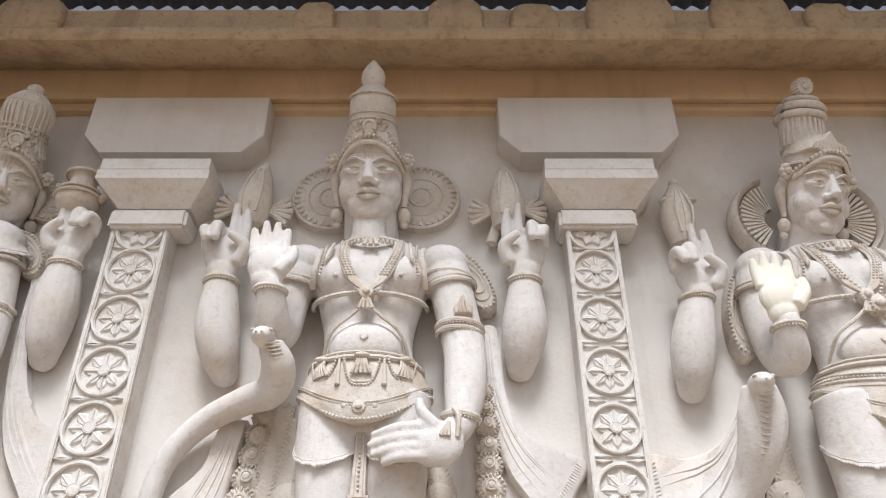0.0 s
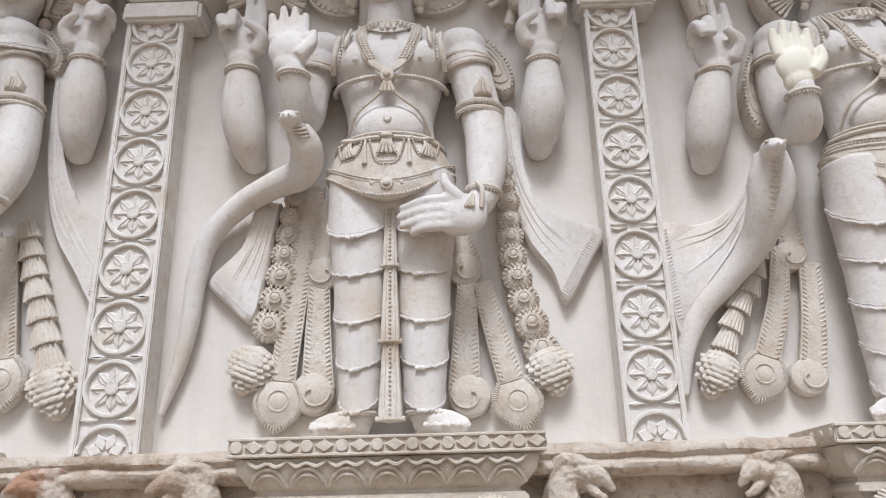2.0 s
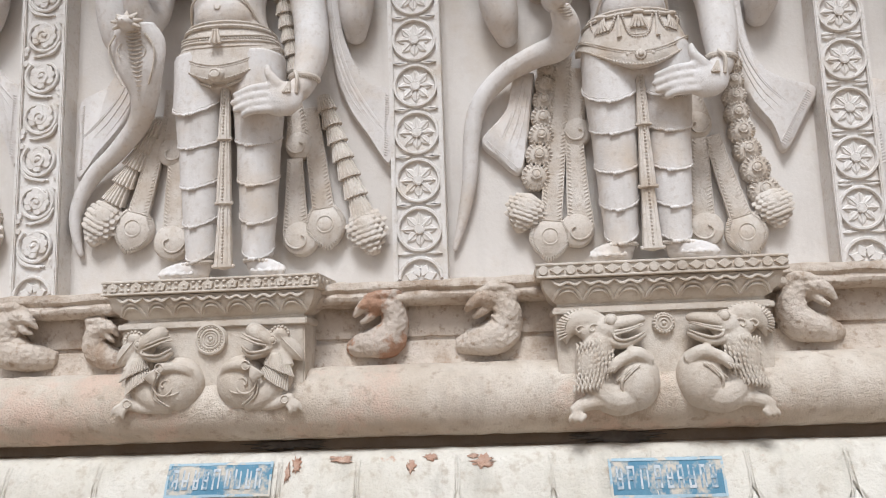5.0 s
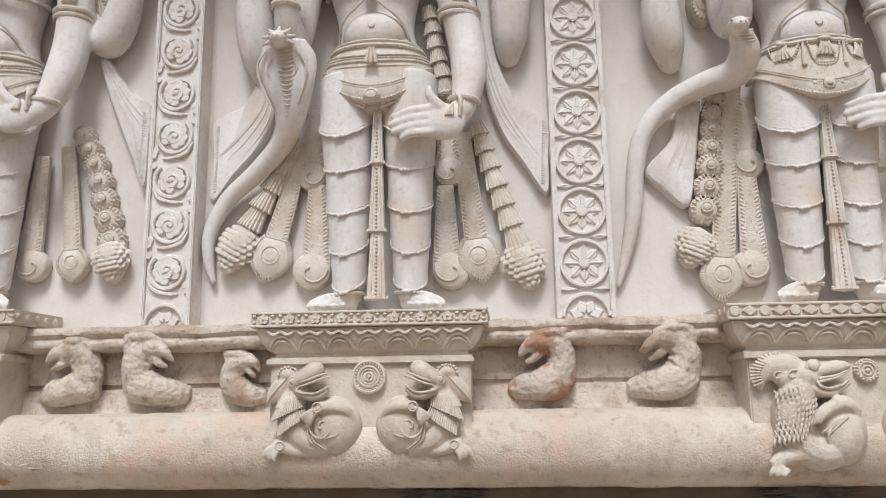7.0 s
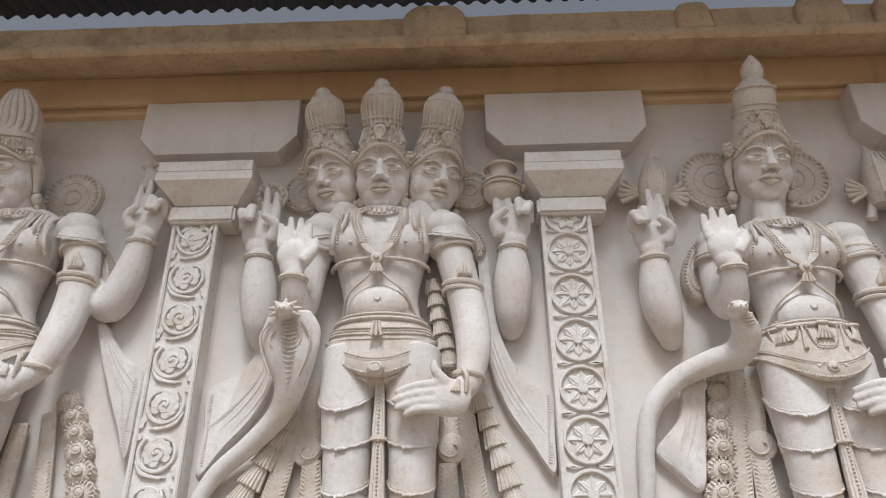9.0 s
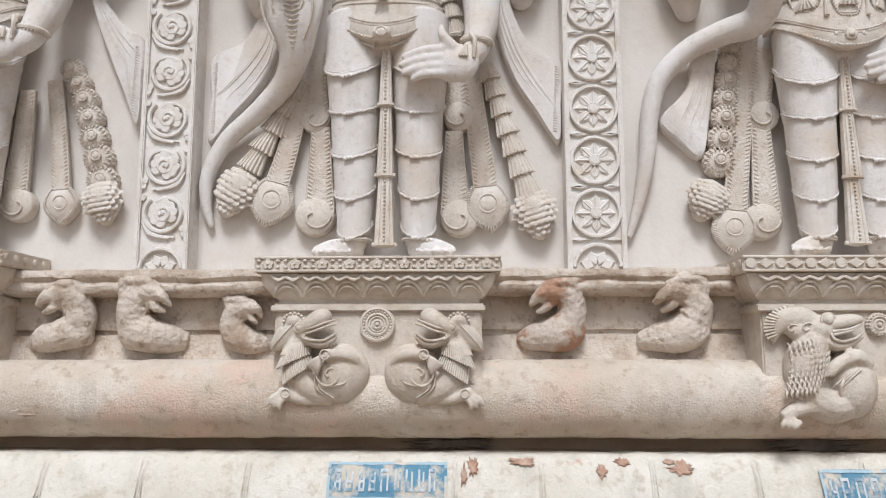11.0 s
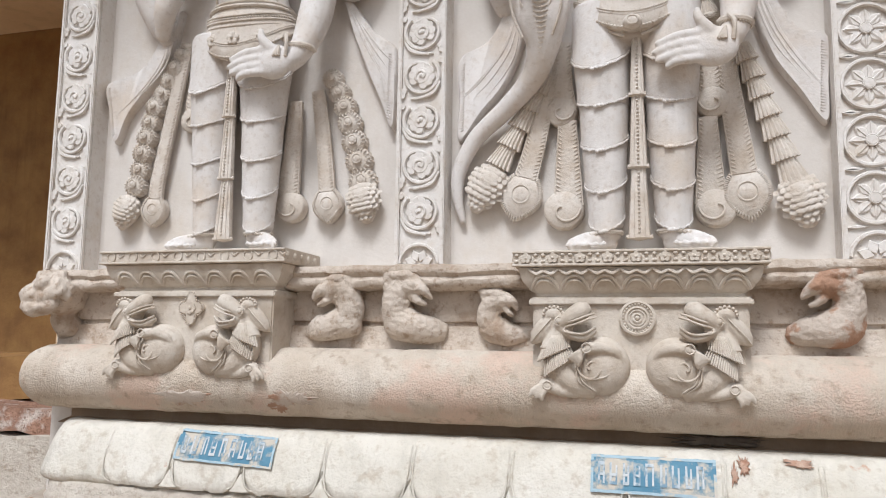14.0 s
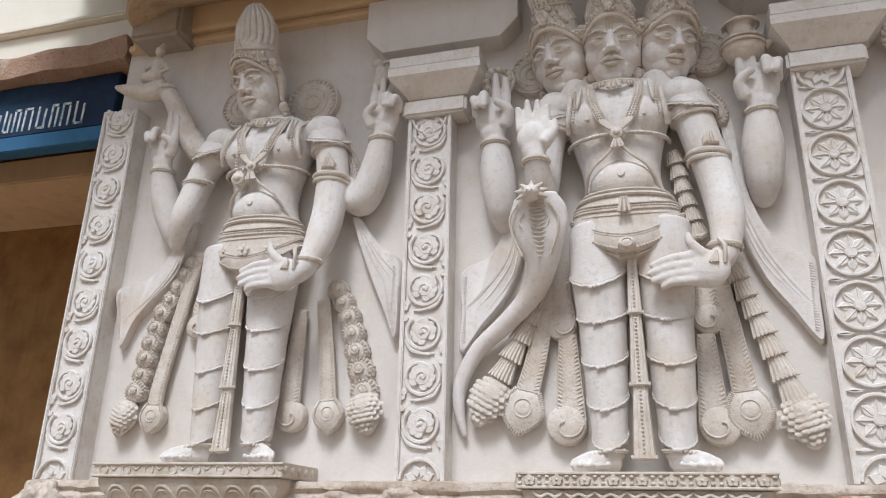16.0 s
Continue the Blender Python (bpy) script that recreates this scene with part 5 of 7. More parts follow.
def garland(c, pts, r0, r1, style, cone_len, y, seed=0):
    """A hanging garland of frilled flowers or tasselled tufts that ends in a scaly cone."""
    p = smooth_path([(u, y, z) for u, z in pts], 12)
    d = np.r_[0, np.cumsum(np.linalg.norm(np.diff(p, axis=0), axis=1))]
    total, s = d[-1], 0.0
    while s < total:
        t = s / total
        r = (r0 + (r1 - r0) * t) * (1.16 if style == "flower" else 1.0)
        at = np.array([np.interp(s, d, p[:, i]) for i in range(3)])
        ahead = np.array([np.interp(min(s + 0.02, total), d, p[:, i]) for i in range(3)]) - np.array([np.interp(max(s - 0.02, 0), d, p[:, i]) for i in range(3)])
        ahead /= np.linalg.norm(ahead)
        side = np.array([ahead[2], 0, -ahead[0]])
        if style == "flower":
            yy = at[1] + 0.004 * (int(s * 1000) % 3)
            c.disc((at[0], at[2]), r * 1.10, yy + 0.03, yy - 0.014, teeth=18, depth=0.07)
            c.ball((at[0], yy - 0.010, at[2]), (r * 0.84, 0.014, r * 0.84), 18, 9)
            for k in range(18):
                a = 2 * math.pi * (k + 0.5) / 18
                c.tube([(at[0] + r * 0.72 * math.cos(a), yy - 0.024, at[2] + r * 0.72 * math.sin(a)), (at[0] + r * 1.04 * math.cos(a), yy - 0.014, at[2] + r * 1.04 * math.sin(a))], [(0.0018, 0.002), (0.0042, 0.0035)], n=5, sub=2)
            c.ring((at[0], at[2] + r * 0.10), r * 0.36, 0.0035, yy - 0.030, n=16, m=5)
            c.ball((at[0], yy - 0.028, at[2] + r * 0.10), (r * 0.30, 0.007, r * 0.30), 10, 7)
            s += r * 1.68
        else:
            step = r * 1.75
            e = at + ahead * step
            c.tube([at, (at + e) / 2, e - ahead * 0.006], [(r * 0.68, 0.030), (r * 0.86, 0.036), (r * 1.04, 0.040)], n=14, sub=4)
            for k in range(7):
                o = (k - 3) / 3.2
                dy = -0.036 * math.sqrt(max(0.05, 1 - o * o * 0.8))
                c.tube([at + side * r * 0.62 * o + (0, dy * 0.8, 0), e + side * r * 0.98 * o + (0, dy * 1.1, 0)], [(0.004, 0.004), (0.0065, 0.006)], n=5, sub=2)
            s += step
    end, ahead = p[-1], p[-1] - p[-8]
    ahead /= np.linalg.norm(ahead)
    side = np.array([ahead[2], 0, -ahead[0]])
    c.tube([end, end + ahead * cone_len * 0.25, end + ahead * cone_len * 0.6, end + ahead * cone_len], [(r1 * 0.95, 0.035), (r1 * 1.38, 0.052), (r1 * 1.25, 0.046), (r1 * 0.42, 0.016)], n=16)
    for i in range(8):
        t = 0.05 + 0.115 * i
        w = np.interp(t, [0, 0.25, 0.6, 1], [0.95, 1.38, 1.22, 0.25]) * r1
        n = 6 if i < 6 else 4
        for k in range(n):
            o = ((k + 0.5 * (i % 2)) / (n - 0.5) * 2 - 1) * 0.94
            dy = -0.046 * math.sqrt(max(0.03, 1 - o * o)) * np.interp(t, [0, 0.25, 0.6, 1], [0.8, 1.05, 1.0, 0.35])
            q = end + ahead * cone_len * t + side * w * o + (0, dy, 0)
            z = w * 0.30
            tip = q + ahead * cone_len * 0.105 - (0, 0.002, 0)
            c.tube([q - ahead * cone_len * 0.03 + (0, 0.003, 0), q + ahead * cone_len * 0.05 - (0, 0.002, 0), tip], [(z * 0.9, 0.0015), (z * 1.15, 0.0024), (z * 0.35, 0.0015)], n=8, sub=3)


def streamer(c, pts, w0, w1, y, end):
    """A flat hanging ribbon with a raised, notched rim, ending in a leaf or in a curl."""
    p = smooth_path([(u, y, z) for u, z in pts], 8)
    k = len(p)
    w0, w1 = w0 * 1.3, w1 * 1.3
    w = np.linspace(w0, w1, k)
    c.tube(p, [(a, 0.015) for a in w], n=14, sub=1, square=0.4)
    tan = np.gradient(p, axis=0)
    tan /= np.linalg.norm(tan, axis=1)[:, None]
    side = np.c_[tan[:, 2], np.zeros(k), -tan[:, 0]]
    for sx in (-1, 1):
        e = p + side * (w * 0.94 * sx)[:, None] - (0, 0.010, 0)
        c.tube(e, [0.004] * k, n=6, sub=1)
        # slanting notches inside the rim
        d = np.r_[0, np.cumsum(np.linalg.norm(np.diff(p, axis=0), axis=1))]
        for g in np.arange(0.01, d[-1], 0.0155):
            at, sd, ww, tn = [np.array([np.interp(g, d, m[:, i]) for i in range(3)]) for m in (p, side, np.c_[w, w, w], tan)]
            c.tube([at + sd * ww * 0.86 * sx - (0, 0.014, 0), at + sd * ww * 0.52 * sx + tn * 0.010 - (0, 0.0155, 0)], [(0.0042, 0.004), (0.0015, 0.002)], n=5, sub=2)
    if end == "leaf":
        q, a = p[-1], tan[-1]
        s = side[-1]
        r = w1 * 1.75

        def half(t):
            return math.sin(math.pi / 2 * (0.42 + 0.58 * t / 0.42)) if t < 0.42 else math.cos(math.pi / 2 * (t - 0.42) / 0.58) ** 0.8
        o = []
        for t in np.linspace(0, 1, 10):
            o.append(q + a * r * 2.15 * t - s * r * half(t))
        for t in np.linspace(1, 0, 10)[1:]:
            o.append(q + a * r * 2.15 * t + s * r * half(t))
        o = np.array(o)
        c.plate(o[:, (0, 2)], y + 0.03, y - 0.020, 0.012)
        mid = q + a * r * 0.9
        for e in smooth_path(np.c_[o[:, 0], np.full(len(o), y), o[:, 2]], 3):
            v = e - np.array((mid[0], y, mid[2]))
            c.tube([mid + v * 0.86 - (0, 0.019, 0), mid + v * 0.95 - (0, 0.019, 0), mid + v * 1.05 - (0, 0.008, 0)], [(0.0015, 0.002), (0.0034, 0.003), (0.0042, 0.005)], n=5, sub=2)
        m = q + a * r * 0.85
        c.ring((m[0], m[2]), r * 0.44, 0.0035, y - 0.021, n=24, m=5)
        c.ball((m[0], y - 0.016, m[2]), (r * 0.40, 0.009, r * 0.40), 14, 8)
    else:
        q = p[-1]
        sx = end
        r = w1 * 1.2
        c.disc((q[0] + sx * r * 0.25, q[2] - r * 0.2), r * 1.08, y + 0.03, y - 0.018, n=26)
        a = np.linspace(0, 4.2, 20)
        rr = np.linspace(r * 0.9, r * 0.2, 20)
        c.tube(np.c_[q[0] + sx * (r * 0.25 - rr * np.cos(a)), np.full(20, y - 0.022), q[2] - r * 0.2 - rr * np.sin(a) * 0.95], [0.0045] * 20, n=6, sub=1)


def scarf(c, outline, y, folds, fringe):
    """A flat scarf end lying on the wall, with fold lines and a fringed edge."""
    ring = smooth_path([(u, 0, z) for u, z in outline] + [(outline[0][0], 0, outline[0][1])], 6)[:-1]
    c.plate([(p[0], p[2]) for p in ring], BACK + 0.01, y, 0.012)
    def even(f):
        p = smooth_path([(u, 0, z) for u, z in f], 6)
        return p[np.linspace(0, len(p) - 1, 10).astype(int)]
    e, g = even(folds[0]), even(folds[-1])
    for t in (0.0, 0.12, 0.55, 1.0):
        f = e + (g - e) * t
        c.tube(np.c_[f[:, 0], np.full(10, y + 0.001), f[:, 2]], [(0.001 + 0.0042 * math.sin(math.pi * (k + 0.5) / 10)) for k in range(10)], n=6, sub=2)
    if fringe:
        (x0, z0), (x1, z1), (dx, dz) = fringe
        for t in np.linspace(0, 1, 26):
            q = (x0 + (x1 - x0) * t, z0 + (z1 - z0) * t)
            c.tube([(q[0], y, q[1]), (q[0] + dx * (0.45 + 0.2 * math.sin(t * 9)), y + 0.004, q[1] + dz * 0.6)], [(0.004, 0.005), (0.0055, 0.006)], n=6, sub=2)


def figure(cx, zb, sz, wz, spec, label):
    """sz stretches the body; wz places what lies on the wall, the heads and the rear arms."""
    soft, crisp, cloth = Clay(), Clay(), Clay()

    def P(u, y, z):
        return (cx + u, y, zb + (z - 1.70) * sz)

    def W(u, y, z):
        return (cx + u, y, zb + (z - 1.70) * wz)

    def Q(u, z):
        return (cx + u, zb + (z - 1.70) * wz)

    A = soft
    hip = spec.get("hip", 0.0)
    # trunk
    A.tube([P(0, 0.03, 3.20), P(0, 0.03, 3.12), P(0, 0.02, 3.02), P(0, 0.02, 2.92), P(hip * 0.3, 0.02, 2.81), P(hip * 0.6, 0.02, 2.73), P(hip, 0.02, 2.64), P(hip, 0.02, 2.54), P(hip, 0.02, 2.42)],
           [(0.13, 0.07), (0.235, 0.105), (0.218, 0.13), (0.188, 0.13), (0.160, 0.118), (0.158, 0.12), (0.184, 0.125), (0.205, 0.13), (0.19, 0.12)], n=24)
    for sx in (-1, 1):
        A.ball(P(sx * 0.095, -0.06, 3.005), (0.105, 0.070, 0.080 * sz), 18, 12)
        A.ball(P(sx * 0.255, 0.02, 3.10), (0.088, 0.085, 0.085), 16, 12)
        crisp.ball(P(sx * 0.115, -0.128, 2.975), 0.009, 8, 6)
    A.ball(P(hip * 0.6, -0.045, 2.725), (0.130, 0.095, 0.100), 18, 12)
    crisp.ring((P(hip * 0.6, 0, 0)[0], P(0, 0, 2.735)[2]), 0.012, 0.0035, -0.141, n=12, m=5, arc=(3.0, 6.4))
    # legs, each stage of drapery flaring to its hem
    legs = spec.get("legs", ((-0.100, -0.097), (0.112, 0.108)))
    for (xk, xa) in legs:
        stages = [(2.56, 0.114), (2.375, 0.110), (2.205, 0.092), (2.05, 0.083), (1.905, 0.073), (1.775, 0.062)]
        for (za, ra), (zc, rc) in zip(stages, stages[1:]):
            f0, f1 = max(0, 2.5 - za) / 0.72, (2.5 - zc) / 0.72
            x0, x1 = xk + (xa - xk) * f0, xk + (xa - xk) * f1
            A.tube([P(x0, -0.008, za), P((x0 + x1) / 2, -0.012, (za + zc) / 2), P(x1, -0.012, zc)], [(ra * 0.97, ra * 0.97), ((ra + rc) / 2, (ra + rc) / 2), (rc * 1.02, rc * 1.02)], n=18, sub=4)
            drape(cloth, (P(x0, 0, 0)[0], P(x1, 0, 0)[0]), -0.010, P(0, 0, za)[2] - 0.01, P(0, 0, zc)[2] + 0.030, ra, rc, 0.055 if zc < 2.3 else 0.10, 0.18 if xa < 0 else -0.10)
        A.tube([P(xa, -0.01, 1.80), P(xa, -0.01, 1.735)], [0.054, 0.050], n=14, sub=3)
        sx = -1 if xa < 0 else 1
        fx = xa + sx * spec.get("toe", 0.03)
        X = cx + xa
        A.tube([(X - sx * 0.012, 0.0, zb + 0.026), (X + sx * 0.035, -0.045, zb + 0.024), (X + sx * 0.085, -0.085, zb + 0.012), (X + sx * 0.135, -0.105, zb + 0.0)], [(0.042, 0.042), (0.040, 0.028), (0.038, 0.014), (0.024, 0.006)], n=16)
        for k in range(5):
            u = 0.140 - 0.030 * k
            A.tube([(X + sx * (u - 0.02), -0.090 - 0.004 * k, zb + 0.010), (X + sx * u, -0.118 - 0.006 * k + 0.003 * k * k, zb + 0.002)], [(0.0115, 0.010), (0.008, 0.0065)], n=8, sub=3)
        for k in range(4):
            crisp.ball((X + sx * (0.004 + 0.017 * k), -0.062 - 0.003 * k, zb + 0.058 - 0.004 * k), (0.0095, 0.009, 0.008), 8, 6)
        bangle(crisp, P(xa, -0.012, 1.755), 0.056, 0, 16, 0.008)
    # pleated panel between the legs
    for za, zc, w in ((2.44, 2.215, 0.024), (2.21, 1.965, 0.030), (1.96, 1.725, 0.036)):
        xm = (legs[0][1] + legs[1][1]) / 2
        crisp.tube([P(xm, -0.075, za), P(xm, -0.085, zc)], [(w * 0.72, 0.016), (w * 1.1, 0.020)], n=10, sub=4, square=0.6)
        for o in (-0.55, 0.55):
            crisp.tube([P(xm + w * 0.7 * o, -0.092, za), P(xm + w * o, -0.104, zc)], 0.003, n=5, sub=2)
        crisp.beads([P(xm, -0.094, za), P(xm, -0.106, zc + 0.01)], 0.005, 0.0145, sub=4)
        crisp.tube([P(xm - w * 1.25, -0.088, zc + 0.004), P(xm + w * 1.25, -0.088, zc + 0.004)], 0.008, n=6, sub=2)
    # belt, apron and pendants
    depth_ = 0.163 if spec.get("belt", "tassels") == "tassels" else 0.150

    def waist(z, k, out, r, droop, lo=-1.75, hi=1.75, n=23, hips=0.2):
        return [P(hip + (hips + 0.008 + out) * math.sin(a), 0.02 - (depth_ + out) * math.cos(a), z - droop * math.cos(a) ** 2) for a in np.linspace(lo, hi, n)]
    for z, out, droop, r, hips in ((2.662, 0.012, 0.010, 0.009, 0.172), (2.682, 0.006, 0.010, 0.006, 0.165)):
        w = waist(z, 0, out, r, droop, hips=hips)
        crisp.tube(w, [r] * len(w), n=7, sub=1)
    v = []
    rows_ = [waist(2.685, 0, -0.02, 0, 0.010, hips=0.165), waist(2.66, 0, 0.008, 0, 0.012, hips=0.175), waist(2.62, 0, 0.015, 0, 0.045, hips=0.186), waist(2.59, 0, 0.019, 0, 0.100, hips=0.196), waist(2.568, 0, 0.021, 0, 0.134, hips=0.2), waist(2.564, 0, 0.014, 0, 0.138, hips=0.2), waist(2.57, 0, -0.05, 0, 0.133, hips=0.2)]
    k = len(rows_[0])
    for r in rows_:
        v += r
    crisp.add(v, [(j * k + i, (j + 1) * k + i, (j + 1) * k + i + 1, j * k + i + 1) for j in range(6) for i in range(k - 1)])
    for z, droop, r in ((2.570, 0.134, 0.0058), (2.604, 0.112, 0.0032)):
        crisp.beads(waist(z, 0, 0.021, 0, droop, hips=0.198), r, r * 2.2, sub=2)
    w = waist(2.597, 0, 0.019, 0, 0.114, hips=0.198)
    crisp.tube(w, [0.0030] * len(w), n=5, sub=1)
    belt = spec.get("belt", "tassels")

    def on_apron(a, z, out=0.0):
        return np.array(P(hip + (0.200 + out) * math.sin(a), 0.02 - (0.178 + out) * math.cos(a), z))
    if belt == "tassels":
        for a0, top_, low in ((-0.72, 2.655, 2.585), (0.0, 2.652, 2.552), (0.72, 2.655, 2.585)):
            q = on_apron(a0, top_, 0.004)
            crisp.ball(q + (0, -0.004, 0.0), (0.026, 0.013, 0.010), 10, 7)
            for o in (-1, -0.5, 0, 0.5, 1):
                crisp.tube([on_apron(a0 + o * 0.055, top_ - 0.004, 0.005), on_apron(a0 + o * 0.085, top_ - 0.035, 0.010), on_apron(a0 + o * 0.15, top_ - 0.062, 0.008)], [0.0045, 0.006, 0.0065], n=6, sub=3)
            u = [on_apron(a0 + o, top_ - (top_ - low) * (1 - abs(o / 0.3) ** 4), 0.003) for o in np.linspace(-0.3, 0.3, 15)]
            crisp.beads(u, 0.0046, 0.0105, sub=2)
            crisp.tube([p + (0, 0.002, 0.010) for p in u], [0.0028] * 15, n=5, sub=1)
        for a0 in (-0.37, 0.37):
            crisp.tube([on_apron(a0, 2.648, 0.002), on_apron(a0, 2.60, 0.005), on_apron(a0, 2.556, 0.006)], [0.004, 0.007, 0.010], n=7, sub=3)
        q = on_apron(0.0, 2.476, 0.002)
        crisp.disc((q[0], q[2]), 0.023, q[1] + 0.03, q[1] - 0.010, teeth=12)
        crisp.ball((q[0], q[1] - 0.011, q[2]), (0.012, 0.007, 0.010), 10, 7)
        for o in (-0.24, 0.24):
            crisp.ball(on_apron(o, 2.483, 0.003), (0.009, 0.007, 0.009), 8, 6)
    else:
        for z, r in ((2.640, 0.0045), (2.618, 0.0060), (2.598, 0.0045)):
            w = waist(z, 0, 0.016, 0, 0.030, hips=0.185)
            crisp.tube(w, [r] * len(w), n=6, sub=1)
        crisp.beads(waist(2.628, 0, 0.018, 0, 0.030, hips=0.185), 0.0048, 0.0115, sub=2)
    if belt == "scroll":
        for a in np.linspace(-1.1, 1.1, 5):
            q = P(hip + 0.21 * math.sin(a), 0.02 - 0.170 * math.cos(a), 2.560 - 0.045 * math.cos(a))
            for kk in range(5):
                t = kk * 1.257 + 0.3
                crisp.disc((q[0] + 0.017 * math.cos(t), q[2] + 0.017 * math.sin(t)), 0.013, q[1] + 0.02, q[1] - 0.006 - 0.0006 * kk, n=10)
            crisp.ball((q[0], q[1] - 0.010, q[2]), 0.008, 8, 6)
        for sx in (-1, 1):
            crisp.tube([P(hip + sx * 0.02, -0.115, 2.53), P(hip + sx * 0.07, -0.13, 2.46), P(hip + sx * 0.16, -0.09, 2.50)], 0.010, n=7)
    elif belt == "buckle":
        q = P(hip, -0.155, 2.452)
        crisp.ball(q, (0.034, 0.026, 0.028), 14, 10)
        crisp.ring((q[0], q[2]), 0.020, 0.004, q[1] - 0.022, n=18, m=5, flat=0.8)
        for sx in (-1, 1):
            crisp.tube([P(hip + sx * 0.03, -0.125, 2.43), P(hip + sx * 0.12, -0.10, 2.475), P(hip + sx * 0.20, -0.02, 2.52)], [0.011, 0.012, 0.010], n=8)
            crisp.tube([P(hip + sx * 0.03, -0.125, 2.415), P(hip + sx * 0.12, -0.10, 2.455), P(hip + sx * 0.20, -0.02, 2.50)], 0.006, n=6)
        q = np.array(P(hip, -0.168, 2.61))
        for o in (-1, 0, 1):
            crisp.tube([q + (o * 0.008, 0, 0.02), q + (o * 0.020, -0.006, -0.045)], [0.006, 0.008], n=6, sub=2)
    # chest cord, sacred thread, necklaces, shoulder straps
    chest = [P(0.205 * math.sin(a), 0.02 - 0.152 * math.cos(a), 2.915 - 0.012 * math.cos(a)) for a in np.linspace(-1.6, 1.6, 21)]
    crisp.tube(chest, [0.009] * 21, n=7, sub=1)
    crisp.beads([(p[0], p[1] - 0.004, p[2]) for p in chest], 0.007, 0.016, sub=2)
    for sx in (-1, 1):
        crisp.tube([P(0, -0.137, 2.86), P(sx * 0.05, -0.128, 2.815), P(sx * 0.115, -0.10, 2.765), P(sx * 0.15 + hip * 0.5, -0.03, 2.69)], 0.0065, n=6)
        crisp.tube([P(sx * 0.19, 0.0, 3.165), P(sx * 0.185, -0.085, 3.09), P(sx * 0.195, -0.10, 3.00), P(sx * 0.20, -0.07, 2.95)], [(0.010, 0.007)] * 4, n=7)
        crisp.beads([P(sx * 0.165, -0.06, 3.14), P(sx * 0.165, -0.108, 3.06), P(sx * 0.175, -0.11, 2.98)], 0.006, 0.014)
        neck_ = [P(sx * 0.10, -0.045, 3.165), P(sx * 0.095, -0.112, 3.07), P(sx * 0.055, -0.140, 2.96), P(0, -0.148, 2.90)]
        crisp.tube(neck_, [(0.020, 0.008), (0.022, 0.008), (0.018, 0.008), (0.008, 0.008)], n=8, square=0.7)
        for o in (-0.012, 0.0, 0.012):
            crisp.beads([(p[0] + o, p[1] - 0.009, p[2]) for p in neck_[:3]], 0.0055, 0.0135)
        crisp.tube([P(sx * 0.14, -0.06, 3.15), P(sx * 0.15, -0.118, 3.06), P(sx * 0.155, -0.122, 3.03)], [0.006, 0.009, 0.004], n=6)
    collar = [P(0.108 * math.sin(a), 0.015 - 0.118 * math.cos(a), 3.178 - 0.030 * math.cos(a)) for a in np.linspace(-1.5, 1.5, 19)]
    crisp.tube(collar, [0.008] * 19, n=7, sub=1)
    crisp.beads([(p[0], p[1] - 0.004, p[2] - 0.013) for p in collar], 0.008, 0.018, sub=2, tall=1.4)
    for o in (-1, 0, 1):
        q = np.array(P(0.013 * o, -0.108, 3.145))
        crisp.tube([q, q + (o * 0.010, -0.006, -0.035)], [0.007, 0.010], n=6, sub=2)
    q = P(0, -0.150, 2.895)
    crisp.disc((q[0], q[2]), 0.028, q[1] + 0.03, q[1] - 0.008, teeth=14)
    crisp.ball((q[0], q[1] - 0.010, q[2]), (0.013, 0.009, 0.013), 10, 7)
    for o in (-1, -0.4, 0.4, 1):
        crisp.tube([(q[0] + o * 0.008, q[1], q[2] - 0.02), (q[0] + o * 0.022, q[1] + 0.002, q[2] - 0.062)], [0.006, 0.008], n=6, sub=2)
    if spec.get("locket"):
        q = P(spec["locket"][0], -0.15, spec["locket"][1])
        crisp.disc((q[0], q[2]), 0.036, q[1] + 0.03, q[1] - 0.010, teeth=16)
        crisp.ball((q[0], q[1] - 0.012, q[2]), (0.020, 0.010, 0.015), 12, 8)
        crisp.beads([P(-0.10, -0.07, 3.15), P(-0.085, -0.135, 3.02), (q[0], q[1] - 0.002, q[2] + 0.03), P(0.09, -0.135, 3.03), P(0.105, -0.07, 3.15)], 0.0075, 0.0165)

    for sx in spec.get("cape", ()):                                             # beaded shoulder flap
        u = sx * 0.280
        drape(cloth, (P(u * 0.93, 0, 0)[0], P(u * 1.08, 0, 0)[0]), 0.012, P(0, 0, 3.165)[2], P(0, 0, 3.055)[2], 0.055, 0.102, 0.055, -0.35 * sx)
    # arms: joints as (u, y, z) with radii
    for arm in spec["arms"]:
        js, rs = arm["j"], arm["r"]
        M = W if arm.get("rear") else P
        pts = [M(*j) for j in js]
        A.tube(pts, rs, n=16, sub=6)
        if arm.get("rear"):
            A.ball(pts[0], (rs[0] * 0.99, rs[0] * 0.95, rs[0] * 0.95), 16, 12)
        if not arm.get("rear"):
            e = np.array(pts[0]) * 0.42 + np.array(pts[1]) * 0.58
            d = np.array(pts[0]) - e
            A.tube([np.array(pts[0]) + d * 0.10, (np.array(pts[0]) + e) / 2, e], [rs[0] * 0.92, rs[0] * 1.08, rs[0] * 1.10], n=16, sub=4)
            A.ball(np.array(pts[0]) + (0, 0, 0.004), (rs[0] * 1.10, rs[0] * 1.08, rs[0] * 0.98), 18, 12)
            for off, th in ((0.0, 0.008), (0.016, 0.004)):
                bangle(crisp, e + (0, 0, off), rs[0] * 1.10, 0.012 if e[0] > cx else -0.012, th=th, toothed=off == 0)
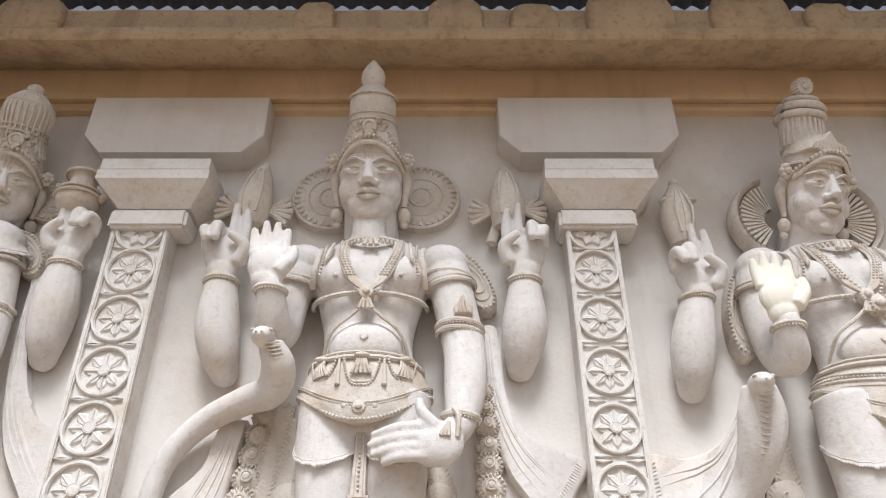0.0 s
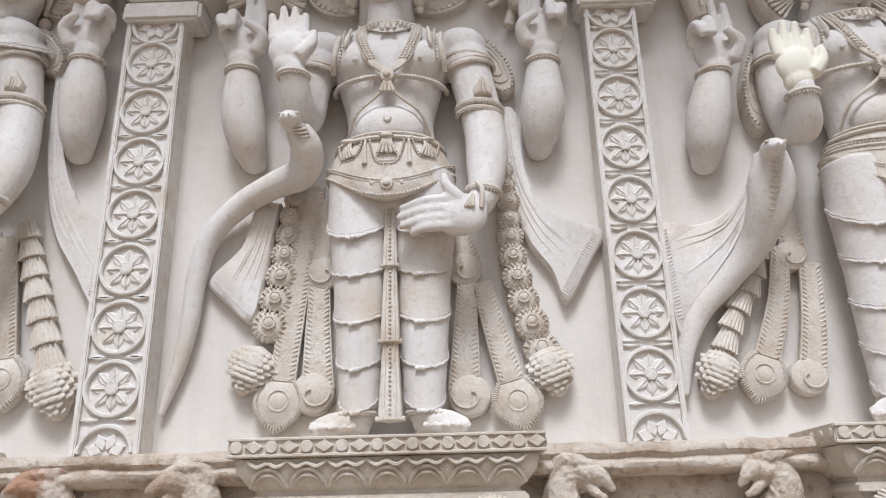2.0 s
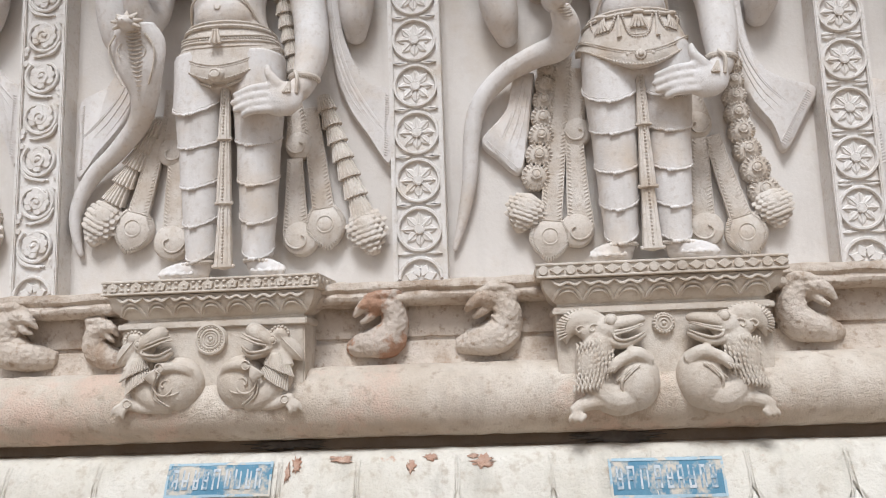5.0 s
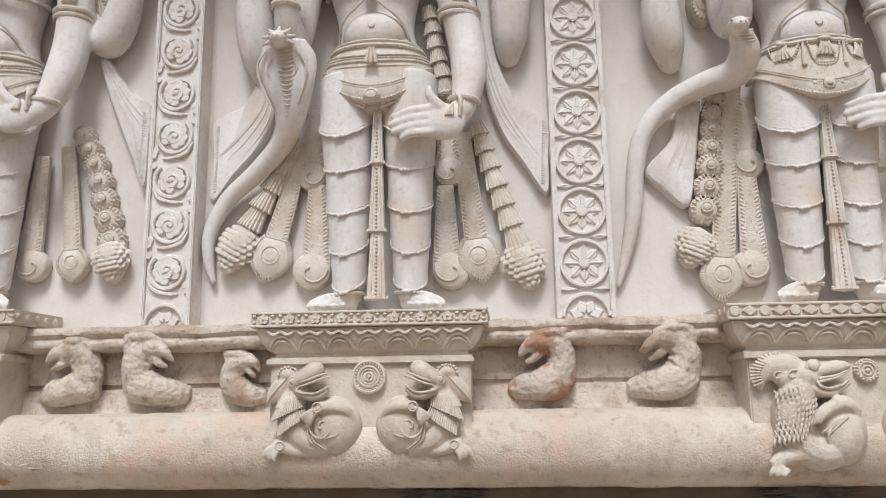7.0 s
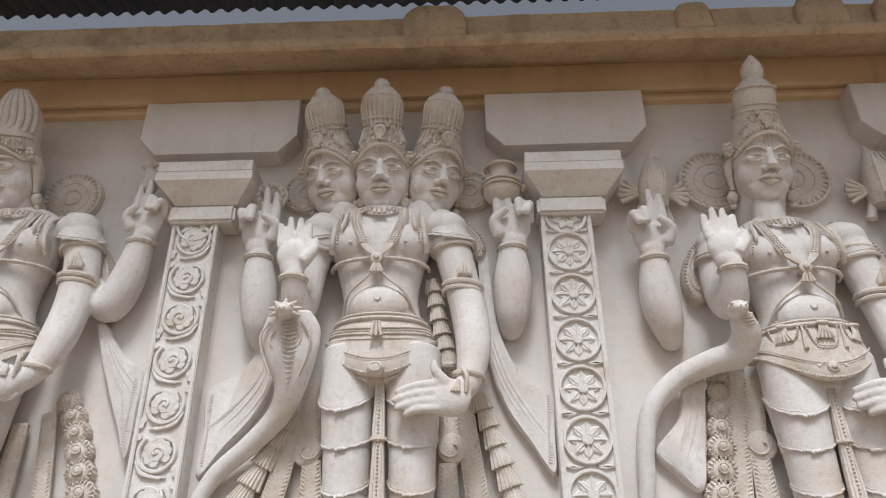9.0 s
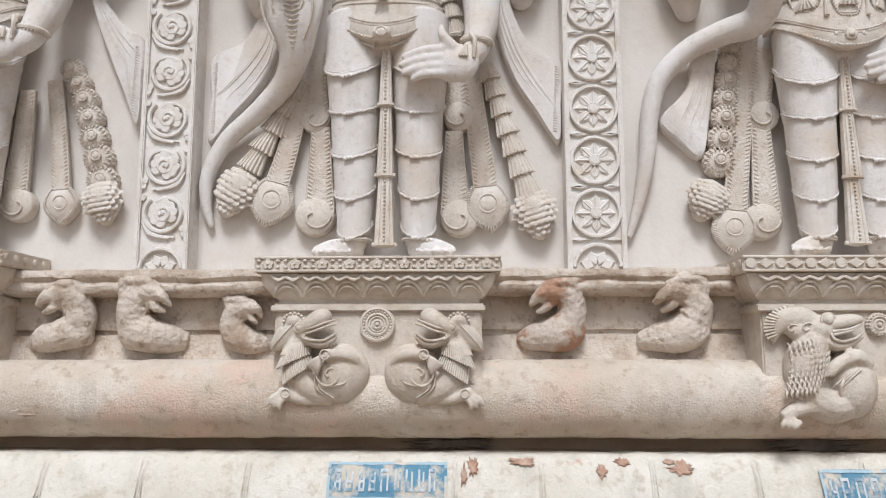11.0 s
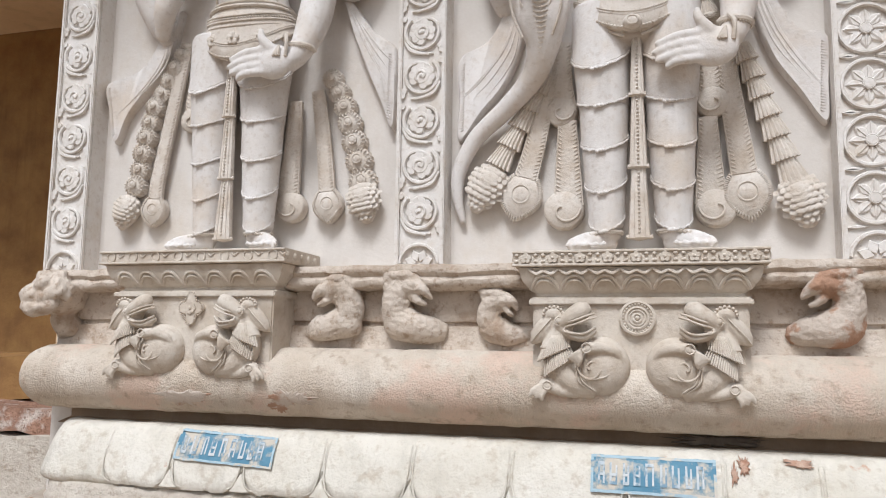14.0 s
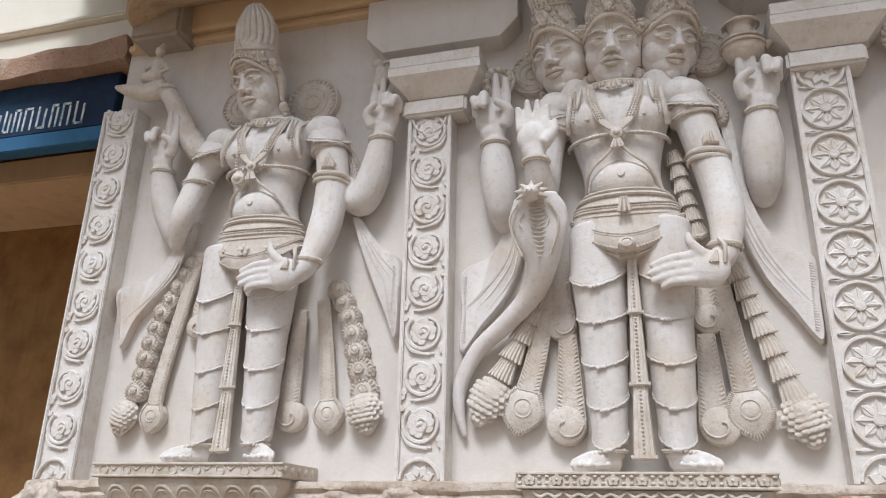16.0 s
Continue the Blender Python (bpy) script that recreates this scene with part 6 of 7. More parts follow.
        for u in arm.get("bangles", ()):
            i = int(u)
            t = u - i
            at = np.array(pts[i]) * (1 - t) + np.array(pts[i + 1]) * t
            r = rs[i] * (1 - t) + rs[i + 1] * t
            bangle(crisp, at, r * 1.06, arm.get("tilt", 0.0), th=0.011)
            if arm.get("plume") and 1 < u < 2:
                q = (at[0] + 0.01, at[1] - r * 1.02, at[2] + 0.02)
                crisp.plate([(q[0] - 0.03, q[2]), (q[0] - 0.034, q[2] + 0.025), (q[0] - 0.012, q[2] + 0.06), (q[0], q[2] + 0.08), (q[0] + 0.012, q[2] + 0.06), (q[0] + 0.034, q[2] + 0.025), (q[0] + 0.03, q[2])], q[1] + 0.04, q[1] - 0.008, 0.006)
                for o in (-1, 0, 1):
                    crisp.tube([(q[0] + o * 0.014, q[1] - 0.009, q[2] + 0.008), (q[0] + o * 0.008, q[1] - 0.009, q[2] + 0.05)], 0.005, n=5, sub=2)
                bangle(crisp, at - np.array((0, 0, 0.026)), r * 1.05, arm.get("tilt", 0.0), th=0.009)
        h = arm.get("hand")
        if h == "up":
            hand_up(A, M(*arm["at"]), arm.get("s", 1.0), arm.get("flip", 1), False)
        elif h == "palm":
            if arm.get("cast"):
                h2 = Clay()
                hand_up(h2, M(*arm["at"]), arm.get("s", 1.0), arm.get("flip", 1), True)
                spec["cast_clay"] = h2.fused(0.0045, 2)
            else:
                hand_up(A, M(*arm["at"]), arm.get("s", 1.0), arm.get("flip", 1), True)
                q = M(*arm["at"])
                crisp.ring((q[0], q[2]), 0.014, 0.0025, q[1] - 0.028, n=14, m=4)
        elif h == "rest":
            x, y, z = M(*arm["at"])
            hx, hz = x + 0.035, z - 0.012
            A.ball((hx, y, hz), (0.088, 0.038, 0.074), 18, 12)
            for zk, zt, ln in ((0.050, 0.020, 0.195), (0.018, -0.012, 0.205), (-0.014, -0.042, 0.195), (-0.044, -0.068, 0.160)):
                A.tube([(hx - 0.035, y - 0.014, hz + zk), (hx - 0.115, y - 0.026, hz + zk * 0.55 + zt * 0.45 + 0.004), (hx - ln, y - 0.012, hz + zt)], [0.0185, 0.0165, 0.0115], n=10)
            A.tube([(hx - 0.005, y - 0.014, hz + 0.050), (hx - 0.045, y - 0.024, hz + 0.095), (hx - 0.052, y - 0.020, hz + 0.135)], [0.024, 0.019, 0.012], n=9)
            crisp.tube([(x + 0.09, y - 0.005, z + 0.10), (x + 0.105, y - 0.03, z + 0.06), (x + 0.10, y - 0.025, z + 0.0)], 0.008, n=6)
            for o in (-1, 0, 1):
                crisp.tube([(x + 0.075, y - 0.034, z + 0.045), (x + 0.062 + o * 0.012, y - 0.038, z + 0.0)], [0.005, 0.007], n=6, sub=2)
    for at, s, yaw, crown in spec["heads"]:
        hx = at[0] if abs(yaw) < 22 else at[0] * 0.8
        A.tube([P(hx * 0.7, 0.02, 3.12), W(hx, 0.015, 3.22), W(hx, 0.01, 3.32)], [(0.085, 0.085), (0.070, 0.075), (0.068, 0.07)], n=14)
    body = soft.fused(0.0068, 3)
    # heads
    hs = Clay()
    for at, s, yaw, crown in spec["heads"]:
        carved_head(hs, crisp, W(*at), s, yaw, crown)
    # halo discs beside the head
    for u, z, r, teeth in spec.get("halos", ()):
        x, zz = Q(u, z)
        crisp.disc((x, zz), r, BACK + 0.01, 0.078, n=44)
        crisp.ring((x, zz), r * 0.94, r * 0.05, 0.078, n=40, m=7)
        for k in range(teeth):
            a = 2 * math.pi * k / teeth
            crisp.tube([(x + r * 0.90 * math.cos(a), 0.076, zz + r * 0.90 * math.sin(a)), (x + r * 0.74 * math.cos(a), 0.080, zz + r * 0.74 * math.sin(a))], [(r * 0.075, 0.012), (0.001, 0.004)], n=6, sub=2)
        crisp.ring((x, zz), r * 0.56, 0.004, 0.077, n=30, m=5)
        crisp.ring((x, zz), r * 0.28, 0.006, 0.077, n=24, m=6)
    if spec.get("fan_halo"):
        for sx in (-1, 1):
            for k in range(16):
                a = -0.9 + 2.1 * k / 15
                x0, z0 = Q(sx * 0.105 + spec["heads"][0][0][0], 3.34)
                crisp.tube([(x0 + sx * 0.06 * math.cos(a), 0.05, z0 + 0.06 * math.sin(a)), (x0 + sx * 0.155 * math.cos(a), 0.04, z0 + 0.165 * math.sin(a))], [(0.007, 0.02), (0.012, 0.03)], n=6, sub=2)
            x0, z0 = Q(sx * 0.105 + spec["heads"][0][0][0], 3.34)
            crisp.tube([(x0 + sx * 0.175 * math.cos(a), 0.05, z0 + 0.185 * math.sin(a)) for a in np.linspace(-1.0, 1.3, 14)], [(0.016, 0.05)] * 14, n=8, sub=1)
    # shoulder plates
    for pl in spec.get("plates", ()):
        o = smooth_path([(*Q(u, z), 0) for u, z in pl] + [(*Q(*pl[0]), 0)], 5)[:-1, :2]
        crisp.plate(o, BACK + 0.01, 0.045, 0.012)
        c0 = o.mean(0)
        crisp.beads([(q[0], 0.044, q[1]) for q in c0 + (o - c0) * 0.88], 0.007, 0.017, sub=2)
        for sc in (0.66, 0.42):
            g = c0 + (o - c0) * sc
            crisp.tube(np.c_[g[:, 0], np.full(len(g), 0.044), g[:, 1]], [0.005] * len(g), n=5, sub=1)
    # cobra
    if spec.get("cobra"):
        s = spec["cobra"]
        K = Clay()
        K.tube([W(*j) for j in s["body"]], s["r"], n=16, sub=6)
        hx, hy, hz = W(*s["head"])
        K.ball((hx, hy, hz), (0.040, 0.05, 0.030), 16, 10)
        K.ball((hx, hy - 0.035, hz - 0.014), (0.026, 0.03, 0.018), 14, 10)
        cloth.join(K.fused(0.006, 2))
        for sx in (-1, 1):
            crisp.ball((hx + sx * 0.027, hy - 0.028, hz + 0.010), (0.009, 0.010, 0.007), 8, 6)
            crisp.ball((hx + sx * 0.009, hy - 0.063, hz - 0.012), 0.004, 6, 4)
        if s.get("hood"):
            # ragged brow crest and the rim of the hood
            for a in np.linspace(-0.5, math.pi + 0.5, 7):
                crisp.tube([(hx + 0.03 * math.cos(a), hy - 0.01, hz + 0.022 * math.sin(a)), (hx + 0.068 * math.cos(a), hy - 0.004, hz + 0.050 * math.sin(a))], [0.014, 0.004], n=7, sub=3)
            for sx in (-1, 1):
                crisp.tube([(hx + sx * 0.062, hy + 0.025, hz - 0.035), (hx + sx * 0.094, hy + 0.035, hz - 0.085), (hx + sx * 0.088, hy + 0.055, hz - 0.15), (hx + sx * 0.056, hy + 0.08, hz - 0.23)], 0.005, n=6)
                crisp.tube([(hx + sx * 0.040, hy + 0.035, hz - 0.07), (hx + sx * 0.060, hy + 0.038, hz - 0.095), (hx + sx * 0.050, hy + 0.045, hz - 0.125)], 0.003, n=5)
        n = s.get("ribs", 0)
        b = smooth_path([W(*j) for j in s["body"]], 12)
        for k in range(n):
            q = b[2 + k * 2]
            w = s["ribw"] * (1 - 0.5 * k / n)
            dd = s["ribd"]
            crisp.tube([(q[0] - w, q[1] - dd * 0.8, q[2] + 0.004), (q[0], q[1] - dd, q[2] - 0.006), (q[0] + w, q[1] - dd * 0.8, q[2] + 0.004)], 0.0038, n=5)
    for pts, r0, r1, style, cone in spec.get("garlands", ()):
        garland(crisp, [Q(*p) for p in pts], r0, r1, style, cone, 0.075)
    for pts, w0, w1, end in spec.get("streamers", ()):
        streamer(crisp, [Q(*p) for p in pts], w0, w1, 0.075, end)
    for outline, folds, fringe in spec.get("scarves", ()):
        o = [Q(*p) for p in outline]
        if fringe:
            fringe = (Q(*fringe[0]), Q(*fringe[1]), fringe[2])
        scarf(cloth, o, 0.062, [[Q(*p) for p in f] for f in folds], fringe)
    for extra in spec.get("extras", ()):
        extra(crisp, W)
    n0 = len(body.f) + len(hs.f) + len(cloth.f)
    whole = body.join(hs).join(cloth).join(crisp)
    n1 = len(whole.f)
    if spec.get("cast_clay"):
        whole.join(spec["cast_clay"])
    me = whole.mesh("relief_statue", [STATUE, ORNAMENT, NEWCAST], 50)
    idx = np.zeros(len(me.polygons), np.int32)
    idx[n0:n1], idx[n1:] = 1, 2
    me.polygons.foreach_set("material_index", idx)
    return tagged(new("relief_statue", me), label, "statue", "relief figures on the wall")


# things held aloft
def winged_bud(u, z, s=1.0, tilt=0.0):
    def make(c, P):
        def q(a, y, b):
            ca, sa = math.cos(tilt), math.sin(tilt)
            return P(u + (a * ca - b * sa) * s, y, z + (a * sa + b * ca) * s)
        c.tube([q(0, 0.05, -0.10), q(0, 0.03, -0.02), q(0, 0.03, 0.07), q(0, 0.05, 0.16)], [0.052 * s, 0.060 * s, 0.042 * s, 0.008], n=14)
        for o in (-0.5, 0.5):
            c.tube([q(o * 0.05, -0.02, -0.08), q(o * 0.06, -0.035, 0.0), q(o * 0.03, -0.015, 0.09)], 0.006, n=6)
        c.beads([q(0, -0.022, -0.09), q(0, -0.035, 0.0), q(0, -0.01, 0.1)], 0.007, 0.016)
        for sx in (-1, 1):
            for k in range(5):
                a = -0.5 + 0.32 * k
                c.tube([q(sx * 0.045, 0.04, -0.045), q(sx * (0.045 + 0.085 * math.cos(a)), 0.045, -0.045 + 0.085 * math.sin(a))], [(0.010, 0.012), (0.012, 0.010)], n=7, sub=3)
            c.tube([q(sx * 0.03, 0.06, -0.06), q(sx * 0.06, 0.07, -0.15)], [0.018, 0.024], n=8, sub=3)
    return make


def pot(u, z):
    def make(c, P):
        c.ball(P(u, 0.0, z), (0.085, 0.08, 0.072), 20, 14)
        c.tube([P(u, 0.0, z + 0.055), P(u, 0.0, z + 0.10), P(u, 0.0, z + 0.125)], [0.055, 0.050, 0.068], n=18)
        for dz, r in ((0.005, 0.089), (0.03, 0.084), (0.115, 0.072)):
            q = P(u, 0.0, z + dz)
            bangle(c, q, r, 0, 20, 0.006, False)
        c.tube([P(u + 0.08, 0, z + 0.0), P(u + 0.115, 0, z + 0.03), P(u + 0.125, 0, z + 0.07)], [0.02, 0.016, 0.018], n=9)
    return make


def rosary(u, z):
    def make(c, P):
        x, y, zz = P(u, 0.03, z)
        c.ring((x, zz), 0.070, 0.012, y, n=28, m=8)
        for k in range(12):
            a = k * math.pi / 6
            c.ball((x + 0.055 * math.cos(a), y - 0.01, zz + 0.055 * math.sin(a)), 0.0165, 10, 7)
    return make


def flame(u, z):
    def make(c, P):
        c.tube([P(u, 0.04, z - 0.08), P(u - 0.01, 0.03, z + 0.03), P(u, 0.04, z + 0.14), P(u, 0.04, z + 0.20)], [0.05, 0.066, 0.052, 0.02], n=14)
        for o in (-0.02, 0.0, 0.02):
            c.tube([P(u + o, -0.02, z - 0.06), P(u + o * 1.6, -0.035, z + 0.04), P(u + o * 0.6, -0.012, z + 0.14)], 0.006, n=6)
        for sx in (-1, 1):
            c.ball(P(u + sx * 0.055, 0.02, z + 0.115), (0.022, 0.02, 0.012), 10, 7)
        c.ball(P(u, 0.03, z + 0.21), (0.02, 0.02, 0.016), 10, 7)
    return make


def deer(u, z):
    def make(c, P):
        L = Clay()
        L.tube([P(u - 0.02, 0.02, z), P(u + 0.01, 0.01, z + 0.06), P(u + 0.005, 0.0, z + 0.11)], [0.035, 0.04, 0.028], n=12)
        L.ball(P(u - 0.01, -0.01, z + 0.135), (0.03, 0.03, 0.022), 12, 9)
        L.tube([P(u - 0.01, 0.0, z + 0.15), P(u - 0.045, 0.01, z + 0.165)], [0.012, 0.006], n=8, sub=2)
        L.tube([P(u + 0.02, 0.0, z + 0.15), P(u + 0.05, 0.01, z + 0.16)], [0.012, 0.006], n=8, sub=2)
        for o in (-0.02, 0.015):
            L.tube([P(u + o, 0.0, z + 0.02), P(u + o * 1.3, -0.01, z - 0.05)], [0.014, 0.010], n=8, sub=2)
        c.join(L.fused(0.006, 1))
    return make


def common_arms():
    return [
        dict(j=((-0.508, 0.075, 2.69), (-0.525, 0.04, 2.755), (-0.545, 0.02, 2.86), (-0.550, 0.0, 3.00), (-0.550, -0.01, 3.06)), r=(0.050, 0.072, 0.080, 0.060, 0.044), rear=True, bangles=(3.3,), hand="up", at=(-0.552, -0.02, 3.125), s=1.38, flip=1),
        dict(j=((0.535, 0.075, 2.71), (0.544, 0.04, 2.77), (0.555, 0.02, 2.86), (0.560, 0.0, 3.00), (0.560, -0.01, 3.06)), r=(0.050, 0.072, 0.082, 0.060, 0.044), rear=True, bangles=(3.3,), hand="up", at=(0.567, -0.02, 3.125), s=1.38, flip=-1),
        dict(j=((-0.27, 0.01, 3.09), (-0.295, 0.0, 2.93), (-0.30, -0.04, 2.80), (-0.305, -0.14, 2.77), (-0.31, -0.21, 2.85), (-0.315, -0.225, 2.90)), r=(0.080, 0.073, 0.066, 0.062, 0.048, 0.040), bangles=(0.5, 4.2), hand="palm", at=(-0.330, -0.23, 2.955), s=1.22, flip=1),
        dict(j=((0.27, 0.01, 3.09), (0.305, 0.0, 2.92), (0.335, -0.02, 2.74), (0.335, -0.06, 2.58), (0.315, -0.11, 2.44), (0.27, -0.14, 2.385)), r=(0.082, 0.078, 0.074, 0.070, 0.050, 0.045), bangles=(0.35, 1.55, 3.85), tilt=-0.006, plume=True, hand="rest", at=(0.205, -0.155, 2.375)),
    ]


# the crowned figure with a side-winding cobra
figure(-0.262, 1.705, 1.0, 1.0, dict(
    heads=[((-0.022, -0.02, 3.455), 1.0, 0, "tall")],
    halos=((-0.195, 3.468, 0.162, 32), (0.172, 3.468, 0.162, 32)),
    arms=common_arms(),
    plates=(((0.26, 3.22), (0.36, 3.17), (0.44, 3.06), (0.46, 2.95), (0.40, 2.93), (0.33, 3.03)), ((-0.26, 3.20), (-0.36, 3.12), (-0.42, 2.98), (-0.40, 2.86), (-0.33, 2.86), (-0.29, 3.0))),
    cobra=dict(head=(-0.318, -0.20, 2.70), body=((-0.30, -0.16, 2.69), (-0.275, -0.12, 2.63), (-0.30, -0.06, 2.575), (-0.40, -0.01, 2.555), (-0.53, 0.03, 2.50), (-0.635, 0.05, 2.39), (-0.675, 0.06, 2.25), (-0.69, 0.07, 2.08), (-0.72, 0.08, 1.93), (-0.765, 0.085, 1.78)),
               r=(0.042, 0.056, 0.057, 0.049, 0.043, 0.039, 0.036, 0.032, 0.025, 0.011), ribs=12, ribw=0.030, ribd=0.055),
    garlands=((((-0.345, 2.53), (-0.365, 2.40), (-0.385, 2.24), (-0.415, 2.07), (-0.445, 1.985)), 0.034, 0.052, "flower", 0.15),
              (((0.402, 2.62), (0.415, 2.48), (0.415, 2.33), (0.435, 2.18), (0.475, 2.03), (0.500, 1.955)), 0.030, 0.050, "flower", 0.15)),
    streamers=((((-0.275, 2.58), (-0.315, 2.30), (-0.365, 1.88)), 0.026, 0.034, "leaf"),
               (((-0.215, 2.52), (-0.245, 2.33), (-0.25, 2.26)), 0.030, 0.036, 1), (((-0.25, 2.22), (-0.25, 2.02), (-0.245, 1.85)), 0.026, 0.042, -1),
               (((0.23, 2.40), (0.255, 2.30), (0.262, 2.26)), 0.028, 0.036, -1), (((0.255, 2.22), (0.245, 2.02), (0.235, 1.83)), 0.022, 0.042, 1),
               (((0.305, 2.20), (0.345, 2.03), (0.390, 1.86)), 0.024, 0.034, "leaf")),
    scarves=((((0.395, 2.88), (0.455, 2.86), (0.475, 2.62), (0.53, 2.49), (0.62, 2.42), (0.74, 2.375), (0.69, 2.27), (0.595, 2.12), (0.55, 2.23), (0.47, 2.35), (0.425, 2.55)),
              (((0.43, 2.85), (0.45, 2.62), (0.52, 2.44), (0.62, 2.32)), ((0.41, 2.80), (0.44, 2.55), (0.50, 2.38), (0.57, 2.28))), ((0.70, 2.37), (0.575, 2.16), (0.035, -0.022))),
             (((-0.40, 2.52), (-0.48, 2.52), (-0.53, 2.36), (-0.635, 2.235), (-0.57, 2.15), (-0.48, 2.085), (-0.44, 2.25)),
              (((-0.45, 2.50), (-0.50, 2.35), (-0.56, 2.22)), ((-0.43, 2.45), (-0.46, 2.30), (-0.50, 2.17))), ((-0.61, 2.23), (-0.49, 2.11), (-0.022, -0.025)))),
    extras=(winged_bud(-0.485, 3.43, 1.2, -0.10), winged_bud(0.515, 3.42, 1.2, 0.05)),
), "cream stucco relief of a tall-crowned four-armed deity with a cobra")

# the three-faced figure with a hooded cobra
a1 = common_arms()
a1[0]["j"] = ((-0.495, 0.075, 2.72), (-0.505, 0.04, 2.79), (-0.518, 0.02, 2.92), (-0.524, 0.0, 3.05), (-0.526, -0.01, 3.11))
a1[0]["at"] = (-0.535, -0.02, 3.185)
a1[1]["j"] = ((0.545, 0.075, 2.75), (0.553, 0.04, 2.82), (0.560, 0.02, 2.94), (0.564, 0.0, 3.07), (0.566, -0.01, 3.12))
a1[1]["at"] = (0.572, -0.02, 3.185)
a1[2]["j"] = ((-0.27, 0.01, 3.09), (-0.30, 0.0, 2.92), (-0.31, -0.04, 2.76), (-0.312, -0.14, 2.70), (-0.316, -0.21, 2.77), (-0.318, -0.225, 2.815))
a1[2]["at"] = (-0.322, -0.23, 2.872)
a1[3]["j"] = ((0.285, 0.01, 3.09), (0.325, 0.0, 2.92), (0.365, -0.02, 2.74), (0.385, -0.06, 2.56), (0.36, -0.11, 2.41), (0.32, -0.14, 2.36))
a1[3]["at"] = (0.25, -0.155, 2.352)
figure(-1.968, 1.705, 1.075, 1.0, dict(
    heads=[((0.0, -0.03, 3.45), 0.95, 0, "knob"), ((-0.218, 0.005, 3.455), 0.94, -24, "knob"), ((0.224, 0.005, 3.445), 0.94, 26, "knob")],
    halos=((-0.37, 3.46, 0.105, 24), (0.39, 3.45, 0.105, 24)),
    arms=a1, cape=(-1, 1), belt="buckle", legs=((-0.108, -0.095), (0.145, 0.142)), hip=0.012,
    plates=(((0.30, 3.30), (0.38, 3.26), (0.45, 3.16), (0.44, 3.08), (0.38, 3.08), (0.32, 3.16)), ((-0.28, 3.28), (-0.36, 3.22), (-0.40, 3.11), (-0.36, 3.04), (-0.30, 3.08))),
    cobra=dict(head=(-0.335, -0.22, 2.724), body=((-0.33, -0.17, 2.735), (-0.322, -0.15, 2.66), (-0.318, -0.13, 2.56), (-0.325, -0.08, 2.46), (-0.375, -0.02, 2.37), (-0.49, 0.03, 2.27), (-0.615, 0.055, 2.165), (-0.685, 0.065, 2.03), (-0.69, 0.075, 1.92), (-0.67, 0.085, 1.83)),
               hood=True, r=((0.085, 0.040), (0.118, 0.036), (0.098, 0.038), (0.062, 0.044), (0.047, 0.044), (0.040, 0.038), (0.035, 0.032), (0.030, 0.027), (0.023, 0.022), (0.012, 0.012)), ribs=20, ribw=0.036, ribd=0.044),
    garlands=((((-0.33, 2.41), (-0.43, 2.22), (-0.53, 2.04)), 0.044, 0.052, "tuft", 0.19),
              (((0.40, 2.47), (0.46, 2.27), (0.51, 2.11), (0.56, 1.95)), 0.040, 0.054, "tuft", 0.18), (((0.215, 2.98), (0.245, 2.80), (0.285, 2.60)), 0.036, 0.040, "tuft", 0.04)),
    streamers=((((-0.315, 2.42), (-0.37, 2.15), (-0.412, 2.0)), 0.026, 0.036, "leaf"),
               (((-0.264, 2.54), (-0.268, 2.38), (-0.256, 2.27)), 0.026, 0.036, -1), (((-0.248, 2.22), (-0.246, 2.05), (-0.245, 1.88)), 0.026, 0.046, -1),
               (((0.275, 2.44), (0.285, 2.34), (0.280, 2.27)), 0.026, 0.036, 1), (((0.275, 2.20), (0.276, 2.03), (0.278, 1.87)), 0.024, 0.044, 1),
               (((0.343, 2.42), (0.368, 2.2), (0.395, 1.98)), 0.026, 0.036, "leaf")),
    scarves=((((0.41, 3.13), (0.455, 3.12), (0.48, 2.80), (0.55, 2.58), (0.62, 2.50), (0.70, 2.475), (0.695, 2.30), (0.682, 2.15), (0.60, 2.27), (0.50, 2.43), (0.44, 2.66)),
              (((0.43, 3.1), (0.455, 2.80), (0.52, 2.55), (0.62, 2.37), (0.69, 2.27)), ((0.42, 3.0), (0.445, 2.7), (0.51, 2.48), (0.60, 2.34))), ((0.672, 2.46), (0.660, 2.20), (0.028, -0.008))),
             (((-0.42, 2.88), (-0.46, 2.86), (-0.50, 2.70), (-0.57, 2.58), (-0.69, 2.51), (-0.69, 2.33), (-0.69, 2.16), (-0.60, 2.27), (-0.49, 2.40), (-0.42, 2.60)),
              (((-0.44, 2.74), (-0.50, 2.55), (-0.62, 2.40), (-0.69, 2.34)), ((-0.43, 2.65), (-0.47, 2.48), (-0.58, 2.33))), ((-0.665, 2.49), (-0.668, 2.21), (-0.025, -0.008)))),
    extras=(rosary(-0.518, 3.41), pot(0.532, 3.39)),
), "cream stucco relief of a three-faced four-armed deity with a hooded cobra")

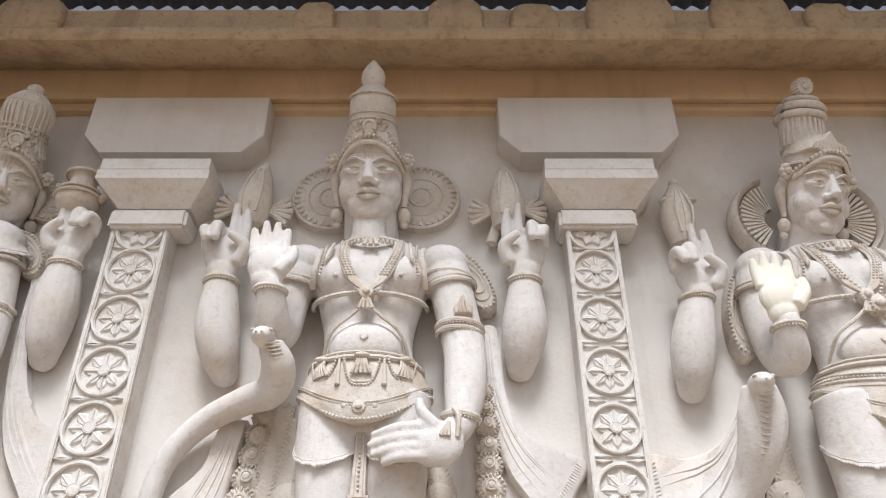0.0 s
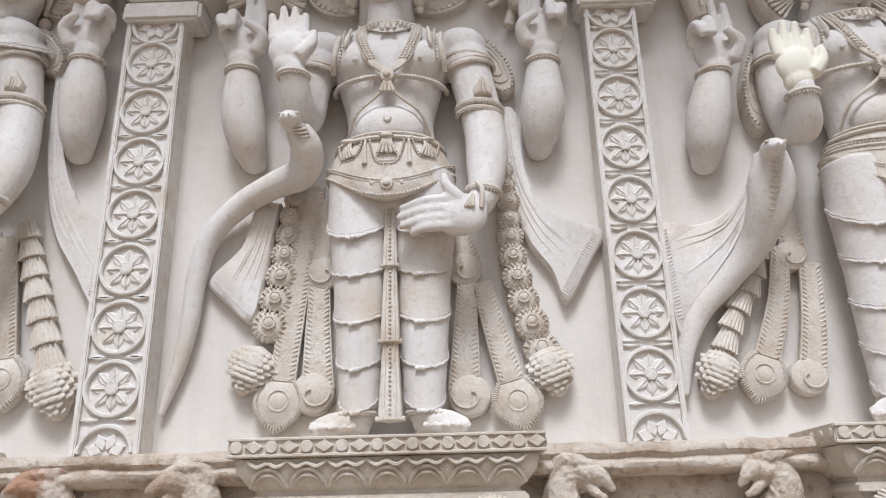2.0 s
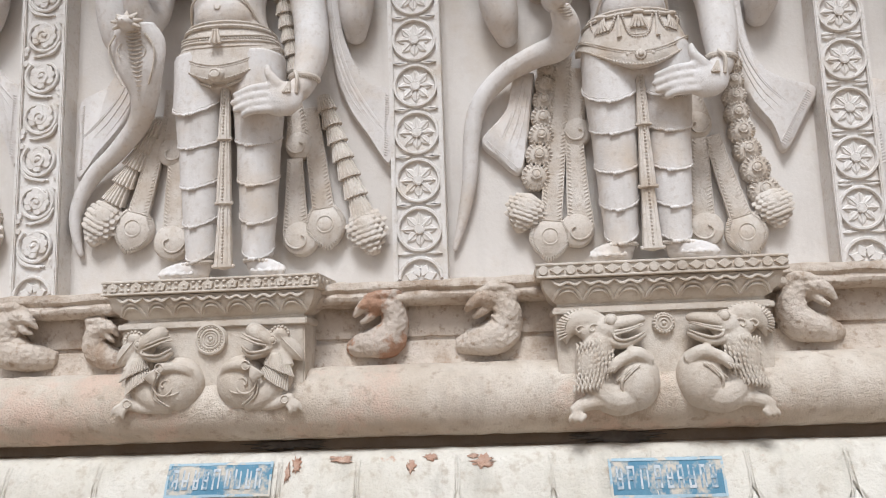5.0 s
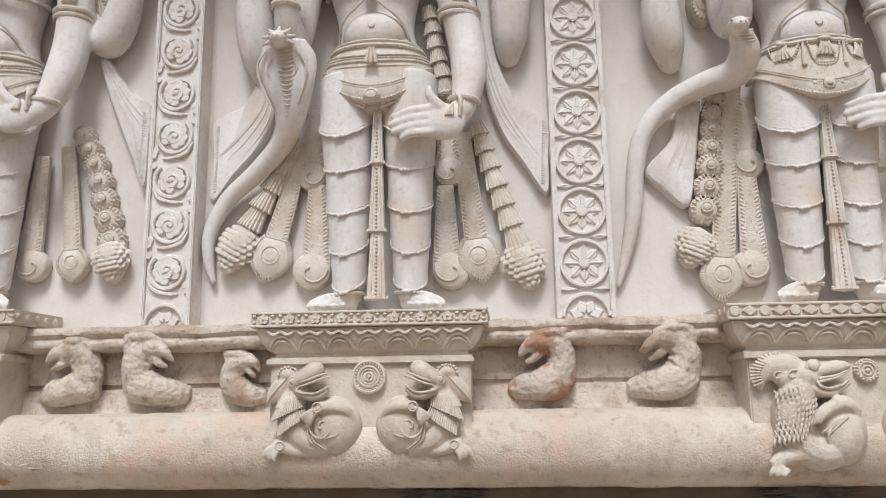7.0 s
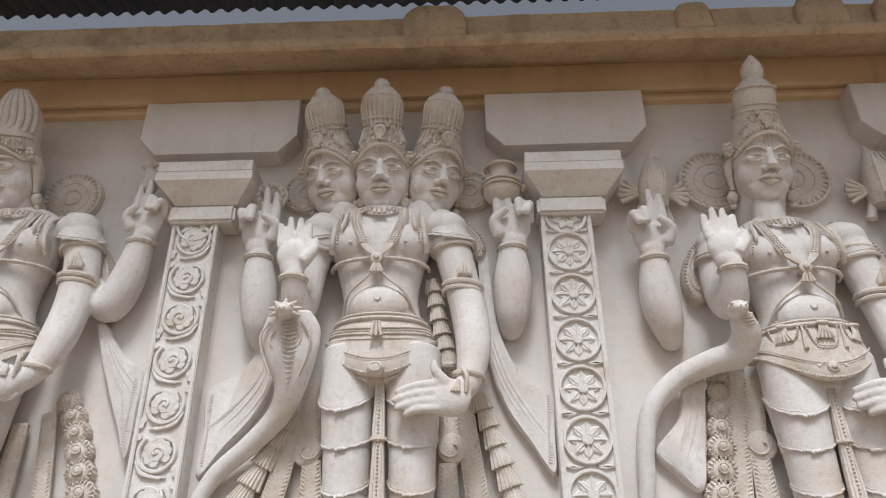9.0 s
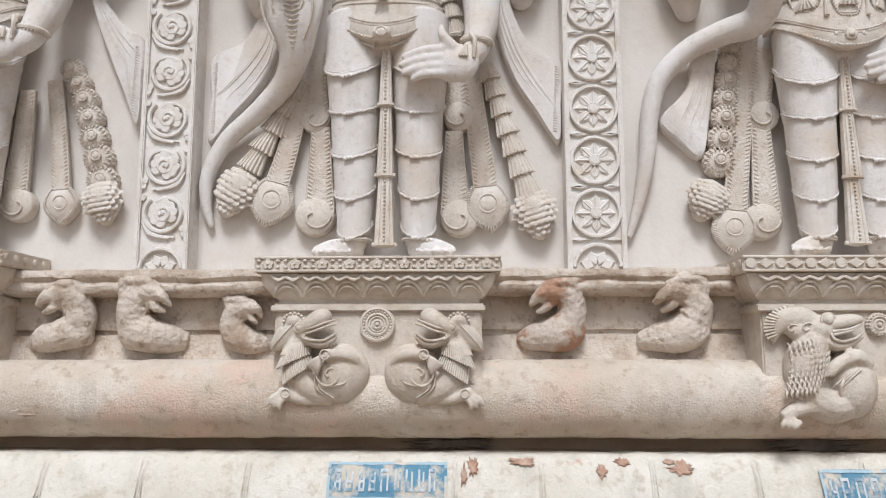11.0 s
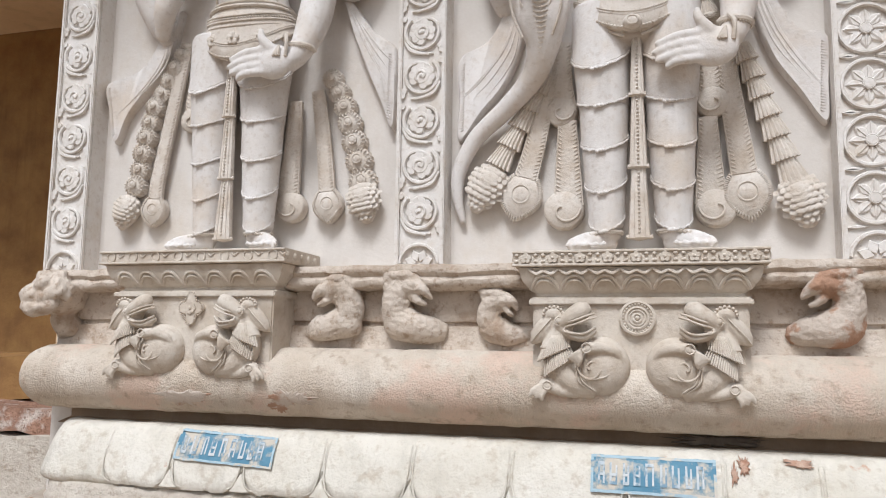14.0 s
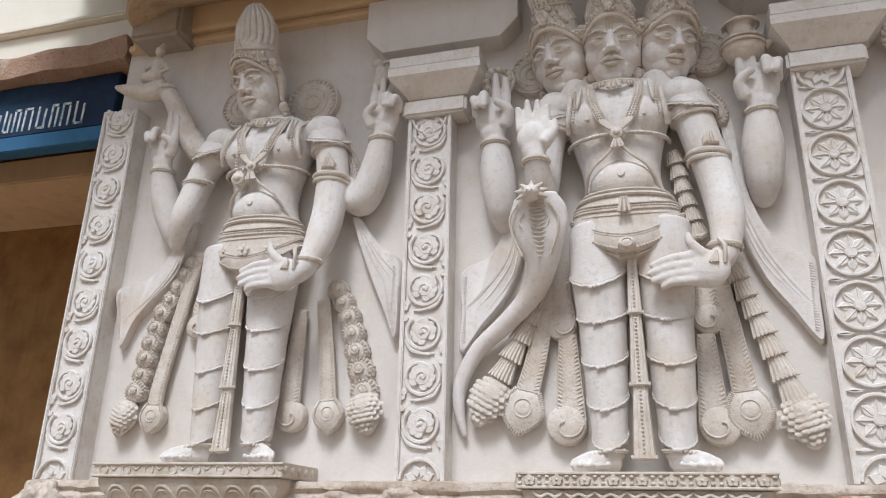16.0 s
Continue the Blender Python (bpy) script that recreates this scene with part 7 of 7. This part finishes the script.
# the turbaned figure at the corner
a0 = common_arms()
a0[0] = dict(j=((-0.47, 0.075, 2.72), (-0.50, 0.05, 2.79), (-0.555, 0.03, 2.93), (-0.583, 0.0, 3.08), (-0.585, -0.01, 3.15)), r=(0.048, 0.064, 0.072, 0.056, 0.042), rear=True, bangles=(3.3,), hand="up", at=(-0.586, -0.02, 3.215), s=1.28, flip=1)
a0[1] = dict(j=((0.30, 0.06, 3.02), (0.40, 0.06, 2.92), (0.475, 0.04, 2.86), (0.535, 0.02, 2.97), (0.572, 0.0, 3.13), (0.580, -0.01, 3.18)), r=(0.060, 0.066, 0.072, 0.074, 0.056, 0.042), rear=True, bangles=(4.2,), hand="up", at=(0.59, -0.02, 3.24), s=1.28, flip=-1)
a0[2] = dict(j=((-0.27, 0.01, 3.10), (-0.345, 0.0, 2.96), (-0.375, -0.02, 2.84), (-0.40, -0.05, 2.72), (-0.44, -0.01, 2.60)), r=(0.078, 0.070, 0.066, 0.054, 0.03), bangles=(1.5,), plume=False)
a0[3] = dict(j=((0.29, 0.01, 3.10), (0.335, 0.0, 2.93), (0.345, -0.02, 2.74), (0.335, -0.06, 2.58), (0.305, -0.11, 2.45), (0.26, -0.14, 2.395)), r=(0.080, 0.076, 0.074, 0.070, 0.050, 0.045), bangles=(1.35, 3.9), tilt=-0.006, plume=True, hand="rest", at=(0.175, -0.155, 2.41))


def lifted_arm(c, P):
    """The arm stretched up behind, its open hand bearing a tiny seated figure."""
    L = Clay()
    L.tube([P(-0.28, 0.05, 3.14), P(-0.42, 0.04, 3.22), P(-0.52, 0.03, 3.36), P(-0.60, 0.02, 3.52), P(-0.66, 0.0, 3.60)], [0.06, 0.066, 0.060, 0.050, 0.042], n=14)
    L.tube([P(-0.65, 0.0, 3.60), P(-0.76, -0.02, 3.58), P(-0.88, -0.02, 3.615), P(-0.95, -0.02, 3.64)], [(0.055, 0.05), (0.05, 0.05), (0.03, 0.035), (0.012, 0.016)], n=12)
    L.ball(P(-0.74, -0.01, 3.67), (0.07, 0.05, 0.03), 14, 9)
    L.tube([P(-0.72, -0.01, 3.68), P(-0.715, -0.01, 3.78)], [0.035, 0.028], n=12, sub=3)
    L.ball(P(-0.715, -0.015, 3.83), (0.026, 0.026, 0.032), 12, 9)
    L.tube([P(-0.69, -0.01, 3.76), P(-0.655, -0.01, 3.72), P(-0.68, -0.03, 3.69)], [0.014, 0.012, 0.010], n=8)
    L.tube([P(-0.745, -0.01, 3.76), P(-0.785, -0.02, 3.73), P(-0.78, -0.03, 3.70)], [0.014, 0.012, 0.010], n=8)
    L.tube([P(-0.715, -0.01, 3.84), P(-0.712, 0.0, 3.89)], [0.02, 0.010], n=8, sub=3)
    c.join(L.fused(0.006, 2))
    q = P(-0.655, 0.0, 3.585)
    bangle(c, q, 0.05, 0.02, 18, 0.010)
    c.tube([P(-0.30, 0.03, 3.18), P(-0.40, 0.0, 3.22), P(-0.45, 0.0, 3.30), P(-0.47, 0.01, 3.36)], [0.024, 0.022, 0.018, 0.026], n=9)
    c.tube([P(-0.575, -0.02, 3.30), P(-0.575, -0.015, 3.42), P(-0.575, -0.01, 3.50)], [0.020, 0.018, 0.006], n=9)


figure(-3.60, 1.738, 1.075, 0.99, dict(
    heads=[((-0.06, -0.03, 3.485), 0.97, -20, "turban")],
    halos=((0.160, 3.45, 0.140, 30), (-0.235, 3.475, 0.115, 26)),
    arms=a0, cape=(-1, 1), belt="scroll", hip=0.01, legs=((-0.145, -0.150), (0.095, 0.092)), toe=0.02,
    locket=(-0.06, 2.845),
    plates=(((0.27, 3.24), (0.38, 3.17), (0.44, 3.05), (0.46, 2.92), (0.41, 2.87), (0.34, 2.97)),),
    garlands=((((-0.385, 2.63), (-0.455, 2.50), (-0.525, 2.37), (-0.565, 2.20), (-0.595, 2.03), (-0.615, 1.96)), 0.034, 0.042, "flower", 0.15),
              (((0.375, 2.45), (0.44, 2.31), (0.475, 2.18), (0.510, 2.05), (0.525, 1.97)), 0.036, 0.050, "flower", 0.16)),
    streamers=((((-0.36, 2.68), (-0.42, 2.35), (-0.475, 2.05), (-0.485, 1.95)), 0.022, 0.026, "leaf"),
               (((-0.29, 2.50), (-0.31, 2.40), (-0.30, 2.32)), 0.022, 0.034, -1),
               (((0.205, 2.36), (0.195, 2.10), (0.18, 1.90)), 0.022, 0.040, 1),
               (((0.31, 2.40), (0.345, 2.15), (0.365, 1.95)), 0.022, 0.028, "leaf")),
    scarves=((((0.42, 2.80), (0.46, 2.79), (0.56, 2.65), (0.66, 2.565), (0.665, 2.40), (0.655, 2.205), (0.60, 2.33), (0.50, 2.55)),
              (((0.44, 2.78), (0.53, 2.58), (0.62, 2.42)), ((0.48, 2.72), (0.58, 2.58), (0.65, 2.50))), ((0.635, 2.54), (0.63, 2.26), (0.025, -0.012))),
             (((-0.40, 2.85), (-0.46, 2.83), (-0.53, 2.66), (-0.64, 2.56), (-0.79, 2.515), (-0.775, 2.40), (-0.725, 2.225), (-0.66, 2.36), (-0.52, 2.52), (-0.44, 2.66)),
              (((-0.43, 2.82), (-0.50, 2.60), (-0.62, 2.45), (-0.72, 2.36)), ((-0.42, 2.75), (-0.47, 2.58), (-0.58, 2.46))), ((-0.765, 2.50), (-0.725, 2.27), (-0.025, -0.012)))),
    extras=(lifted_arm, deer(0.545, 3.42)),
), "cream stucco relief of a turbaned four-armed deity glancing aside")

# the figure with piled hair at the other end
a3 = common_arms()
a3[2]["cast"] = True
a3[2]["j"] = ((-0.27, 0.01, 3.09), (-0.30, 0.0, 2.90), (-0.305, -0.05, 2.72), (-0.31, -0.14, 2.67), (-0.325, -0.20, 2.73), (-0.33, -0.215, 2.78))
a3[2]["at"] = (-0.335, -0.22, 2.845)
a3[0]["j"] = ((-0.580, 0.075, 2.64), (-0.574, 0.04, 2.70), (-0.56, 0.02, 2.80), (-0.53, 0.0, 2.94), (-0.522, -0.01, 3.0))
a3[0]["at"] = (-0.52, -0.02, 3.04)
figure(1.445, 1.705, 0.99, 0.99, dict(
    heads=[((-0.02, -0.04, 3.385), 0.97, 14, "pile")],
    fan_halo=True, arms=a3, belt="buckle", hip=0.03, legs=((-0.10, -0.13), (0.14, 0.11)),
    locket=(0.03, 2.86),
    plates=(((-0.26, 3.20), (-0.36, 3.10), (-0.41, 2.93), (-0.40, 2.78), (-0.34, 2.76), (-0.31, 2.95)), ((0.26, 3.20), (0.36, 3.10), (0.41, 2.93), (0.40, 2.78), (0.34, 2.76), (0.31, 2.95))),
    cobra=dict(head=(-0.455, -0.20, 2.55), body=((-0.448, -0.16, 2.555), (-0.445, -0.13, 2.47), (-0.46, -0.09, 2.37), (-0.50, -0.02, 2.27), (-0.575, 0.03, 2.18), (-0.67, 0.06, 2.08), (-0.735, 0.07, 1.95), (-0.755, 0.08, 1.80)),
               r=((0.055, 0.042), (0.080, 0.040), (0.070, 0.042), (0.052, 0.044), (0.042, 0.040), (0.037, 0.034), (0.031, 0.027), (0.014, 0.014)), ribs=14, ribw=0.032, ribd=0.044),
    garlands=((((-0.40, 2.45), (-0.43, 2.36), (-0.48, 2.20), (-0.56, 2.06), (-0.62, 1.93)), 0.036, 0.044, "tuft", 0.15),
              (((0.40, 2.47), (0.455, 2.29), (0.51, 2.12), (0.565, 1.93)), 0.038, 0.050, "tuft", 0.16)),
    streamers=((((-0.32, 2.70), (-0.33, 2.45), (-0.325, 2.28)), 0.022, 0.032, -1), (((-0.37, 2.30), (-0.41, 2.10), (-0.475, 1.92)), 0.022, 0.032, "leaf"),
               (((-0.28, 2.24), (-0.30, 2.05), (-0.335, 1.86)), 0.026, 0.036, -1), (((0.335, 2.42), (0.36, 2.22), (0.385, 2.00)), 0.026, 0.036, "leaf")),
    scarves=((((-0.40, 2.62), (-0.47, 2.50), (-0.56, 2.425), (-0.66, 2.395), (-0.77, 2.40), (-0.775, 2.20), (-0.75, 1.99), (-0.68, 2.11), (-0.58, 2.22), (-0.47, 2.34), (-0.40, 2.48)),
              (((-0.43, 2.555), (-0.56, 2.39), (-0.745, 2.33)), ((-0.42, 2.49), (-0.56, 2.27), (-0.735, 2.07))), ((-0.752, 2.38), (-0.735, 2.06), (-0.03, -0.012))),),
    extras=(flame(-0.515, 3.31), winged_bud(0.51, 3.385, 1.0, 0.0)),
), "cream stucco relief deity with piled hair, one hand freshly recast")


# ---- roof sheet over the wall ----
sheet = Clay()
xs = np.arange(-5.2, 4.2, 0.02)
v = []
for y, z in ((0.20, 4.78), (-0.3, 4.72), (-1.05, 4.62)):
    v += [(x, y, z + 0.018 * math.sin(x * 2 * math.pi / 0.09)) for x in xs]
k = len(xs)
sheet.add(v, [(j * k + i, j * k + i + 1, (j + 1) * k + i + 1, (j + 1) * k + i) for j in range(2) for i in range(k - 1)])
thing("roof_sheet", sheet, ROOFMETAL, "dark corrugated metal roof sheet above the wall", "roof", kind="structure", sharp=80)

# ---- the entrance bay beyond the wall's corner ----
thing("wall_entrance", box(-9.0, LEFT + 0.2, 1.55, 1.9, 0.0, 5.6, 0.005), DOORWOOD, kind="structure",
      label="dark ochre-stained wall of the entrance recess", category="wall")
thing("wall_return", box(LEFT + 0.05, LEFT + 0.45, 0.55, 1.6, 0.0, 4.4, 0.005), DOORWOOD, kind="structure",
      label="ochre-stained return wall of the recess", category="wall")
jamb = empty("door_jamb", (0, 0, 0), "tall weathered ochre timber post in the recess", "door frame")
part("post", box(-5.62, -5.44, 1.20, 1.45, 0.0, 3.9, 0.01), OCHRE, jamb)
part("beaded_edge", Clay().beads([(-5.44, 1.19, 0.6), (-5.44, 1.19, 3.8)], 0.03, 0.09), OCHRE, jamb)
thing("lintel", box(-9.0, LEFT - 0.02, 0.80, 1.55, 3.62, 3.80, 0.01), OCHRE, "dull ochre lintel under the sign", "lintel")
board = empty("sign_board", (0, 0, 0), "dark navy and blue painted sign board with white lettering", "sign")
part("navy_field", box(-7.2, -4.70, 0.16, 0.24, 3.56, 3.90, 0.006), NAVY, board)
part("blue_border", box(-7.2, -4.70, 0.15, 0.24, 3.46, 3.557, 0.006), SIGNBLUE, board)
letters = Clay()
r = random.Random(4)
lx = -5.95
while lx < -4.95:
    lw = r.uniform(0.05, 0.09)
    for bx, bz, bw, bh in ((lx, 3.59, 0.014, 0.15), (lx + lw * 0.6, 3.59, 0.014, 0.13), (lx, 3.59 if r.random() < 0.5 else 3.726, lw * 0.7, 0.015)):
        letters.plate([(bx, bz), (bx + bw, bz), (bx + bw, bz + bh), (bx, bz + bh)], 0.161, 0.157, 0.001)
    lx += lw + 0.012
part("lettering", letters, WHITE, board, "row of white painted bars")
thing("stone_canopy", box(-7.2, -4.62, 0.06, 1.2, 3.90, 4.05, cuts=9, rough=0.030), CANOPY, "rough brown stone canopy slab over the sign", "canopy")
upper = empty("parapet", (0, 0, 0), "whitewashed stepped parapet above the canopy", "parapet")
part("whitewashed_face", box(-7.2, -4.64, 0.22, 0.9, 4.045, 4.32, 0.01), NEWCAST, upper)
part("ledge", box(-7.2, -4.62, 0.17, 0.9, 4.32, 4.36, 0.01), NEWCAST, upper)
part("upper_face", box(-7.2, -4.64, 0.28, 0.9, 4.36, 4.9, 0.01), NEWCAST, upper)
thing("corner_bracket", box(-4.50, -4.19, -0.06, 0.4, 3.925, 4.2, 0.02), STONE, "pitted grey bracket block at the wall corner", "bracket")
# rough masonry left of the corner
for i, (a, b, y, z0, z1, m) in enumerate(((-6.5, -4.50, 0.26, 0.0, 0.86, STRIP), (-6.5, -4.58, 0.34, 0.86, 0.99, RED), (-6.5, -4.56, 0.85, 0.99, 1.24, DOORWOOD))):
    thing("rough_masonry", box(a, b, y, 1.5, z0, z1, cuts=8, rough=0.03, seed=i * 3), m, "crumbling weathered masonry block beside the corner", "masonry", "masonry beside the corner")
